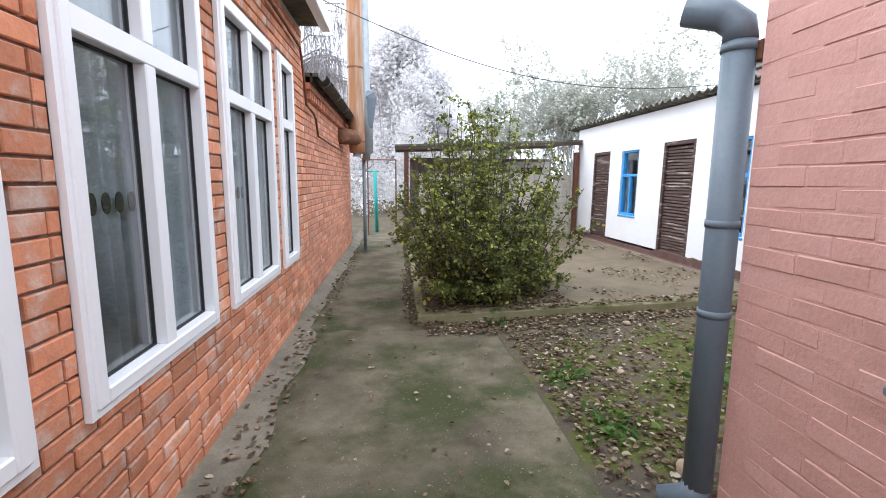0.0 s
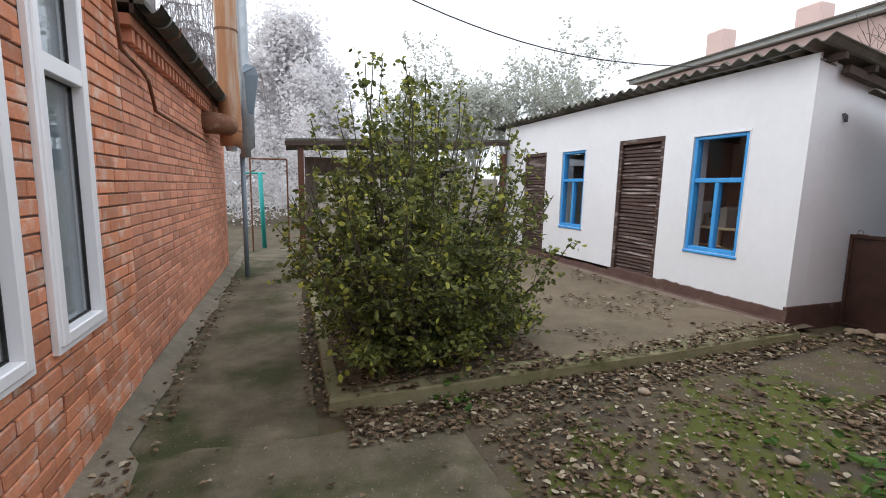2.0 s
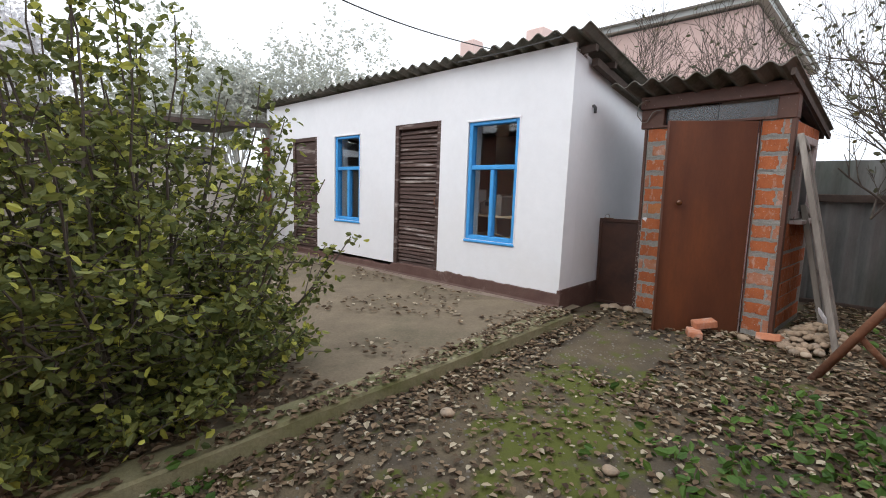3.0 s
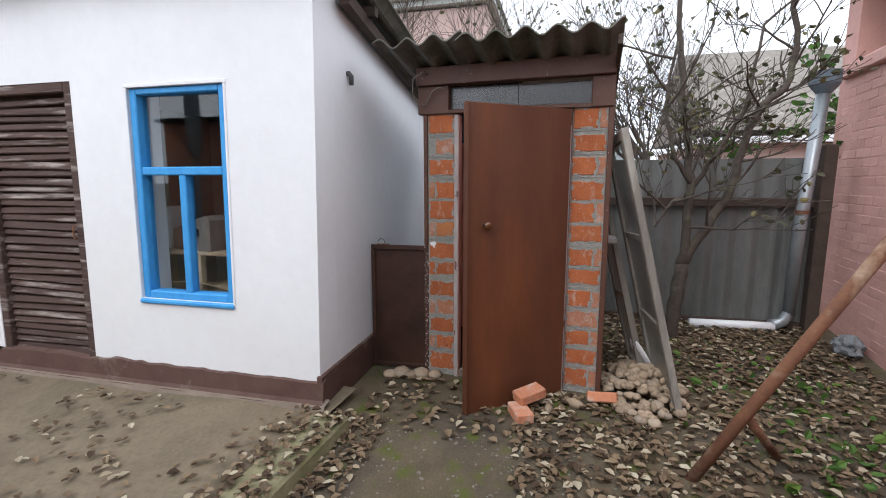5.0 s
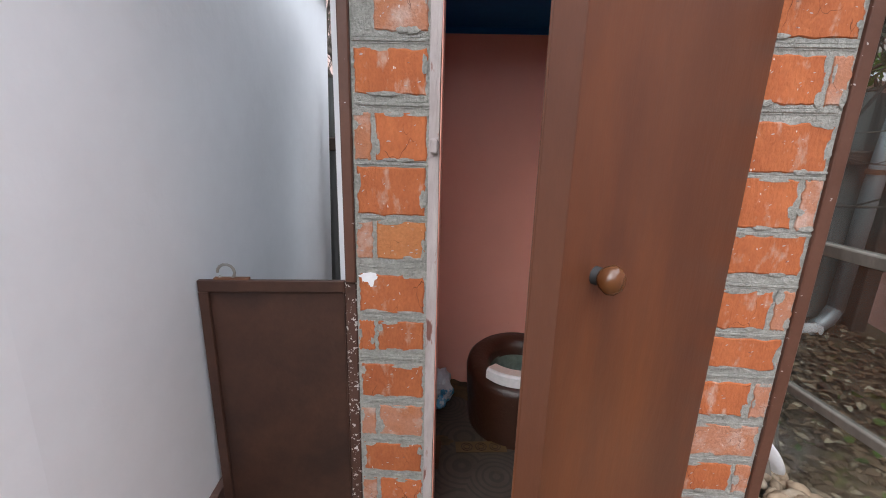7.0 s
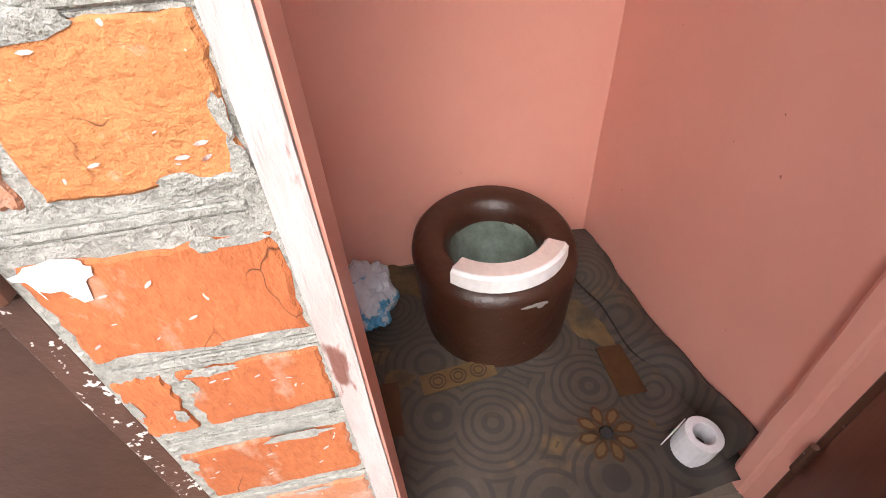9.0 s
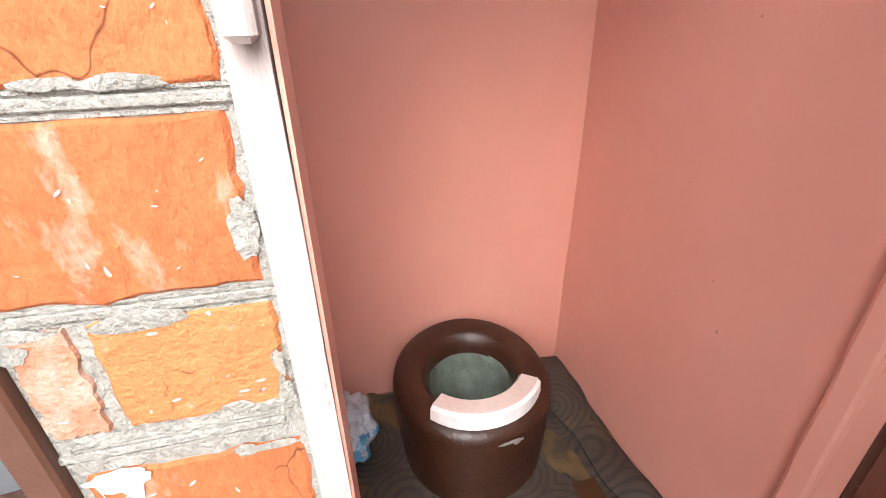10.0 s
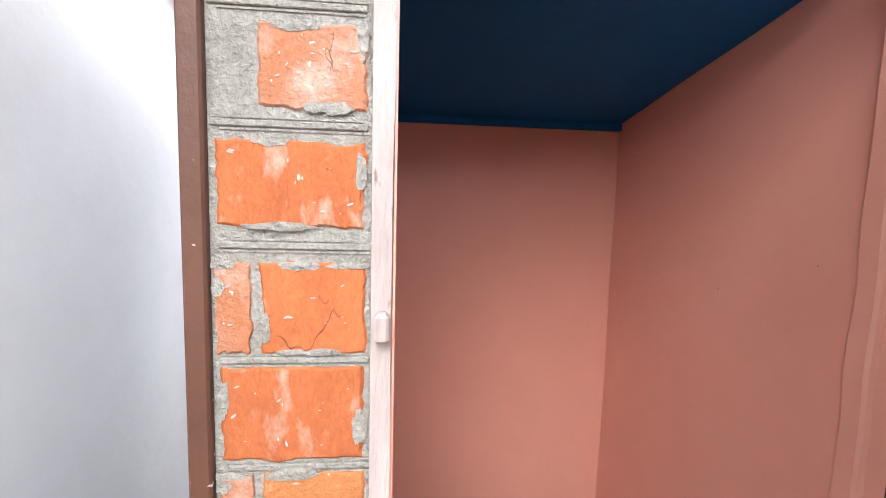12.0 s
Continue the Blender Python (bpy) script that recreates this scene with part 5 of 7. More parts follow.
p = part("printed_strip", box_bm(-0.1, -0.03, 0, 0.1, 0.03, 0.0015, m=pose(5.387, 3.978, FL + 0.004, 0, 0, 92)), M["petal"], li, "ochre strip of ringed medallions")
for k in (-1, 0, 1):
    bm = bmesh.new()
    for r0, r1 in ((0.010, 0.014), (0.019, 0.023)):
        lathe(bm, [(r0, 0), (r0, 0.001), (r1, 0.001), (r1, 0)], (0, 0, 0), 18)
    bm.transform(pose(5.387, 3.978, FL + 0.0056, 0, 0, 92) @ Matrix.Translation((k * 0.056, 0, 0)))
    part("ring", bm, M["bowl"], p)
# patches where the print has worn through to the backing
for cx_, cy_, ra, rb, rz_ in ((5.47, 3.585, 0.12, 0.045, 18), (5.70, 3.50, 0.09, 0.06, 0), (5.78, 4.04, 0.09, 0.06, 30), (5.42, 4.13, 0.04, 0.03, 70), (5.13, 3.575, 0.012, 0.008, 10)):
    bm = bmesh.new()
    ring = []
    for k in range(40):
        a = 2 * math.pi * k / 40
        q = 1 + 0.42 * noise.noise(Vector((math.cos(a) * 2.2 + cx_ * 9, math.sin(a) * 2.2, cy_ * 7)))
        ring.append(bm.verts.new((ra * q * math.cos(a), rb * q * math.sin(a), 0)))
    bm.faces.new(ring)
    part("worn_patch", bm, M["ochre"], li, "bare ochre backing", m=pose(cx_, cy_, FL + 0.0045, 0, 0, rz_))
# chips in the pedestal's paint
for k, (a, z_, w_, h_) in enumerate(((200, 0.012, 0.05, 0.012), (178, 0.02, 0.02, 0.008), (232, 0.014, 0.06, 0.012), (255, 0.05, 0.012, 0.04), (262, 0.02, 0.05, 0.012), (186, 0.222, 0.035, 0.008), (193, 0.212, 0.018, 0.012), (165, 0.10, 0.012, 0.010), (225, 0.13, 0.008, 0.014), (240, 0.09, 0.010, 0.012))):
    bm = bmesh.new()
    rr = 0.2
    cols = []
    for i in range(9):
        u = i / 8 * 2 - 1
        hh = 1.5 * h_ * math.sqrt(max(0.02, 1 - u * u)) * (1 + 0.5 * noise.noise(Vector((u * 3, k, 0))))
        th = math.radians(a) + u * w_ / rr * 0.8
        lo, hi = z_ - hh / 2, z_ + hh / 2
        cols.append([bm.verts.new((bx + (0.209 + 0.0205 * (q / 0.25) ** 0.8) * math.cos(th), by + (0.209 + 0.0205 * (q / 0.25) ** 0.8) * math.sin(th), FL + max(q, 0.001))) for q in (max(lo, 0.001), max(hi, 0.004))])
    for i in range(8):
        bm.faces.new((cols[i][0], cols[i + 1][0], cols[i + 1][1], cols[i][1]))
    part("paint_chip", bm, M["chip"], b, "bare cement chip")
# paper roll
t = thing("paper_roll", (5.052, 3.535, FL), "small white toilet paper roll standing on the linoleum", "paper roll")
part("roll", lathe(bmesh.new(), [(0.023, 0.0), (0.040, 0.0), (0.041, 0.04), (0.040, 0.083), (0.026, 0.085), (0.023, 0.083), (0.023, 0.0)], (0, 0, 0), 24, 0.01), M["paper"], t, m=pose(5.052, 3.535, FL + 0.006, 4, -5, 0))
part("loose_end", box_bm(-0.001, -0.03, 0.0, 0.001, 0.02, 0.07, m=pose(5.085, 3.572, FL + 0.012, 0, -8, 25)), M["paper"], t)
# carrier bag
bm = bmesh.new()
bmesh.ops.create_icosphere(bm, subdivisions=4, radius=1)
for v in bm.verts:
    c = v.co.copy()
    k = 1 + 0.34 * noise.noise(c * 2.2) + 0.16 * abs(noise.noise(c * 6)) + 0.08 * noise.noise(c * 14)
    v.co = Vector((5.69 + c.x * 0.11 * k, 4.165 + c.y * 0.072 * k, FL + 0.075 + c.z * 0.072 * k))
tagged(link("carrier_bag", bm, M["plastic"]), "crumpled white and blue carrier bag on the floor", "bag")

bm = bmesh.new()
ring = []
for k in range(26):
    a = 2 * math.pi * k / 26
    r = 1 + 0.45 * noise.noise(Vector((math.cos(a) * 1.7, math.sin(a) * 1.7, 6)))
    ring.append(bm.verts.new((-0.0042, -0.034 - 0.026 * r * math.cos(a), 1.128 + 0.012 * r * math.sin(a) - (0.014 if k in (15, 16, 20, 21) else 0))))
bm.faces.new(ring)
tagged(link("paint_splash", bm, M["paper"], M_OUT), "dried white paint splash on the pier brick", "paint")

# ---- things between shed, outhouse and fence ----
gt = thing("low_gate", (5.0, 4.56, 0.22), "low brown sheet metal gate panel between shed and outhouse", "gate")
GM = pose(5.014, 4.379, 0, 0, 0, 3)
part("panel", box_bm(0.0, 0.031, 0.24, 0.012, 0.407, 1.10, 0.002), M["gate"], gt, m=GM)
for b in ((-0.014, 0.031, 1.075, 0.0, 0.412, 1.107), (-0.014, 0.031, 0.235, 0.0, 0.412, 0.262), (-0.012, 0.031, 0.262, 0.0, 0.036, 1.075), (-0.014, 0.386, 0.262, 0.0, 0.412, 1.075)):
    part("edge_strip", box_bm(*b, bev=0.002), M["gate"], gt, m=GM)
part("hinge_post", box_bm(-0.022, -0.001, 0.235, 0.028, 0.03, 1.109, 0.004), M["spattered"], gt, "brown steel edge angle spattered with whitewash", m=GM)
part("latch_ring", tube_bm([GM @ Vector((0.0, 0.34 + 0.022 * math.cos(a), 1.125 + 0.022 * math.sin(a))) for a in (2 * math.pi * k / 14 for k in range(14))], 0.004, 6), M["chrome"], gt)
part("latch_bar", box_bm(-0.01, 0.28, 1.105, 0.004, 0.37, 1.112), M["rust"], gt, m=GM)
tagged(link("back_post", box_bm(6.45, 4.56, 0.2, 6.52, 4.63, 1.75, 0.006), M["grey_wood"]), "weathered wooden post behind the gate gap", "post")


def leaning_frame(name, top, foot, width_dir, width, bars, label):
    t = thing(name, foot, label, "glazed frame", "old window sashes leaning on the outhouse")
    top, foot, wd = Vector(top), Vector(foot), Vector(width_dir).normalized()
    up = (top - foot).normalized()
    n = up.cross(wd).normalized()
    wd = n.cross(up).normalized()
    length = (top - foot).length
    mt = Matrix((wd, up, n)).transposed().to_4x4()
    mt.translation = foot
    for b in ((0, 0, 0.06, length), (width - 0.06, 0, width, length), (0.06, 0, width - 0.06, 0.07), (0.06, length - 0.06, width - 0.06, length)):
        part("rail", box_bm(b[0], b[1], -0.02, b[2], b[3], 0.02, 0.004), M["grey_wood"], t, m=mt)
    for q in bars:
        part("glazing_bar", box_bm(0.06, q * length - 0.018, -0.012, width - 0.06, q * length + 0.018, 0.012, 0.003), M["grey_wood"], t, m=mt)
    o = part("pane", box_bm(0.05, 0.06, -0.002, width - 0.05, length - 0.05, 0.002), M["film"], t, m=mt)
    o.visible_shadow = False
    return t


leaning_frame("leaning_sash", (4.80, 3.20, 1.83), (4.72, 2.83, 0.23), (1.0, 0.06, 0), 0.62, (0.30, 0.62), "tall grey weathered window sash leaning on the outhouse wall")
leaning_frame("leaning_sash", (5.35, 3.20, 1.30), (5.20, 2.95, 0.24), (1.0, 0.05, 0), 0.5, (0.5,), "second old sash stacked behind, its paint gone")
bm = lathe(bmesh.new(), [(0.001, 0.0), (0.10, 0.004), (0.13, 0.02), (0.135, 0.03), (0.128, 0.03), (0.10, 0.014), (0.001, 0.010)], (0, 0, 0), 24)
bm.transform(pose(5.28, 2.98, 0.36, 60, 0, 20) @ Matrix.Diagonal((0.7, 1, 1, 1)))
tagged(link("enamel_lid", bm, M["paper"], smooth=True), "white enamel lid leaning beside the stones", "lid")


def stone(name, at, r, seed, flat=0.62):
    bm = bmesh.new()
    bmesh.ops.create_icosphere(bm, subdivisions=2, radius=1)
    ax = Vector((1, 0.72 + 0.25 * math.sin(seed), flat))
    rz = Matrix.Rotation(seed * 2.1, 3, "Z")
    for v in bm.verts:
        c = v.co.copy()
        k = 1 + 0.22 * noise.noise(c * 1.3 + Vector((seed, 0, 0)))
        v.co = rz @ Vector((c.x * ax.x, c.y * ax.y, c.z * ax.z)) * r * k + Vector(at)
    return link(name, bm, M["stone"], smooth=True)


for i in range(210):
    a, q = rng.random() * 6.28, rng.random() ** 0.6
    x, y = 5.02 + 0.46 * q * math.cos(a), 2.98 + 0.24 * q * math.sin(a)
    z = ground_z(x, y) + 0.02 + 0.16 * max(0, 1 - q) * rng.uniform(0.6, 1.0)
    tagged(stone("pile_stone", (x, y, z), rng.uniform(0.022, 0.042), i * 1.7), "rounded tan river stone in the pile by the outhouse", "stone", "pile of river stones")
for x, y, r in ((4.93, 4.42, 0.06), (4.9, 4.55, 0.07), (4.86, 4.62, 0.05), (4.93, 4.32, 0.05), (4.88, 4.48, 0.05), (1.72, 3.30, 0.035), (1.63, 3.62, 0.03), (1.50, 2.12, 0.09), (2.0, 3.0, 0.03), (4.62, 3.55, 0.05), (4.72, 3.40, 0.06), (2.45, 3.45, 0.04), (2.3, 4.35, 0.045)):
    tagged(stone("loose_stone", (x, y, ground_z(x, y) + 0.015), r, x * 7 + y, 0.5), "pale stone lying on the earth", "stone", "loose stones")
for x, y, dz, rx, ry, rz in ((4.50, 3.70, 0.032, 0, 0, 25), (4.60, 3.66, 0.10, 3, -9, -52), (4.80, 3.24, 0.04, 24, 8, 80)):
    bm = box_bm(-0.085, -0.05, -0.03, 0.085, 0.05, 0.03, 0.007)
    tagged(link("loose_brick", bm, M["brick"], pose(x, y, ground_z(x, y) + dz, rx, ry, rz)), "loose orange brick lying before the outhouse door", "brick", "loose bricks")

# leaning trestle of rusty pipe
A, dd = Vector((4.162, 2.915, 0.20)), Vector((-0.0106, -0.4836, 0.8752))
t = thing("pipe_trestle", A, "rusty flaking steel pipe trestle standing in the dead leaves", "trestle")
part("leg", tube_bm([A - dd * 0.03, A + dd * 0.6, A + dd * 1.75], 0.026, 12), M["rust"], t, smooth=True)
part("leg", tube_bm([A + dd * 1.7, Vector((4.6, 1.55, 0.2))], 0.026, 12), M["rust"], t, smooth=True)
part("brace", tube_bm([A + dd * 0.40, Vector((4.45, 2.45, 0.2))], 0.020, 10), M["rust"], t, smooth=True)

# fence of corrugated sheets
f = thing("asbestos_fence", (6.78, 3, 0.2), "grey corrugated asbestos fence with two tiers and a dark rail", "fence")
up = lambda lo, hi, x: (lambda u: (Vector((x, u, lo)), Vector((x, u, hi)), Vector((-1, 0, 0))))
for k in range(9):
    y = 1.30 + 1.12 * k
    part("lower_sheet", corrugated(bmesh.new(), y, y + 1.15, 0.185, 0.022, up(0.18, 1.36, 6.80 - 0.01 * (k % 2)), 0.008, 8), M["fence"], f)
    part("upper_sheet", corrugated(bmesh.new(), y, y + 1.15, 0.185, 0.022, up(1.38, 1.74, 6.86 - 0.01 * (k % 2)), 0.008, 8), M["fence"], f)
part("rail", box_bm(6.72, 1.3, 1.31, 6.77, 11, 1.39, 0.006), M["dark_wood"], f)
part("bottom_board", box_bm(6.73, 1.3, 0.15, 6.77, 11, 0.27, 0.006), M["dark_wood"], f)
tagged(link("fence_post", box_bm(6.64, 1.31, 0.1, 6.74, 1.41, 1.84, 0.008), M["dark_wood"]), "rusty square steel post at the fence end", "post")
d = thing("galvanised_downpipe", (6.68, 1.52, 0.2), "galvanised downpipe with a rain head beside the pink house", "downpipe")
part("shaft", tube_bm([(6.62, 1.48, 2.25), (6.66, 1.52, 1.2), (6.67, 1.53, 0.36)], 0.05, 14), M["zinc"], d, smooth=True)
part("rain_head", tube_bm([(6.62, 1.48, 2.25), (6.62, 1.48, 2.32), (6.62, 1.48, 2.42)], [0.055, 0.11, 0.115], 12), M["pipe_grey"], d)
part("elbow", tube_bm([(6.67, 1.53, 0.38), (6.66, 1.58, 0.29), (6.62, 1.68, 0.265)], 0.05, 12), M["zinc"], d, smooth=True)
part("clip", tube_bm([(6.66, 1.52, 1.26), (6.66, 1.52, 1.29)], 0.058, 12), M["rust"], d)
tagged(link("drain_pipe", tube_bm([(6.60, 1.66, 0.255), (6.62, 1.85, 0.25), (6.58, 2.35, 0.25)], 0.04, 12), M["upvc"], smooth=True), "white plastic drain pipe lying along the fence", "pipe")
bm = bmesh.new()
bmesh.ops.create_icosphere(bm, subdivisions=3, radius=1)
for v in bm.verts:
    c = v.co.copy()
    k = 1 + 0.4 * noise.noise(c * 2.5)
    v.co = Vector((6.05 + c.x * 0.11 * k, 1.38 + c.y * 0.09 * k, ground_z(6, 1.4) + 0.07 + c.z * 0.09 * k))
tagged(link("rubbish_bag", bm, M["rag"]), "crumpled grey rag and bag against the pink wall", "bag")


# ---- trees ----
def grow(bm, leaves, p, d, length, r, depth, gen, lf=0.0, droop=0.0, lsize=0.05):
    n = 5
    pts, rad = [p.copy()], [r]
    for i in range(n):
        if 4.4 < p.x < 6.5 and 3.0 < p.y < 4.6 and p.z < 2.5:
            break
        d = (d + Vector((gen.uniform(-1, 1), gen.uniform(-1, 1), gen.uniform(-0.6, 0.9) - droop)) * 0.16).normalized()
        p = p + d * length / n
        pts.append(p.copy())
        rad.append(max(0.003, r * (1 - 0.55 * (i + 1) / n)))
    if len(pts) < 4:
        return
    n = len(pts) - 1
    tube(bm, pts, rad, 7 if depth > 2 else 5 if depth > 0 else 3, cap=False)
    if depth == 0:
        for q in pts[2:]:
            if gen.random() < lf:
                leaves.append((q, lsize * gen.uniform(0.7, 1.3)))
        return
    for k in range(3 if depth > 1 else 4):
        i = gen.randint(2, n)
        out = (d + Vector((gen.uniform(-1, 1), gen.uniform(-1, 1), gen.uniform(-0.5, 0.9) - droop * 2)) * 0.85).normalized()
        grow(bm, leaves, pts[i], out, length * gen.uniform(0.55, 0.85), rad[i] * 0.72, depth - 1, gen, lf, droop, lsize)


def leaf_mesh(items, gen, fold=0.25, wide=0.62):
    """Small folded leaves: two quads each."""
    n = len(items)
    co = np.empty((n * 6, 3))
    for k, (p, s) in enumerate(items):
        a = Vector((gen.uniform(-1, 1), gen.uniform(-1, 1), gen.uniform(-0.8, 0.5))).normalized()
        b = a.orthogonal().normalized()
        b = (b * math.cos(k * 2.4) + a.cross(b) * math.sin(k * 2.4)).normalized()
        c = a.cross(b)
        for j, (u, v, w) in enumerate(((0, 0, 0), (1, 0, 0), (0.35, wide / 2, fold), (0.8, wide * 0.36, fold), (0.35, -wide / 2, fold), (0.8, -wide * 0.36, fold))):
            co[k * 6 + j] = p + (a * u + b * v + c * w * 0.4) * s
    faces = []
    for k in range(n):
        o = k * 6
        faces += [(o, o + 1, o + 3, o + 2), (o, o + 4, o + 5, o + 1)]
    me = bpy.data.meshes.new("leaves")
    me.from_pydata(co.tolist(), [], faces)
    return me


def tree(name, at, d, length, r, depth, seed, label, bark, leaf=None, lf=0.0, droop=0.0, lsize=0.05, stems=1):
    gen = random.Random(seed)
    bm, leaves = bmesh.new(), []
    for k in range(stems):
        dk = (Vector(d) + Vector((gen.uniform(-1, 1), gen.uniform(-1, 1), 0)) * (0.45 if stems > 1 else 0)).normalized()
        grow(bm, leaves, Vector(at), dk, length * gen.uniform(0.85, 1.1), r, depth, gen, lf, droop, lsize)
    t = thing(name, at, label, "tree")
    part("trunk", bm, bark, t, smooth=True)
    if leaf and leaves:
        me = leaf_mesh(leaves, gen)
        me.materials.append(leaf)
        ob = new("crown", me)
        ob.parent = t
        ob.matrix_parent_inverse = Matrix.Translation(-Vector(at))
    return t


def forked_tree(limbs, seed, label):
    gen = random.Random(seed)
    at = Vector(limbs[0][0][0])
    t = thing("bare_fruit_tree", at, label, "tree")
    leaves = []
    for pts, r0, r1 in limbs:
        bm = bmesh.new()
        fine = []
        for a, b in zip(pts, pts[1:]):
            for k in range(4):
                fine.append(Vector(a).lerp(Vector(b), k / 4) + Vector((gen.uniform(-1, 1), gen.uniform(-1, 1), 0)) * 0.012)
        fine.append(Vector(pts[-1]))
        n = len(fine) - 1
        tube(bm, fine, [r0 + (r1 - r0) * k / n for k in range(n + 1)], 9)
        for k in range(3, n + 1):
            if fine[k].z > 1.15 and gen.random() < 0.42:
                d = Vector((gen.uniform(-0.8, 0.5), gen.uniform(-1, 1), gen.uniform(0.0, 1.0))).normalized()
                grow(bm, leaves, fine[k], d, gen.uniform(0.3, 0.65), 0.011, 2, gen, 0.3, 0.0, 0.055)
        part("limb" if r1 < 0.04 else "trunk", bm, M["bark"], t, smooth=True)
    me = leaf_mesh(leaves, gen)
    me.materials.append(M["twig_leaf"])
    ob = new("crown", me)
    ob.parent = t
    ob.matrix_parent_inverse = Matrix.Translation(-at)


forked_tree([
    ([(6.2, 2.60, 0.18), (6.2, 2.565, 0.5), (6.2, 2.54, 0.86)], 0.062, 0.05),
    ([(6.2, 2.54, 0.84), (6.2, 2.53, 1.05), (6.18, 2.515, 1.5), (6.2, 2.55, 1.76), (6.2, 2.62, 2.2), (6.22, 2.68, 2.75), (6.2, 2.72, 3.4)], 0.040, 0.016),
    ([(6.2, 2.54, 0.84), (6.2, 2.43, 1.08), (6.2, 2.24, 1.40), (6.2, 2.17, 1.78), (6.2, 2.08, 2.1), (6.22, 1.91, 2.24), (6.2, 1.86, 2.50), (6.2, 1.95, 3.1)], 0.040, 0.018),
    ([(6.19, 2.515, 1.5), (6.1, 2.66, 1.72), (6.1, 2.76, 2.1), (6.12, 2.70, 2.6)], 0.020, 0.010),
    ([(6.2, 2.52, 1.45), (6.15, 2.36, 1.75), (6.15, 2.2, 2.05), (6.2, 2.1, 2.7)], 0.020, 0.010),
    ([(6.2, 2.55, 1.42), (6.1, 2.68, 1.36), (6.05, 2.79, 1.18)], 0.018, 0.008),
], 11, "bare dark-barked fruit tree forking low beside the fence")
tree("bare_fruit_tree", (8.7, 4.7, 0.2), (-0.08, 0.05, 1), 1.6, 0.06, 5, 27, "bare thin-limbed tree beyond the fence", M["bark"], M["twig_leaf"], 0.05, 0.0, 0.05, 3)
tree("bare_fruit_tree", (9.2, 2.2, 0.2), (0.02, 0.05, 1), 1.5, 0.055, 5, 33, "bare thin-limbed tree beyond the fence", M["bark"], M["twig_leaf"], 0.05, 0.0, 0.05, 3)
tree("bare_fruit_tree", (7.9, 4.3, 0.2), (-0.05, -0.1, 1), 1.6, 0.085, 5, 5, "bare grey fruit tree behind the fence", M["bark"], M["twig_leaf"], 0.05, 0.0, 0.055, 2)
tree("bare_fruit_tree", (8.6, 1.9, 0.2), (-0.1, 0.2, 1), 1.5, 0.08, 5, 8, "bare fruit tree with many thin twigs behind the fence", M["bark"], M["twig_leaf"], 0.12, 0.0, 0.055, 2)
tree("bare_fruit_tree", (8.8, 5.6, 0.2), (-0.05, -0.15, 1), 1.7, 0.085, 5, 15, "bare grey tree with upright limbs behind the outhouse", M["bark"], M["twig_leaf"], 0.04, 0.0, 0.055, 3)
tree("leafy_branch_tree", (8.1, 0.1, 0.2), (-0.2, 0.25, 1), 1.45, 0.05, 4, 21, "tree with fresh green leaves over the pink wall", M["bark"], M["green_leaf"], 0.9, 0.25, 0.11)


def weeping_birch(x, y, h, seed):
    """Tall birch: arching limbs with long hanging twigs."""
    g_ = random.Random(seed)
    t = thing("weeping_birch", (x, y, 0), "tall bare birch with long hanging twigs, coloured pale for mist", "tree", "trees in the mist")
    part("trunk", tube_bm([(x, y, 0), (x + 0.1, y, h * 0.4), (x + 0.28, y, h * 0.75), (x + 0.3, y, h)], [0.17, 0.13, 0.085, 0.02], 10), M["birch"], t)
    for k in range(26):
        z = g_.uniform(0.42, 0.97) * h
        a = g_.uniform(-0.9, 0.9) + (0 if k % 3 else math.pi)
        ln = g_.uniform(1.3, 3.6)
        d = Vector((math.cos(a), math.sin(a), 0))
        p0 = Vector((x + 0.26, y, z))
        pts = [p0 + d * ln * q + Vector((0, 0, ln * (0.62 * q - 0.55 * q * q))) + Vector((g_.uniform(-1, 1), g_.uniform(-1, 1), g_.uniform(-1, 1))) * 0.05 for q in (0, 0.2, 0.4, 0.6, 0.8, 1.0)]
        bm = bmesh.new()
        tube(bm, pts, [0.034, 0.028, 0.022, 0.017, 0.012, 0.006], 5, cap=False)
        for i in range(34):
            q = g_.uniform(0.15, 5)
            c = pts[int(q)].lerp(pts[min(5, int(q) + 1)], q - int(q))
            dl = g_.uniform(0.5, 2.3)
            s1, s2 = g_.uniform(-0.25, 0.35), g_.uniform(-0.3, 0.3)
            st = [c, c + Vector((s1 * 0.5, s2 * 0.5, 0.02)), c + Vector((s1, s2, -dl * 0.3)), c + Vector((s1 * 1.15, s2 * 1.1, -dl * 0.65)), c + Vector((s1 * 1.1 + 0.04, s2, -dl))]
            tube(bm, st, [0.008, 0.0075, 0.007, 0.006, 0.004], 3, cap=False)
            for _ in range(4):
                w = g_.uniform(0.5, 3.9)
                e = st[int(w)].lerp(st[int(w) + 1], w - int(w))
                f_ = e + Vector((g_.uniform(-0.14, 0.14), g_.uniform(-0.14, 0.14), -g_.uniform(0.08, 0.3)))
                tube(bm, [e, f_], [0.006, 0.004], 3, cap=False)
        part("limb", bm, M["birch"], t)


weeping_birch(-3.4, 16.0, 9.4, 4)


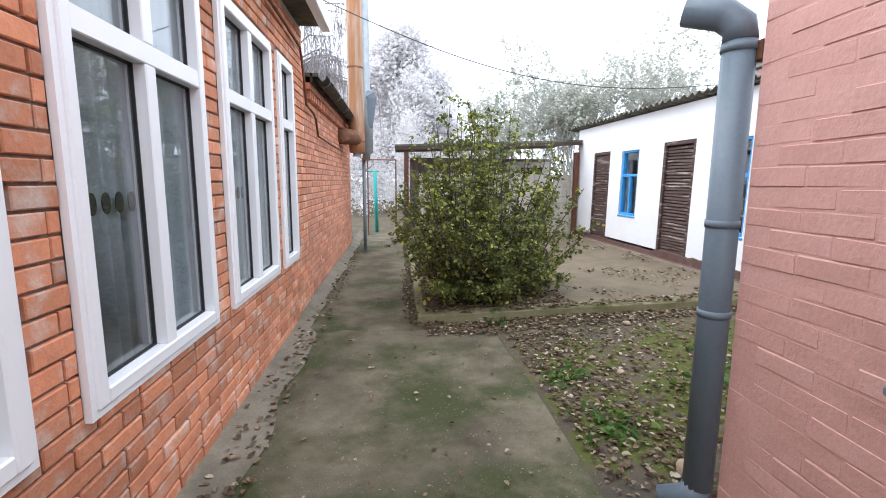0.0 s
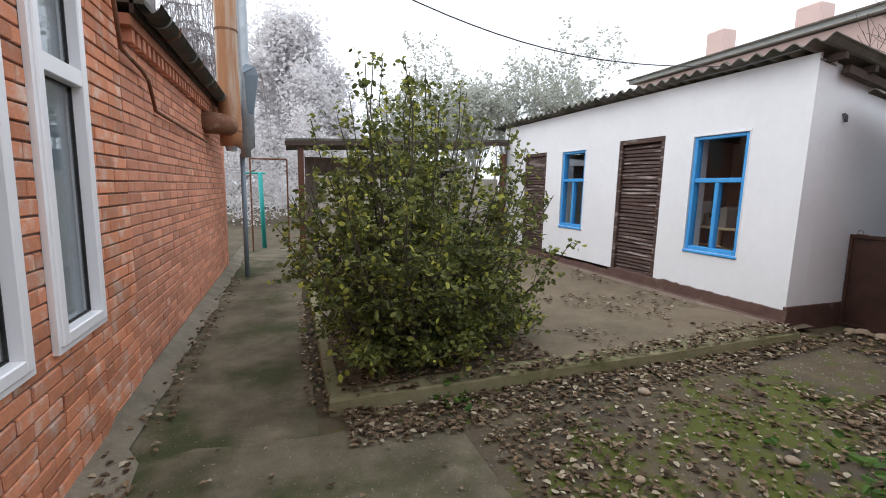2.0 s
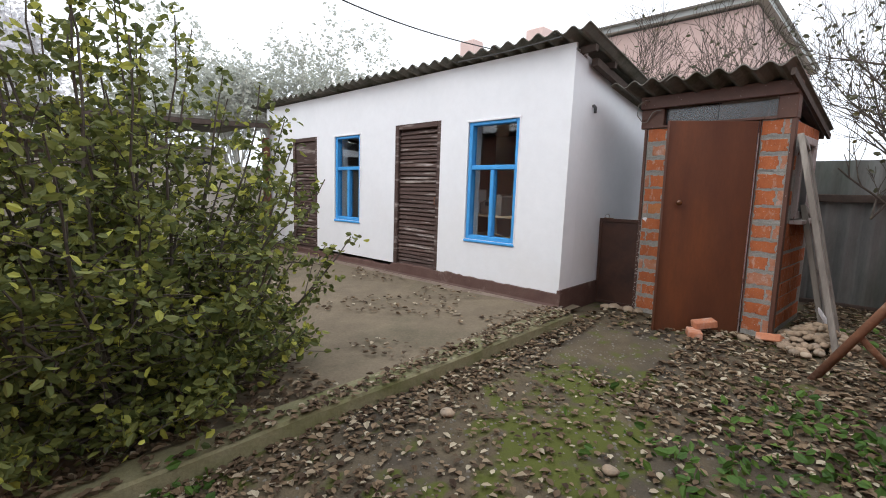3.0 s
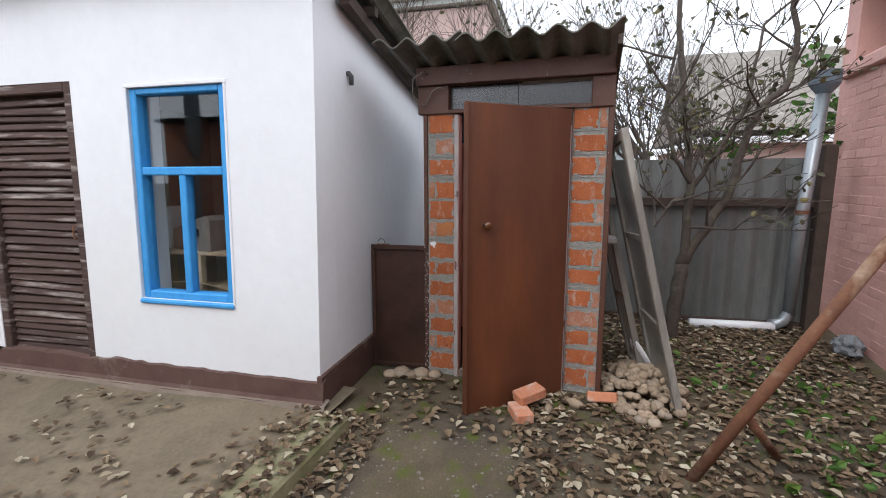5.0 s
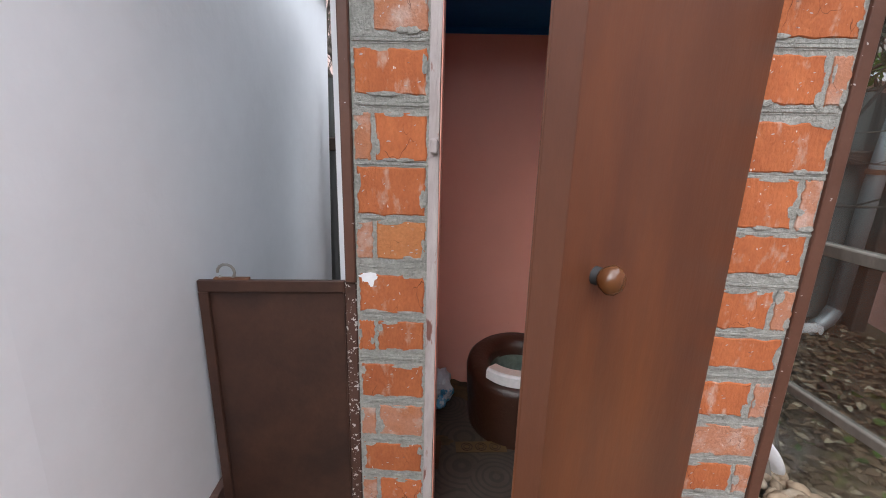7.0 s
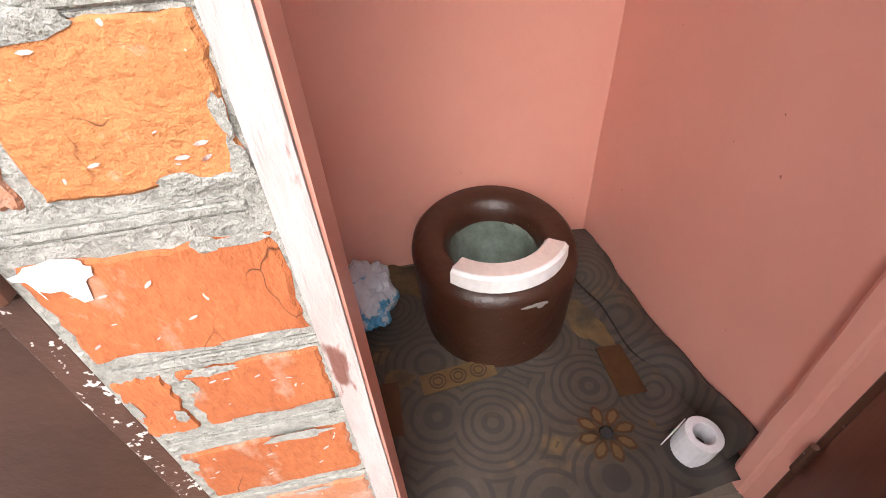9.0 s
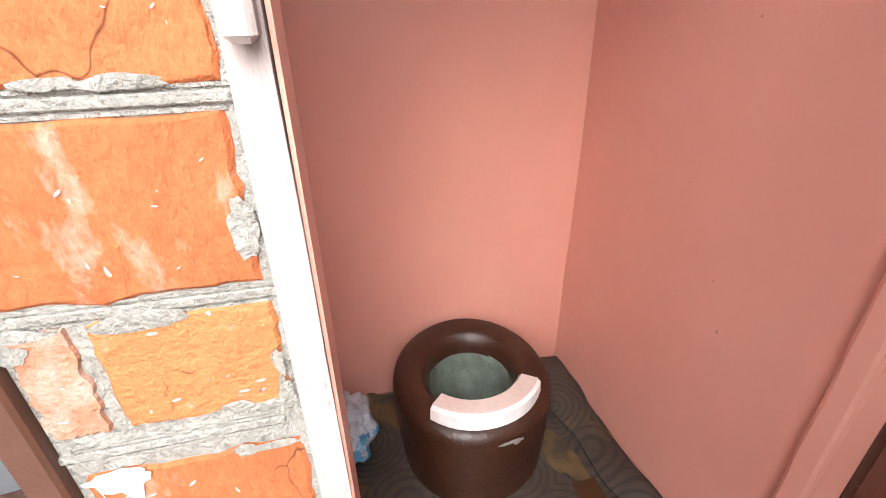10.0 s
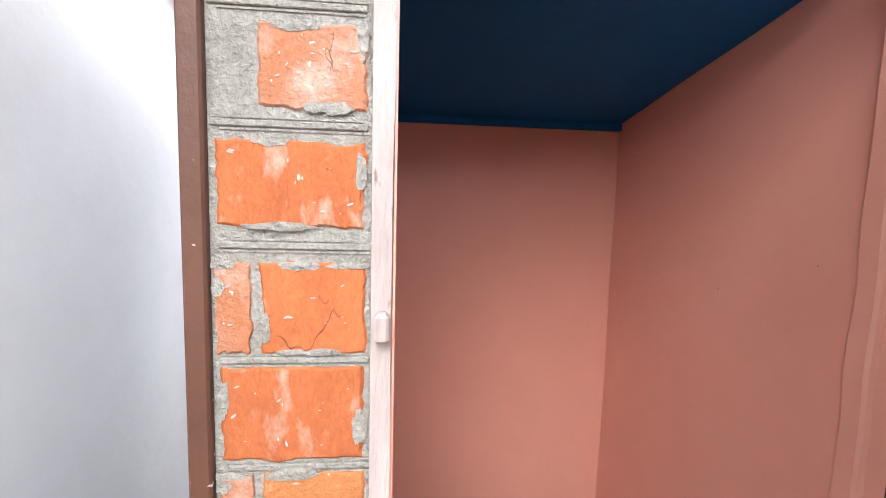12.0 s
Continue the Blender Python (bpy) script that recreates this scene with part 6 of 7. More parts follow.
def misty_tree(name, x, y, h, r, seed, mt, label, count, feather=False):
    """A far tree: limbs, and clumps of leaves with gaps between; fog is in its colours."""
    gen = random.Random(seed)
    bm, dummy = bmesh.new(), []
    grow(bm, dummy, Vector((x, y, 0)), Vector((0, 0, 1)), h * 0.42, h * 0.018, 4, gen, 0.0)
    clumps = []
    for k in range(110):
        z = gen.uniform(0.06, 1.0)
        w = r * 1.15 * (1.05 - z) ** 0.72 * math.sqrt(gen.random())
        a = gen.uniform(0, 6.283)
        clumps.append((Vector((x + w * math.cos(a), y + w * math.sin(a), z * h)), gen.uniform(0.10, 0.20) * r * 1.3))
    items = []
    for k in range(count):
        c, s = gen.choice(clumps)
        up = gen.random()
        j = int(gen.random() * 9)
        lean = Vector((math.sin(j * 2.4 + c.x * 9), math.cos(j * 1.7 + c.y * 9), 1.7)).normalized()
        p = c + lean * s * (2.2 * up - 0.7) * (1.0 if feather else 0.5) + Vector((gen.gauss(0, 1), gen.gauss(0, 1), gen.gauss(0, 1))) * s * (0.14 if feather else 0.5)
        items.append((p, gen.uniform(0.16, 0.32) * h / 10))
    t = thing(name, (x, y, 0), label, "tree", "trees in the mist")
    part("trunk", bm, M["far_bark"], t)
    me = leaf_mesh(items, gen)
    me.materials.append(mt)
    ob = new("crown", me)
    ob.parent = t
    ob.matrix_parent_inverse = Matrix.Translation((-x, -y, 0))


misty_tree("misty_tree", 0.3, 34, 11.2, 5.4, 2, M["fog_leaf"], "leafy tree, coloured pale for fog", 42000)
misty_tree("misty_tree", -5.5, 38, 9.5, 4.2, 3, M["fog_leaf"], "broad tree behind the yard, coloured pale for fog", 24000)
misty_tree("misty_tree", -2.4, 22, 5.0, 2.6, 13, M["fog_leaf"], "hedge-like tree at the end of the path, coloured pale for fog", 9000)
misty_tree("misty_tree", 0.9, 24, 4.6, 2.4, 14, M["fog_leaf"], "shrubby tree behind the lean-to, coloured pale for fog", 8000)
misty_tree("misty_tree", 2.6, 44, 8.0, 4.0, 9, M["fog_leaf"], "low tree coloured pale for fog", 3200)


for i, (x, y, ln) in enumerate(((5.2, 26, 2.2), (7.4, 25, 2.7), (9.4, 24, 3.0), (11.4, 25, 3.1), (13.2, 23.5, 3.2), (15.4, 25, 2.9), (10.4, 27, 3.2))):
    tree("misty_green_tree", (x, y, 0.0), (0, 0, 1), ln, 0.10, 5, 60 + i, "feathery thin-leaved tree behind the shed, coloured pale for fog", M["twig_fog"], M["fog_green"], 0.85, -0.10, 0.17, 3)

# ---- bush ----
gen = random.Random(31)
items = []
BC = Vector((1.02, 5.66, 0.05))
b = thing("lilac_bush", BC, "dense green bush with thinning leaves and upright twigs by the kerb", "bush")
for k in range(112):
    bm = bmesh.new()
    a = gen.uniform(0, 6.283)
    spread = gen.random() ** 0.7
    base = BC + Vector((0.2 * math.cos(a) * gen.random(), 0.2 * math.sin(a) * gen.random(), 0))
    top = Vector((math.cos(a) * spread * 1.27, math.sin(a) * spread * 1.05, 0))
    h = (2.36 - 1.15 * spread ** 1.6) * gen.uniform(0.62, 1.04)
    if k % 9 == 0:
        top, h = top * 0.4, gen.uniform(2.15, 2.55)
    if k % 4 == 3:
        top = top.normalized() * gen.uniform(0.6, 1.15) if top.length > 0 else top
        h = gen.uniform(0.3, 1.0)
    pts = []
    for i in range(9):
        q = i / 8
        pts.append(base + top * (q ** 0.75) + Vector((0, 0, h * q ** 1.15)) + Vector((gen.uniform(-1, 1), gen.uniform(-1, 1), 0)) * 0.035 * q)
    tube(bm, pts, [0.014 - 0.0013 * i for i in range(9)], 5, cap=False)
    for i in range(2, 9):
        for j in range(5 if i < 7 else 4):
            p = pts[i - 1].lerp(pts[i], gen.random())
            side = Vector((gen.uniform(-1, 1), gen.uniform(-1, 1), gen.uniform(-0.2, 0.7))).normalized()
            tw = gen.uniform(0.08, 0.34 if i < 7 else 0.12)
            if i < 7:
                tube(bm, [p, p + side * tw * 0.6, p + side * tw + Vector((0, 0, -0.02))], [0.004, 0.003, 0.002], 3, cap=False)
            for q in range(8 if i > 3 else 6):
                items.append((p + side * tw * gen.uniform(0.3, 1.1) + Vector((gen.uniform(-1, 1), gen.uniform(-1, 1), gen.uniform(-1, 1))) * 0.035, gen.uniform(0.030, 0.066)))
    part("stem", bm, M["bark"], b)
me = leaf_mesh(items, gen)
me.materials.append(M["bush"])
ob = new("foliage", me)
ob.parent = b
ob.matrix_parent_inverse = Matrix.Translation(-BC)

# ---- canopy, gate and far end of the yard ----
c = thing("lean_to", (2, 10.6, 0), "dark open lean-to roof on brown posts behind the bush", "lean-to")
part("roof_sheet", box_bm(0.06, 10.3, 2.21, 4.25, 12.6, 2.25, m=pose(0, 0, 0.02, 0, -2.2, 0)), M["asbestos"], c)
part("roof_edge", box_bm(0.05, 10.26, 2.13, 4.22, 10.30, 2.20, m=pose(0, 0, 0.02, 0, -2.2, 0)), M["dark_wood"], c)
for x in (0.22, 4.08):
    part("post", box_bm(x - 0.05, 10.36, 0.0, x + 0.05, 10.46, 2.16, 0.008), M["brown"], c)
structure("wall_lean_to", box_bm(0.35, 12.5, 0, 4.2, 12.6, 2.1), M["grey_wood"], "back wall of the lean-to")
w = thing("white_cabinet", (3.6, 12.2, 0.1), "pale cabinet with a dark window under the lean-to", "cabinet")
part("body", box_bm(2.9, 11.9, 0.1, 3.95, 12.45, 2.0, 0.01), M["white_box"], w)
part("door", box_bm(3.2, 11.87, 1.35, 3.75, 11.895, 1.85, 0.006), M["seal"], w)
f = thing("sheet_fence", (2.2, 10.42, 0), "cream ribbed sheet metal fence under the lean-to", "fence")
for k in range(8):
    x = 0.5 + 0.44 * k
    part("sheet", corrugated(bmesh.new(), x, x + 0.43, 0.2, 0.008, lambda u: (Vector((u, 10.50, 0.18)), Vector((u, 10.50, 1.66)), Vector((0, -1, 0))), 0.004, 8), M["cream"], f)
part("rail", box_bm(0.5, 10.47, 1.0, 4.05, 10.485, 1.04), M["cream"], f)
p = thing("teal_pole", (-0.55, 13.6, 0), "turquoise painted steel gate post standing in the fog", "post")
part("pole", tube_bm([(-0.58, 13.6, 0), (-0.62, 13.6, 1.75)], 0.05, 10), M["teal"], p, smooth=True)
part("arm", tube_bm([(-0.95, 13.6, 1.75), (-0.5, 13.6, 1.75)], 0.02, 8), M["teal"], p)
g = thing("grape_frame", (-0.2, 12.9, 0), "thin rusty pipe frame across the path", "frame")
part("upright", tube_bm([(-0.02, 12.9, 0), (-0.02, 12.9, 2.05)], 0.018, 8), M["rust"], g)
part("upright", tube_bm([(-0.78, 12.9, 0), (-0.78, 12.9, 2.05)], 0.018, 8), M["rust"], g)
part("crossbar", tube_bm([(-0.78, 12.9, 2.05), (-0.02, 12.9, 2.05)], 0.018, 8), M["rust"], g)

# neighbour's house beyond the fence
# its wall and roof materials carry the fog's paleness in their colour
h = thing("neighbour_house", (18, 9, 0), "large red house with grey roof and chimneys, coloured pale for fog", "house")
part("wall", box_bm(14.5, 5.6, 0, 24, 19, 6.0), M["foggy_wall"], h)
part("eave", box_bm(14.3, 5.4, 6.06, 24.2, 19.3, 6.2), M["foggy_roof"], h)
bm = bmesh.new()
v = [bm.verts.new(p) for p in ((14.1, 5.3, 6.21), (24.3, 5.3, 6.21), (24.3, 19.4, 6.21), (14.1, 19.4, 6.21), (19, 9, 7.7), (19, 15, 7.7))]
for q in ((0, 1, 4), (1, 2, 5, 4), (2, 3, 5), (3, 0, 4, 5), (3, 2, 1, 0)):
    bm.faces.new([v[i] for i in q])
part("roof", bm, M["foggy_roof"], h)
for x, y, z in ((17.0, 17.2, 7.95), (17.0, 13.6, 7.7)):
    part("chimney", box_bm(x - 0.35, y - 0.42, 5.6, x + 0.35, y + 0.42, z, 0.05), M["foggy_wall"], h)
h = thing("neighbour_barn", (11, 1.5, 0), "neighbour's brick outbuilding with grey gable beyond the fence", "house")
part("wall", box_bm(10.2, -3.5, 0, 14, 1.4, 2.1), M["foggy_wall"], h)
part("eave", box_bm(10.0, -3.6, 2.1, 14, 1.5, 2.2), M["upvc"], h)
bm = bmesh.new()
v = [bm.verts.new(p) for p in ((10.0, -3.7, 2.29), (14.2, -3.7, 2.29), (14.2, 1.5, 2.29), (10.0, 1.5, 2.29), (12.1, -3.7, 3.9), (12.1, 1.5, 3.9))]
for q in ((0, 1, 4), (1, 2, 5, 4), (3, 5, 2), (3, 0, 4, 5), (3, 2, 1, 0)):
    bm.faces.new([v[i] for i in q])
part("roof", bm, M["grey_wood"], h)

# ---- fallen leaves, pebbles, weeds ----
gen = random.Random(77)


def surface(x, y):
    ky = 4.93 - 0.09 * (x - 0.23)
    if 0.25 < x < 4.25 and y > ky + 0.22:
        return kerb_top(x) - 0.022
    if 0.23 < x < 4.14 and ky <= y <= ky + 0.22:
        return kerb_top(x) + 0.004
    if x < 1.06 and (y < 4.62 or x < 0.14):
        return 0.004
    return ground_z(x, y)


def litter(n, box4, size):
    out = []
    for _ in range(n):
        x, y = gen.uniform(box4[0], box4[1]), gen.uniform(box4[2], box4[3])
        out.append((x, y, gen.uniform(*size)))
    return out


spots = litter(2500, (0.30, 4.3, 4.40, 4.92), (0.022, 0.06)) + litter(8000, (3.0, 6.9, 1.4, 3.7), (0.025, 0.065)) + litter(1900, (1.1, 3.4, 2.2, 4.4), (0.022, 0.055)) \
    + litter(420, (-0.98, -0.72, 1.5, 10), (0.03, 0.06)) + litter(160, (-0.9, 1.0, 0.8, 4.6), (0.02, 0.045)) + litter(2000, (0.32, 2.0, 4.98, 6.8), (0.03, 0.06)) \
    + litter(1100, (2.4, 4.1, 4.9, 8.5), (0.028, 0.06)) + litter(260, (0.08, 0.26, 4.9, 8), (0.03, 0.06)) + litter(800, (1.06, 1.7, 1.9, 4.3), (0.022, 0.05)) + litter(260, (4.2, 5.0, 3.5, 4.6), (0.03, 0.07))
co, faces = [], []
for x, y, s in spots:
    if x > 4.86 and y > 3.2 and y < 4.8:
        continue
    ky = 4.93 - 0.09 * (x - 0.23)
    if x > 2.4 and y > 4.95 and noise.noise(Vector((x * 1.1, y * 1.1, 8))) < 0.08:
        continue
    z = surface(x, y) + gen.uniform(0.002, 0.02)
    a, t1, t2 = gen.uniform(0, 6.283), gen.uniform(-0.35, 0.35), gen.uniform(-0.35, 0.35)
    curl = gen.uniform(0.05, 0.35) * s
    o = len(co)
    for u, v, w in ((-0.5, 0, 0.3), (-0.12, 0.3, 1), (0.25, 0.25, 0.8), (0.5, 0, 0.1), (0.25, -0.25, 0.8), (-0.12, -0.3, 1), (0.05, 0, 0)):
        px, py = s * (u * math.cos(a) - v * math.sin(a)), s * (u * math.sin(a) + v * math.cos(a))
        co.append((x + px, y + py, z + curl * w + abs(t1) * 0.25 * s + t1 * px * 0.5 + t2 * py * 0.5))
    faces += [(o, o + 6, o + 1), (o + 1, o + 6, o + 2), (o + 2, o + 6, o + 3), (o + 3, o + 6, o + 4), (o + 4, o + 6, o + 5), (o + 5, o + 6, o)]
me = bpy.data.meshes.new("fallen_leaves")
me.from_pydata(co, [], faces)
me.materials.append(M["litter"])
tagged(new("fallen_leaves", me), "curled brown and grey dead leaves scattered over the earth", "leaves", "", "stuff")

co, faces = [], []
for k in range(4200):
    x, y = gen.uniform(1.0, 4.3), gen.uniform(2.0, 4.75)
    if k % 6 == 0:
        x, y = gen.uniform(-0.95, 1.0), gen.uniform(0.8, 4.6)
    z = surface(x, y)
    s = gen.uniform(0.003, 0.012) * (0.6 if k % 6 == 0 else 1)
    o = len(co)
    for u, v, w in ((1, 0, 0), (0, 1, 0), (-1, 0, 0), (0, -1, 0), (0.1, 0.1, 0.7)):
        co.append((x + u * s * gen.uniform(0.7, 1.3), y + v * s * gen.uniform(0.7, 1.3), z + w * s))
    faces += [(o, o + 1, o + 4), (o + 1, o + 2, o + 4), (o + 2, o + 3, o + 4), (o + 3, o, o + 4)]
me = bpy.data.meshes.new("pebbles")
me.from_pydata(co, [], faces)
me.materials.append(M["pebble"])
tagged(new("pebbles", me), "small pale pebbles trodden into the earth", "gravel", "", "stuff")

items = []
for cx, cy, r, n in ((2.75, 3.05, 0.45, 260), (3.4, 2.75, 0.5, 300), (2.2, 2.75, 0.4, 240), (1.32, 2.6, 0.22, 160), (1.25, 3.3, 0.15, 90), (3.0, 2.4, 0.5, 260), (4.3, 2.2, 0.5, 160), (5.2, 2.2, 0.6, 160), (1.05, 4.75, 0.15, 60)):
    for _ in range(int(n * 0.6)):
        x, y = gen.gauss(cx, r * 0.5), gen.gauss(cy, r * 0.5)
        items.append((Vector((x, y, surface(x, y) + gen.uniform(0.005, 0.07))), gen.uniform(0.03, 0.075)))
me = leaf_mesh(items, gen)
me.materials.append(M["weed"])
tagged(new("weeds", me), "low green weeds and nettles among the dead leaves", "weeds", "", "stuff")
tree("young_laurel", (6.3, 3.02, 0.22), (0, 0, 1), 0.42, 0.014, 2, 3, "young green-leaved sapling at the foot of the fence", M["bark"], M["green_leaf"], 1.0, 0.3, 0.14)

# ---- bricks, last ----
def brick_mesh(name, ln, ht, dp, mt, seed, bev=0.005):
    g = random.Random(seed)
    bm = box_bm(-dp, 0, 0, 0, ln, ht, bev)
    for v in bm.verts:
        v.co += Vector((g.uniform(-1, 1) * 0.0018, g.uniform(-1, 1) * 0.002, g.uniform(-1, 1) * 0.002))
    me = bpy.data.meshes.new(name)
    bm.to_mesh(me)
    bm.free()
    me.materials.append(mt)
    return me


def lay_courses(owner, y0, y1, z0, z1, near, mt, holes_):
    """Bricks of one wall: those in the near stretch singly, the rest in one mesh."""
    full = [brick_mesh("brick", 0.25, 0.067, 0.03, mt, s) for s in range(5)]
    half = [brick_mesh("brick", 0.12, 0.067, 0.03, mt, 10 + s) for s in range(4)]
    g = random.Random(5)
    count = 0
    verts, faces = [], []
    z, row = z0, 0
    while z + 0.067 < z1:
        y = y0 - (0.1305 if row % 2 else 0)
        while y < y1:
            short = (row % 3 == 1 and int(y * 7) % 2 == 0)
            ln = 0.12 if short else 0.25
            a, b = y, y + ln
            for h in holes_:
                if h[2] - 0.04 < z + 0.03 < h[3] + 0.04:
                    p, q = h[0] - 0.035, h[1] + 0.035
                    if a < p < b:
                        b = p
                    elif a < q < b:
                        a = q
                    elif p <= a and b <= q:
                        b = a
            a, b = max(a, y0), min(b, y1)
            if b - a > 0.03:
                dx = WX + g.uniform(-0.003, 0.003)
                whole = b - a > ln - 0.002
                if whole and near[0] < a < near[1] and count < 300:
                    ob = bpy.data.objects.new("brick", g.choice(half if short else full))
                    scene.collection.objects.link(ob)
                    ob.parent = owner
                    ob.location = (dx, a, z)
                    ob.rotation_euler = (g.uniform(-0.006, 0.006), 0, 0)
                    count += 1
                else:
                    o = len(verts)
                    e = 0.004
                    verts += [(dx - 0.03, a, z), (dx - 0.03, b, z), (dx - 0.03, b, z + 0.067), (dx - 0.03, a, z + 0.067), (dx - e, a, z), (dx - e, b, z), (dx - e, b, z + 0.067), (dx - e, a, z + 0.067),
                              (dx, a + e, z + e), (dx, b - e, z + e), (dx, b - e, z + 0.067 - e), (dx, a + e, z + 0.067 - e)]
                    for i in range(4):
                        k = (i + 1) % 4
                        faces += [(o + i, o + k, o + 4 + k, o + 4 + i), (o + 4 + i, o + 4 + k, o + 8 + k, o + 8 + i)]
                    faces.append((o + 8, o + 9, o + 10, o + 11))
            y += ln + 0.011
        z += 0.078
        row += 1
    me = bpy.data.meshes.new("brickwork")
    me.from_pydata(verts, [], faces)
    me.materials.append(mt)
    ob = new("brickwork", me)
    ob.parent = owner
    tagged(ob, "", "", "", "stuff")


lay_courses(bpy.data.objects["wall_brick_house"], -3.5, 5.62, 0.02, 3.14, (1.3, 4.4), M["brick"], holes)
lay_courses(bpy.data.objects["wall_brick_house_far"], 5.63, 10.6, 0.10, 2.44, (5.63, 7.6), M["far_brick"], [])


def pink_bricks(owner, m, length, h, near):
    g = random.Random(3)
    mesh = [brick_mesh("brick", 0.25, 0.072, 0.02, M["pink"], 30 + s, 0.004) for s in range(5)]
    count, z, row = 0, 0.0, 0
    verts, faces = [], []
    while z < h:
        u = length % 0.257 - 0.257 * 2 - 0.125 * (row % 2) + 0.005
        while u < length - 0.246:
            if u > 0:
                if near[0] < u < near[1] and count < 300:
                    ob = bpy.data.objects.new("brick", g.choice(mesh))
                    scene.collection.objects.link(ob)
                    ob.parent = owner
                    ob.matrix_basis = m @ pose(u + 0.25, -0.0045 + g.uniform(-0.0012, 0.0018), z, 0, 0, 90) @ pose(0, 0, 0, g.uniform(-1.0, 1.0), 0, 0)
                    count += 1
                else:
                    o = len(verts)
                    for a, b, c in ((0, -0.01, 0), (0.25, -0.01, 0), (0.25, -0.01, 0.066), (0, -0.01, 0.066), (0.006, 0.002, 0.006), (0.244, 0.002, 0.006), (0.244, 0.002, 0.06), (0.006, 0.002, 0.06)):
                        verts.append(m @ Vector((u + a, b, z + c)))
                    for i in range(4):
                        k = (i + 1) % 4
                        faces.append((o + i, o + k, o + 4 + k, o + 4 + i))
                    faces.append((o + 4, o + 5, o + 6, o + 7))
            u += 0.257
        z += 0.075
        row += 1
    me = bpy.data.meshes.new("brickwork")
    me.from_pydata(verts, [], faces)
    me.materials.append(M["pink"])
    ob = new("brickwork", me)
    ob.parent = owner
    tagged(ob, "", "", "", "stuff")


pink_bricks(w_w, m_w, len_w, 3.15, (4.0, 5.8))
pink_bricks(w_n, m_n, len_n, 2.4, (3.6, 5.7))


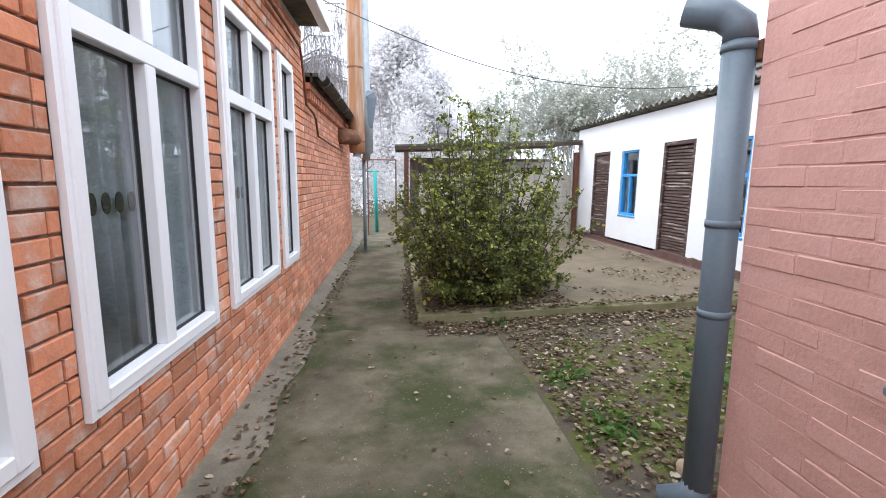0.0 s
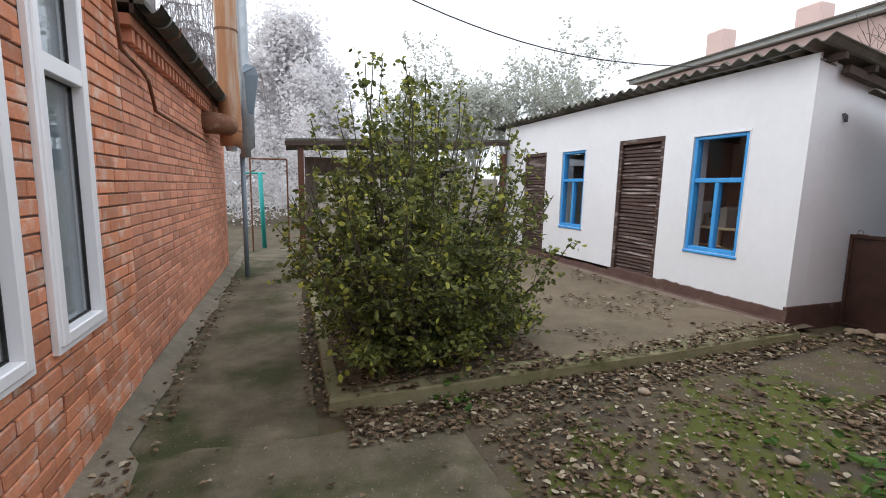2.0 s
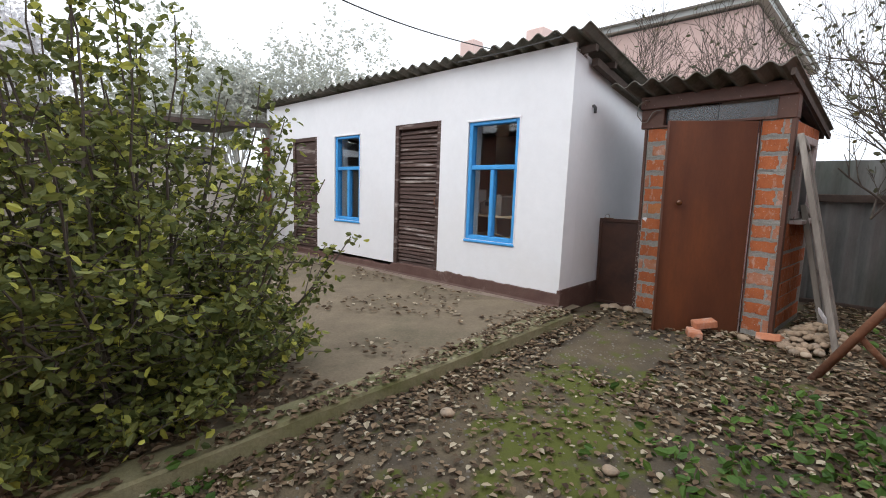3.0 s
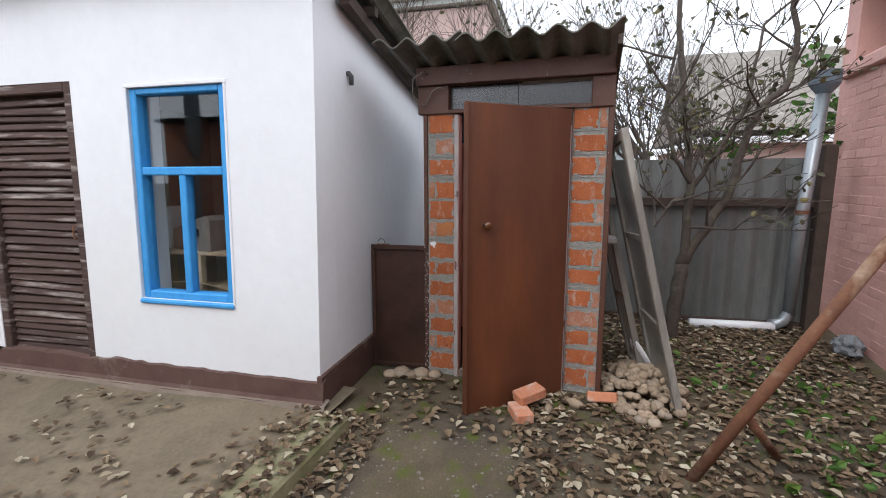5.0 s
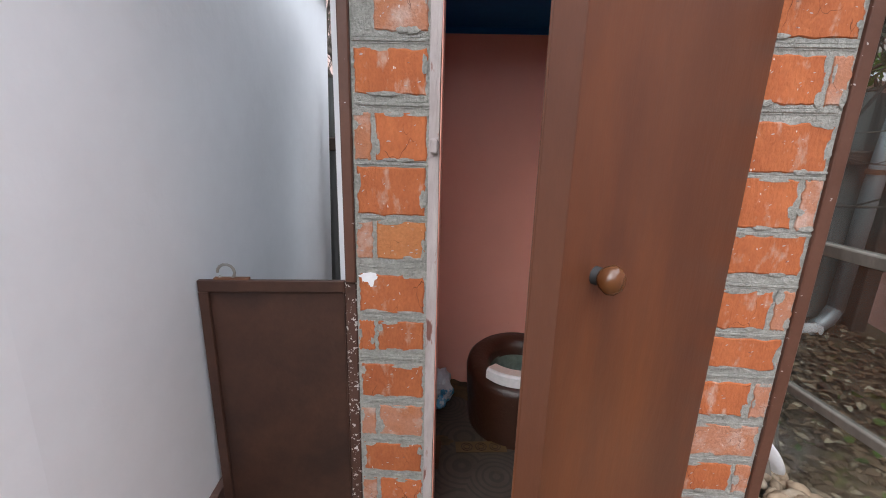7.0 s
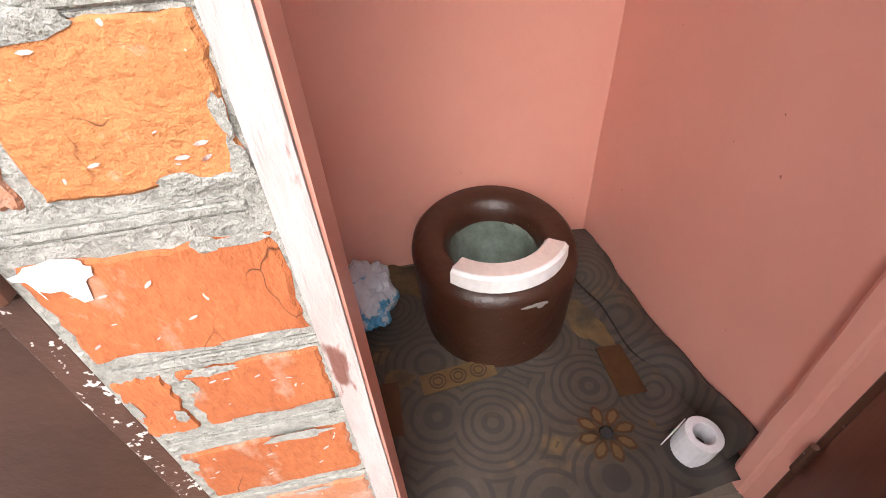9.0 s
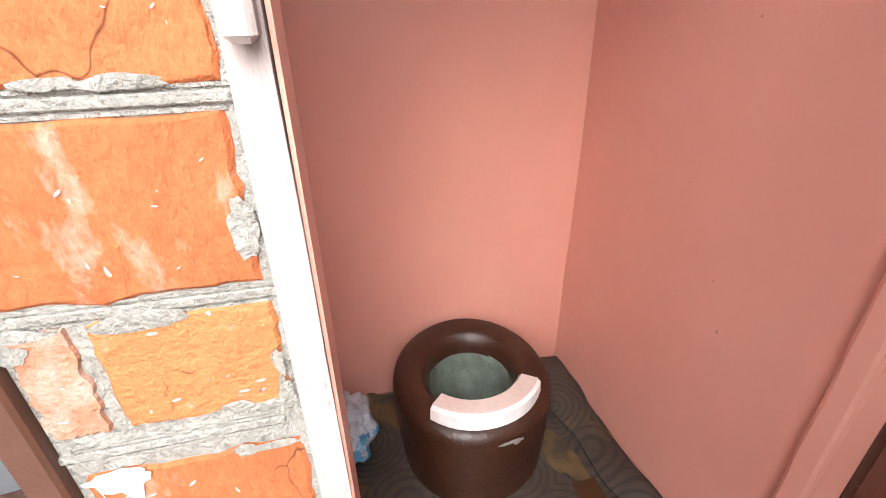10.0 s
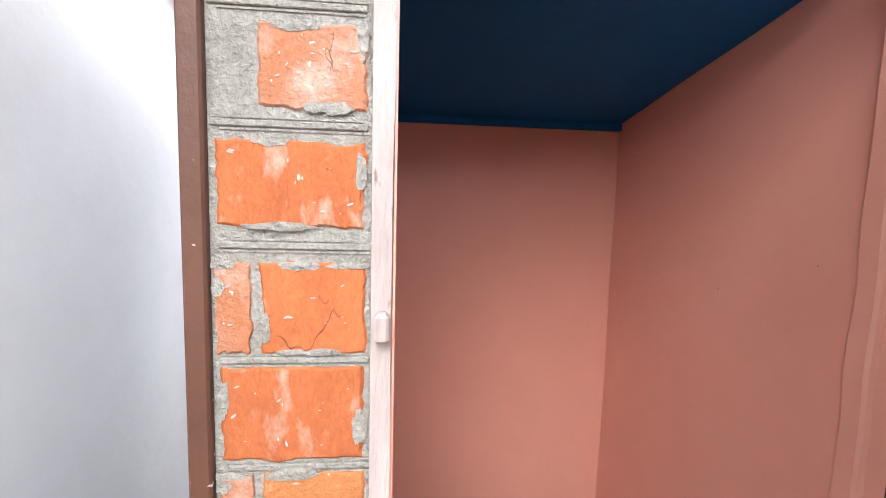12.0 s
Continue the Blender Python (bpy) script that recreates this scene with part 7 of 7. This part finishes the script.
def pier_bricks(owner, y_left, y_right, flip):
    """Bricks on edge in the piers: whole ones and broken ones with a closer."""
    g = random.Random(12 + flip)
    for i, (t, lo) in enumerate(zip(TOPS, LOWS)):
        w = y_left - y_right
        if i % 2 == flip:
            runs = [(0.008, w - 0.008)]
        else:
            runs = [(0.056, w - 0.006)] + ([] if i == 1 and not flip else [(0.004, 0.044)])
            if flip:
                runs = [(w - b, w - a) for a, b in runs]
        for a, b in runs:
            bm = bmesh.new()
            n = 15
            y0, y1 = y_left - a, y_left - b
            jag = lambda s: 0.0055 * noise.noise(Vector((s * 0.43 + i * 3.3, a * 50, flip))) + 0.0018 * noise.noise(Vector((s * 17.3 + i * 3.3, a * 50, flip)))
            ring = []
            for k in range(n):
                ring.append((y0 + (y1 - y0) * k / n, lo + jag(k)))
            for k in range(n):
                ring.append((y1 + jag(k + 9), lo + (t - lo) * k / n))
            for k in range(n):
                ring.append((y1 + (y0 - y1) * k / n, t + jag(k + 19)))
            for k in range(n):
                ring.append((y0 + jag(k + 29), t + (lo - t) * k / n))
            face = [bm.verts.new((0.0 + 0.001 * g.random(), y, z)) for y, z in ring]
            cy, cz = (y0 + y1) / 2, (lo + t) / 2
            mid = [bm.verts.new((-0.0025, cy + (y - cy) * 0.95, cz + (z - cz) * 0.94)) for y, z in ring]
            bk = [bm.verts.new((0.02, y, z)) for y, z in ring]
            for k in range(len(ring)):
                q = (k + 1) % len(ring)
                bm.faces.new((face[k], face[q], mid[q], mid[k]))
                bm.faces.new((bk[k], bk[q], face[q], face[k]))
            bm.faces.new(mid)
            ob = link("brick", bm, M["out_yellow" if i == 5 and b - a > 0.1 and not flip else "out_pale" if (i == 1 and not flip) or (b - a < 0.06 and i != 7) or i == 9 else "out_brick"], M_OUT)
            ob.parent = owner
            # cement smeared over the brick's edges, and flecks of lime on its face
            bm = bmesh.new()
            for k in range(5 if b - a > 0.1 else 2):
                side = g.randrange(4)
                sy = y1 + 0.004 if side == 0 else y0 - 0.004 if side == 1 else g.uniform(y1 + 0.01, y0 - 0.01)
                sz = t - 0.002 if side == 2 else lo + 0.002 if side == 3 else g.uniform(lo + 0.01, t - 0.01)
                ry, rz = (g.uniform(0.004, 0.010), g.uniform(0.008, 0.024)) if side < 2 else (g.uniform(0.010, 0.034), g.uniform(0.003, 0.008))
                ring2 = []
                for q in range(18):
                    e = 2 * math.pi * q / 18
                    w_ = 1 + 0.5 * noise.noise(Vector((math.cos(e) * 1.6 + k * 5, math.sin(e) * 1.6 + i * 7, flip)))
                    ring2.append(bm.verts.new((-0.0034, max(y_right + 0.001, min(y_left - 0.001, sy + ry * w_ * math.cos(e))), sz + rz * w_ * math.sin(e))))
                c_ = bm.verts.new((-0.0040, sy, sz))
                for q in range(18):
                    bm.faces.new((ring2[q], ring2[(q + 1) % 18], c_))
            ob = link("mortar_smear", bm, M["out_mortar"], M_OUT)
            ob.parent = owner
            bm = bmesh.new()
            for k in range(7 if b - a > 0.1 else 2):
                fy, fz, fl = g.uniform(y1 + 0.012, y0 - 0.012), g.uniform(lo + 0.012, t - 0.012), g.uniform(0.0015, 0.005)
                tilt = g.uniform(-0.9, 0.3)
                bm.faces.new([bm.verts.new((-0.0036, fy + fl * (u * math.cos(tilt) - v * 0.35 * math.sin(tilt)), fz + fl * (u * math.sin(tilt) + v * 0.35 * math.cos(tilt)))) for u, v in ((-1, 0), (-0.5, 0.8), (0.4, 0.9), (1, 0.1), (0.5, -0.7), (-0.4, -0.8))])
            ob = link("lime_flecks", bm, M["pink_wood"], M_OUT)
            ob.parent = owner
        # tooled line in the joint
        if i < len(TOPS) - 1:
            z = (lo + TOPS[i + 1]) / 2
            bm = box_bm(-0.0022, y_right + 0.004, z - 0.0038, 0.006, y_left - 0.004, z + 0.0038, 0.0012)
            for e in (-0.0068, 0.0068):
                box(bm, -0.0006, y_right + 0.012 * g.random(), z + e - 0.0012, 0.006, y_left - 0.03 * g.random(), z + e + 0.0012)
            ob = link("joint_line", bm, M["out_mortar"], M_OUT @ pose(0, 0, 0, g.uniform(-0.6, 0.6), 0, 0))
            ob.parent = owner


pier_bricks(bpy.data.objects["wall_outhouse_pier_1"], 0.0, -0.183, 0)
pier_bricks(bpy.data.objects["wall_outhouse_pier_2"], -0.905, -O_W, 1)
# brick courses of the outhouse side
owner = bpy.data.objects["wall_outhouse_side"]
g = random.Random(8)
mesh = [brick_mesh("brick", 0.24, 0.115, 0.02, M["out_brick"], 50 + s) for s in range(4)]
for i, lo in enumerate(LOWS):
    u = 0.02 - 0.12 * (i % 2)
    while u < O_D - 0.2:
        if u > 0 and not (0.05 < u < 0.87 and 1.10 < lo + 0.05 < 1.88):
            ob = bpy.data.objects.new("brick", g.choice(mesh))
            scene.collection.objects.link(ob)
            ob.parent = owner
            ob.matrix_basis = M_OUT @ pose(u, -O_W, lo, 0, 0, -90)
        u += 0.252
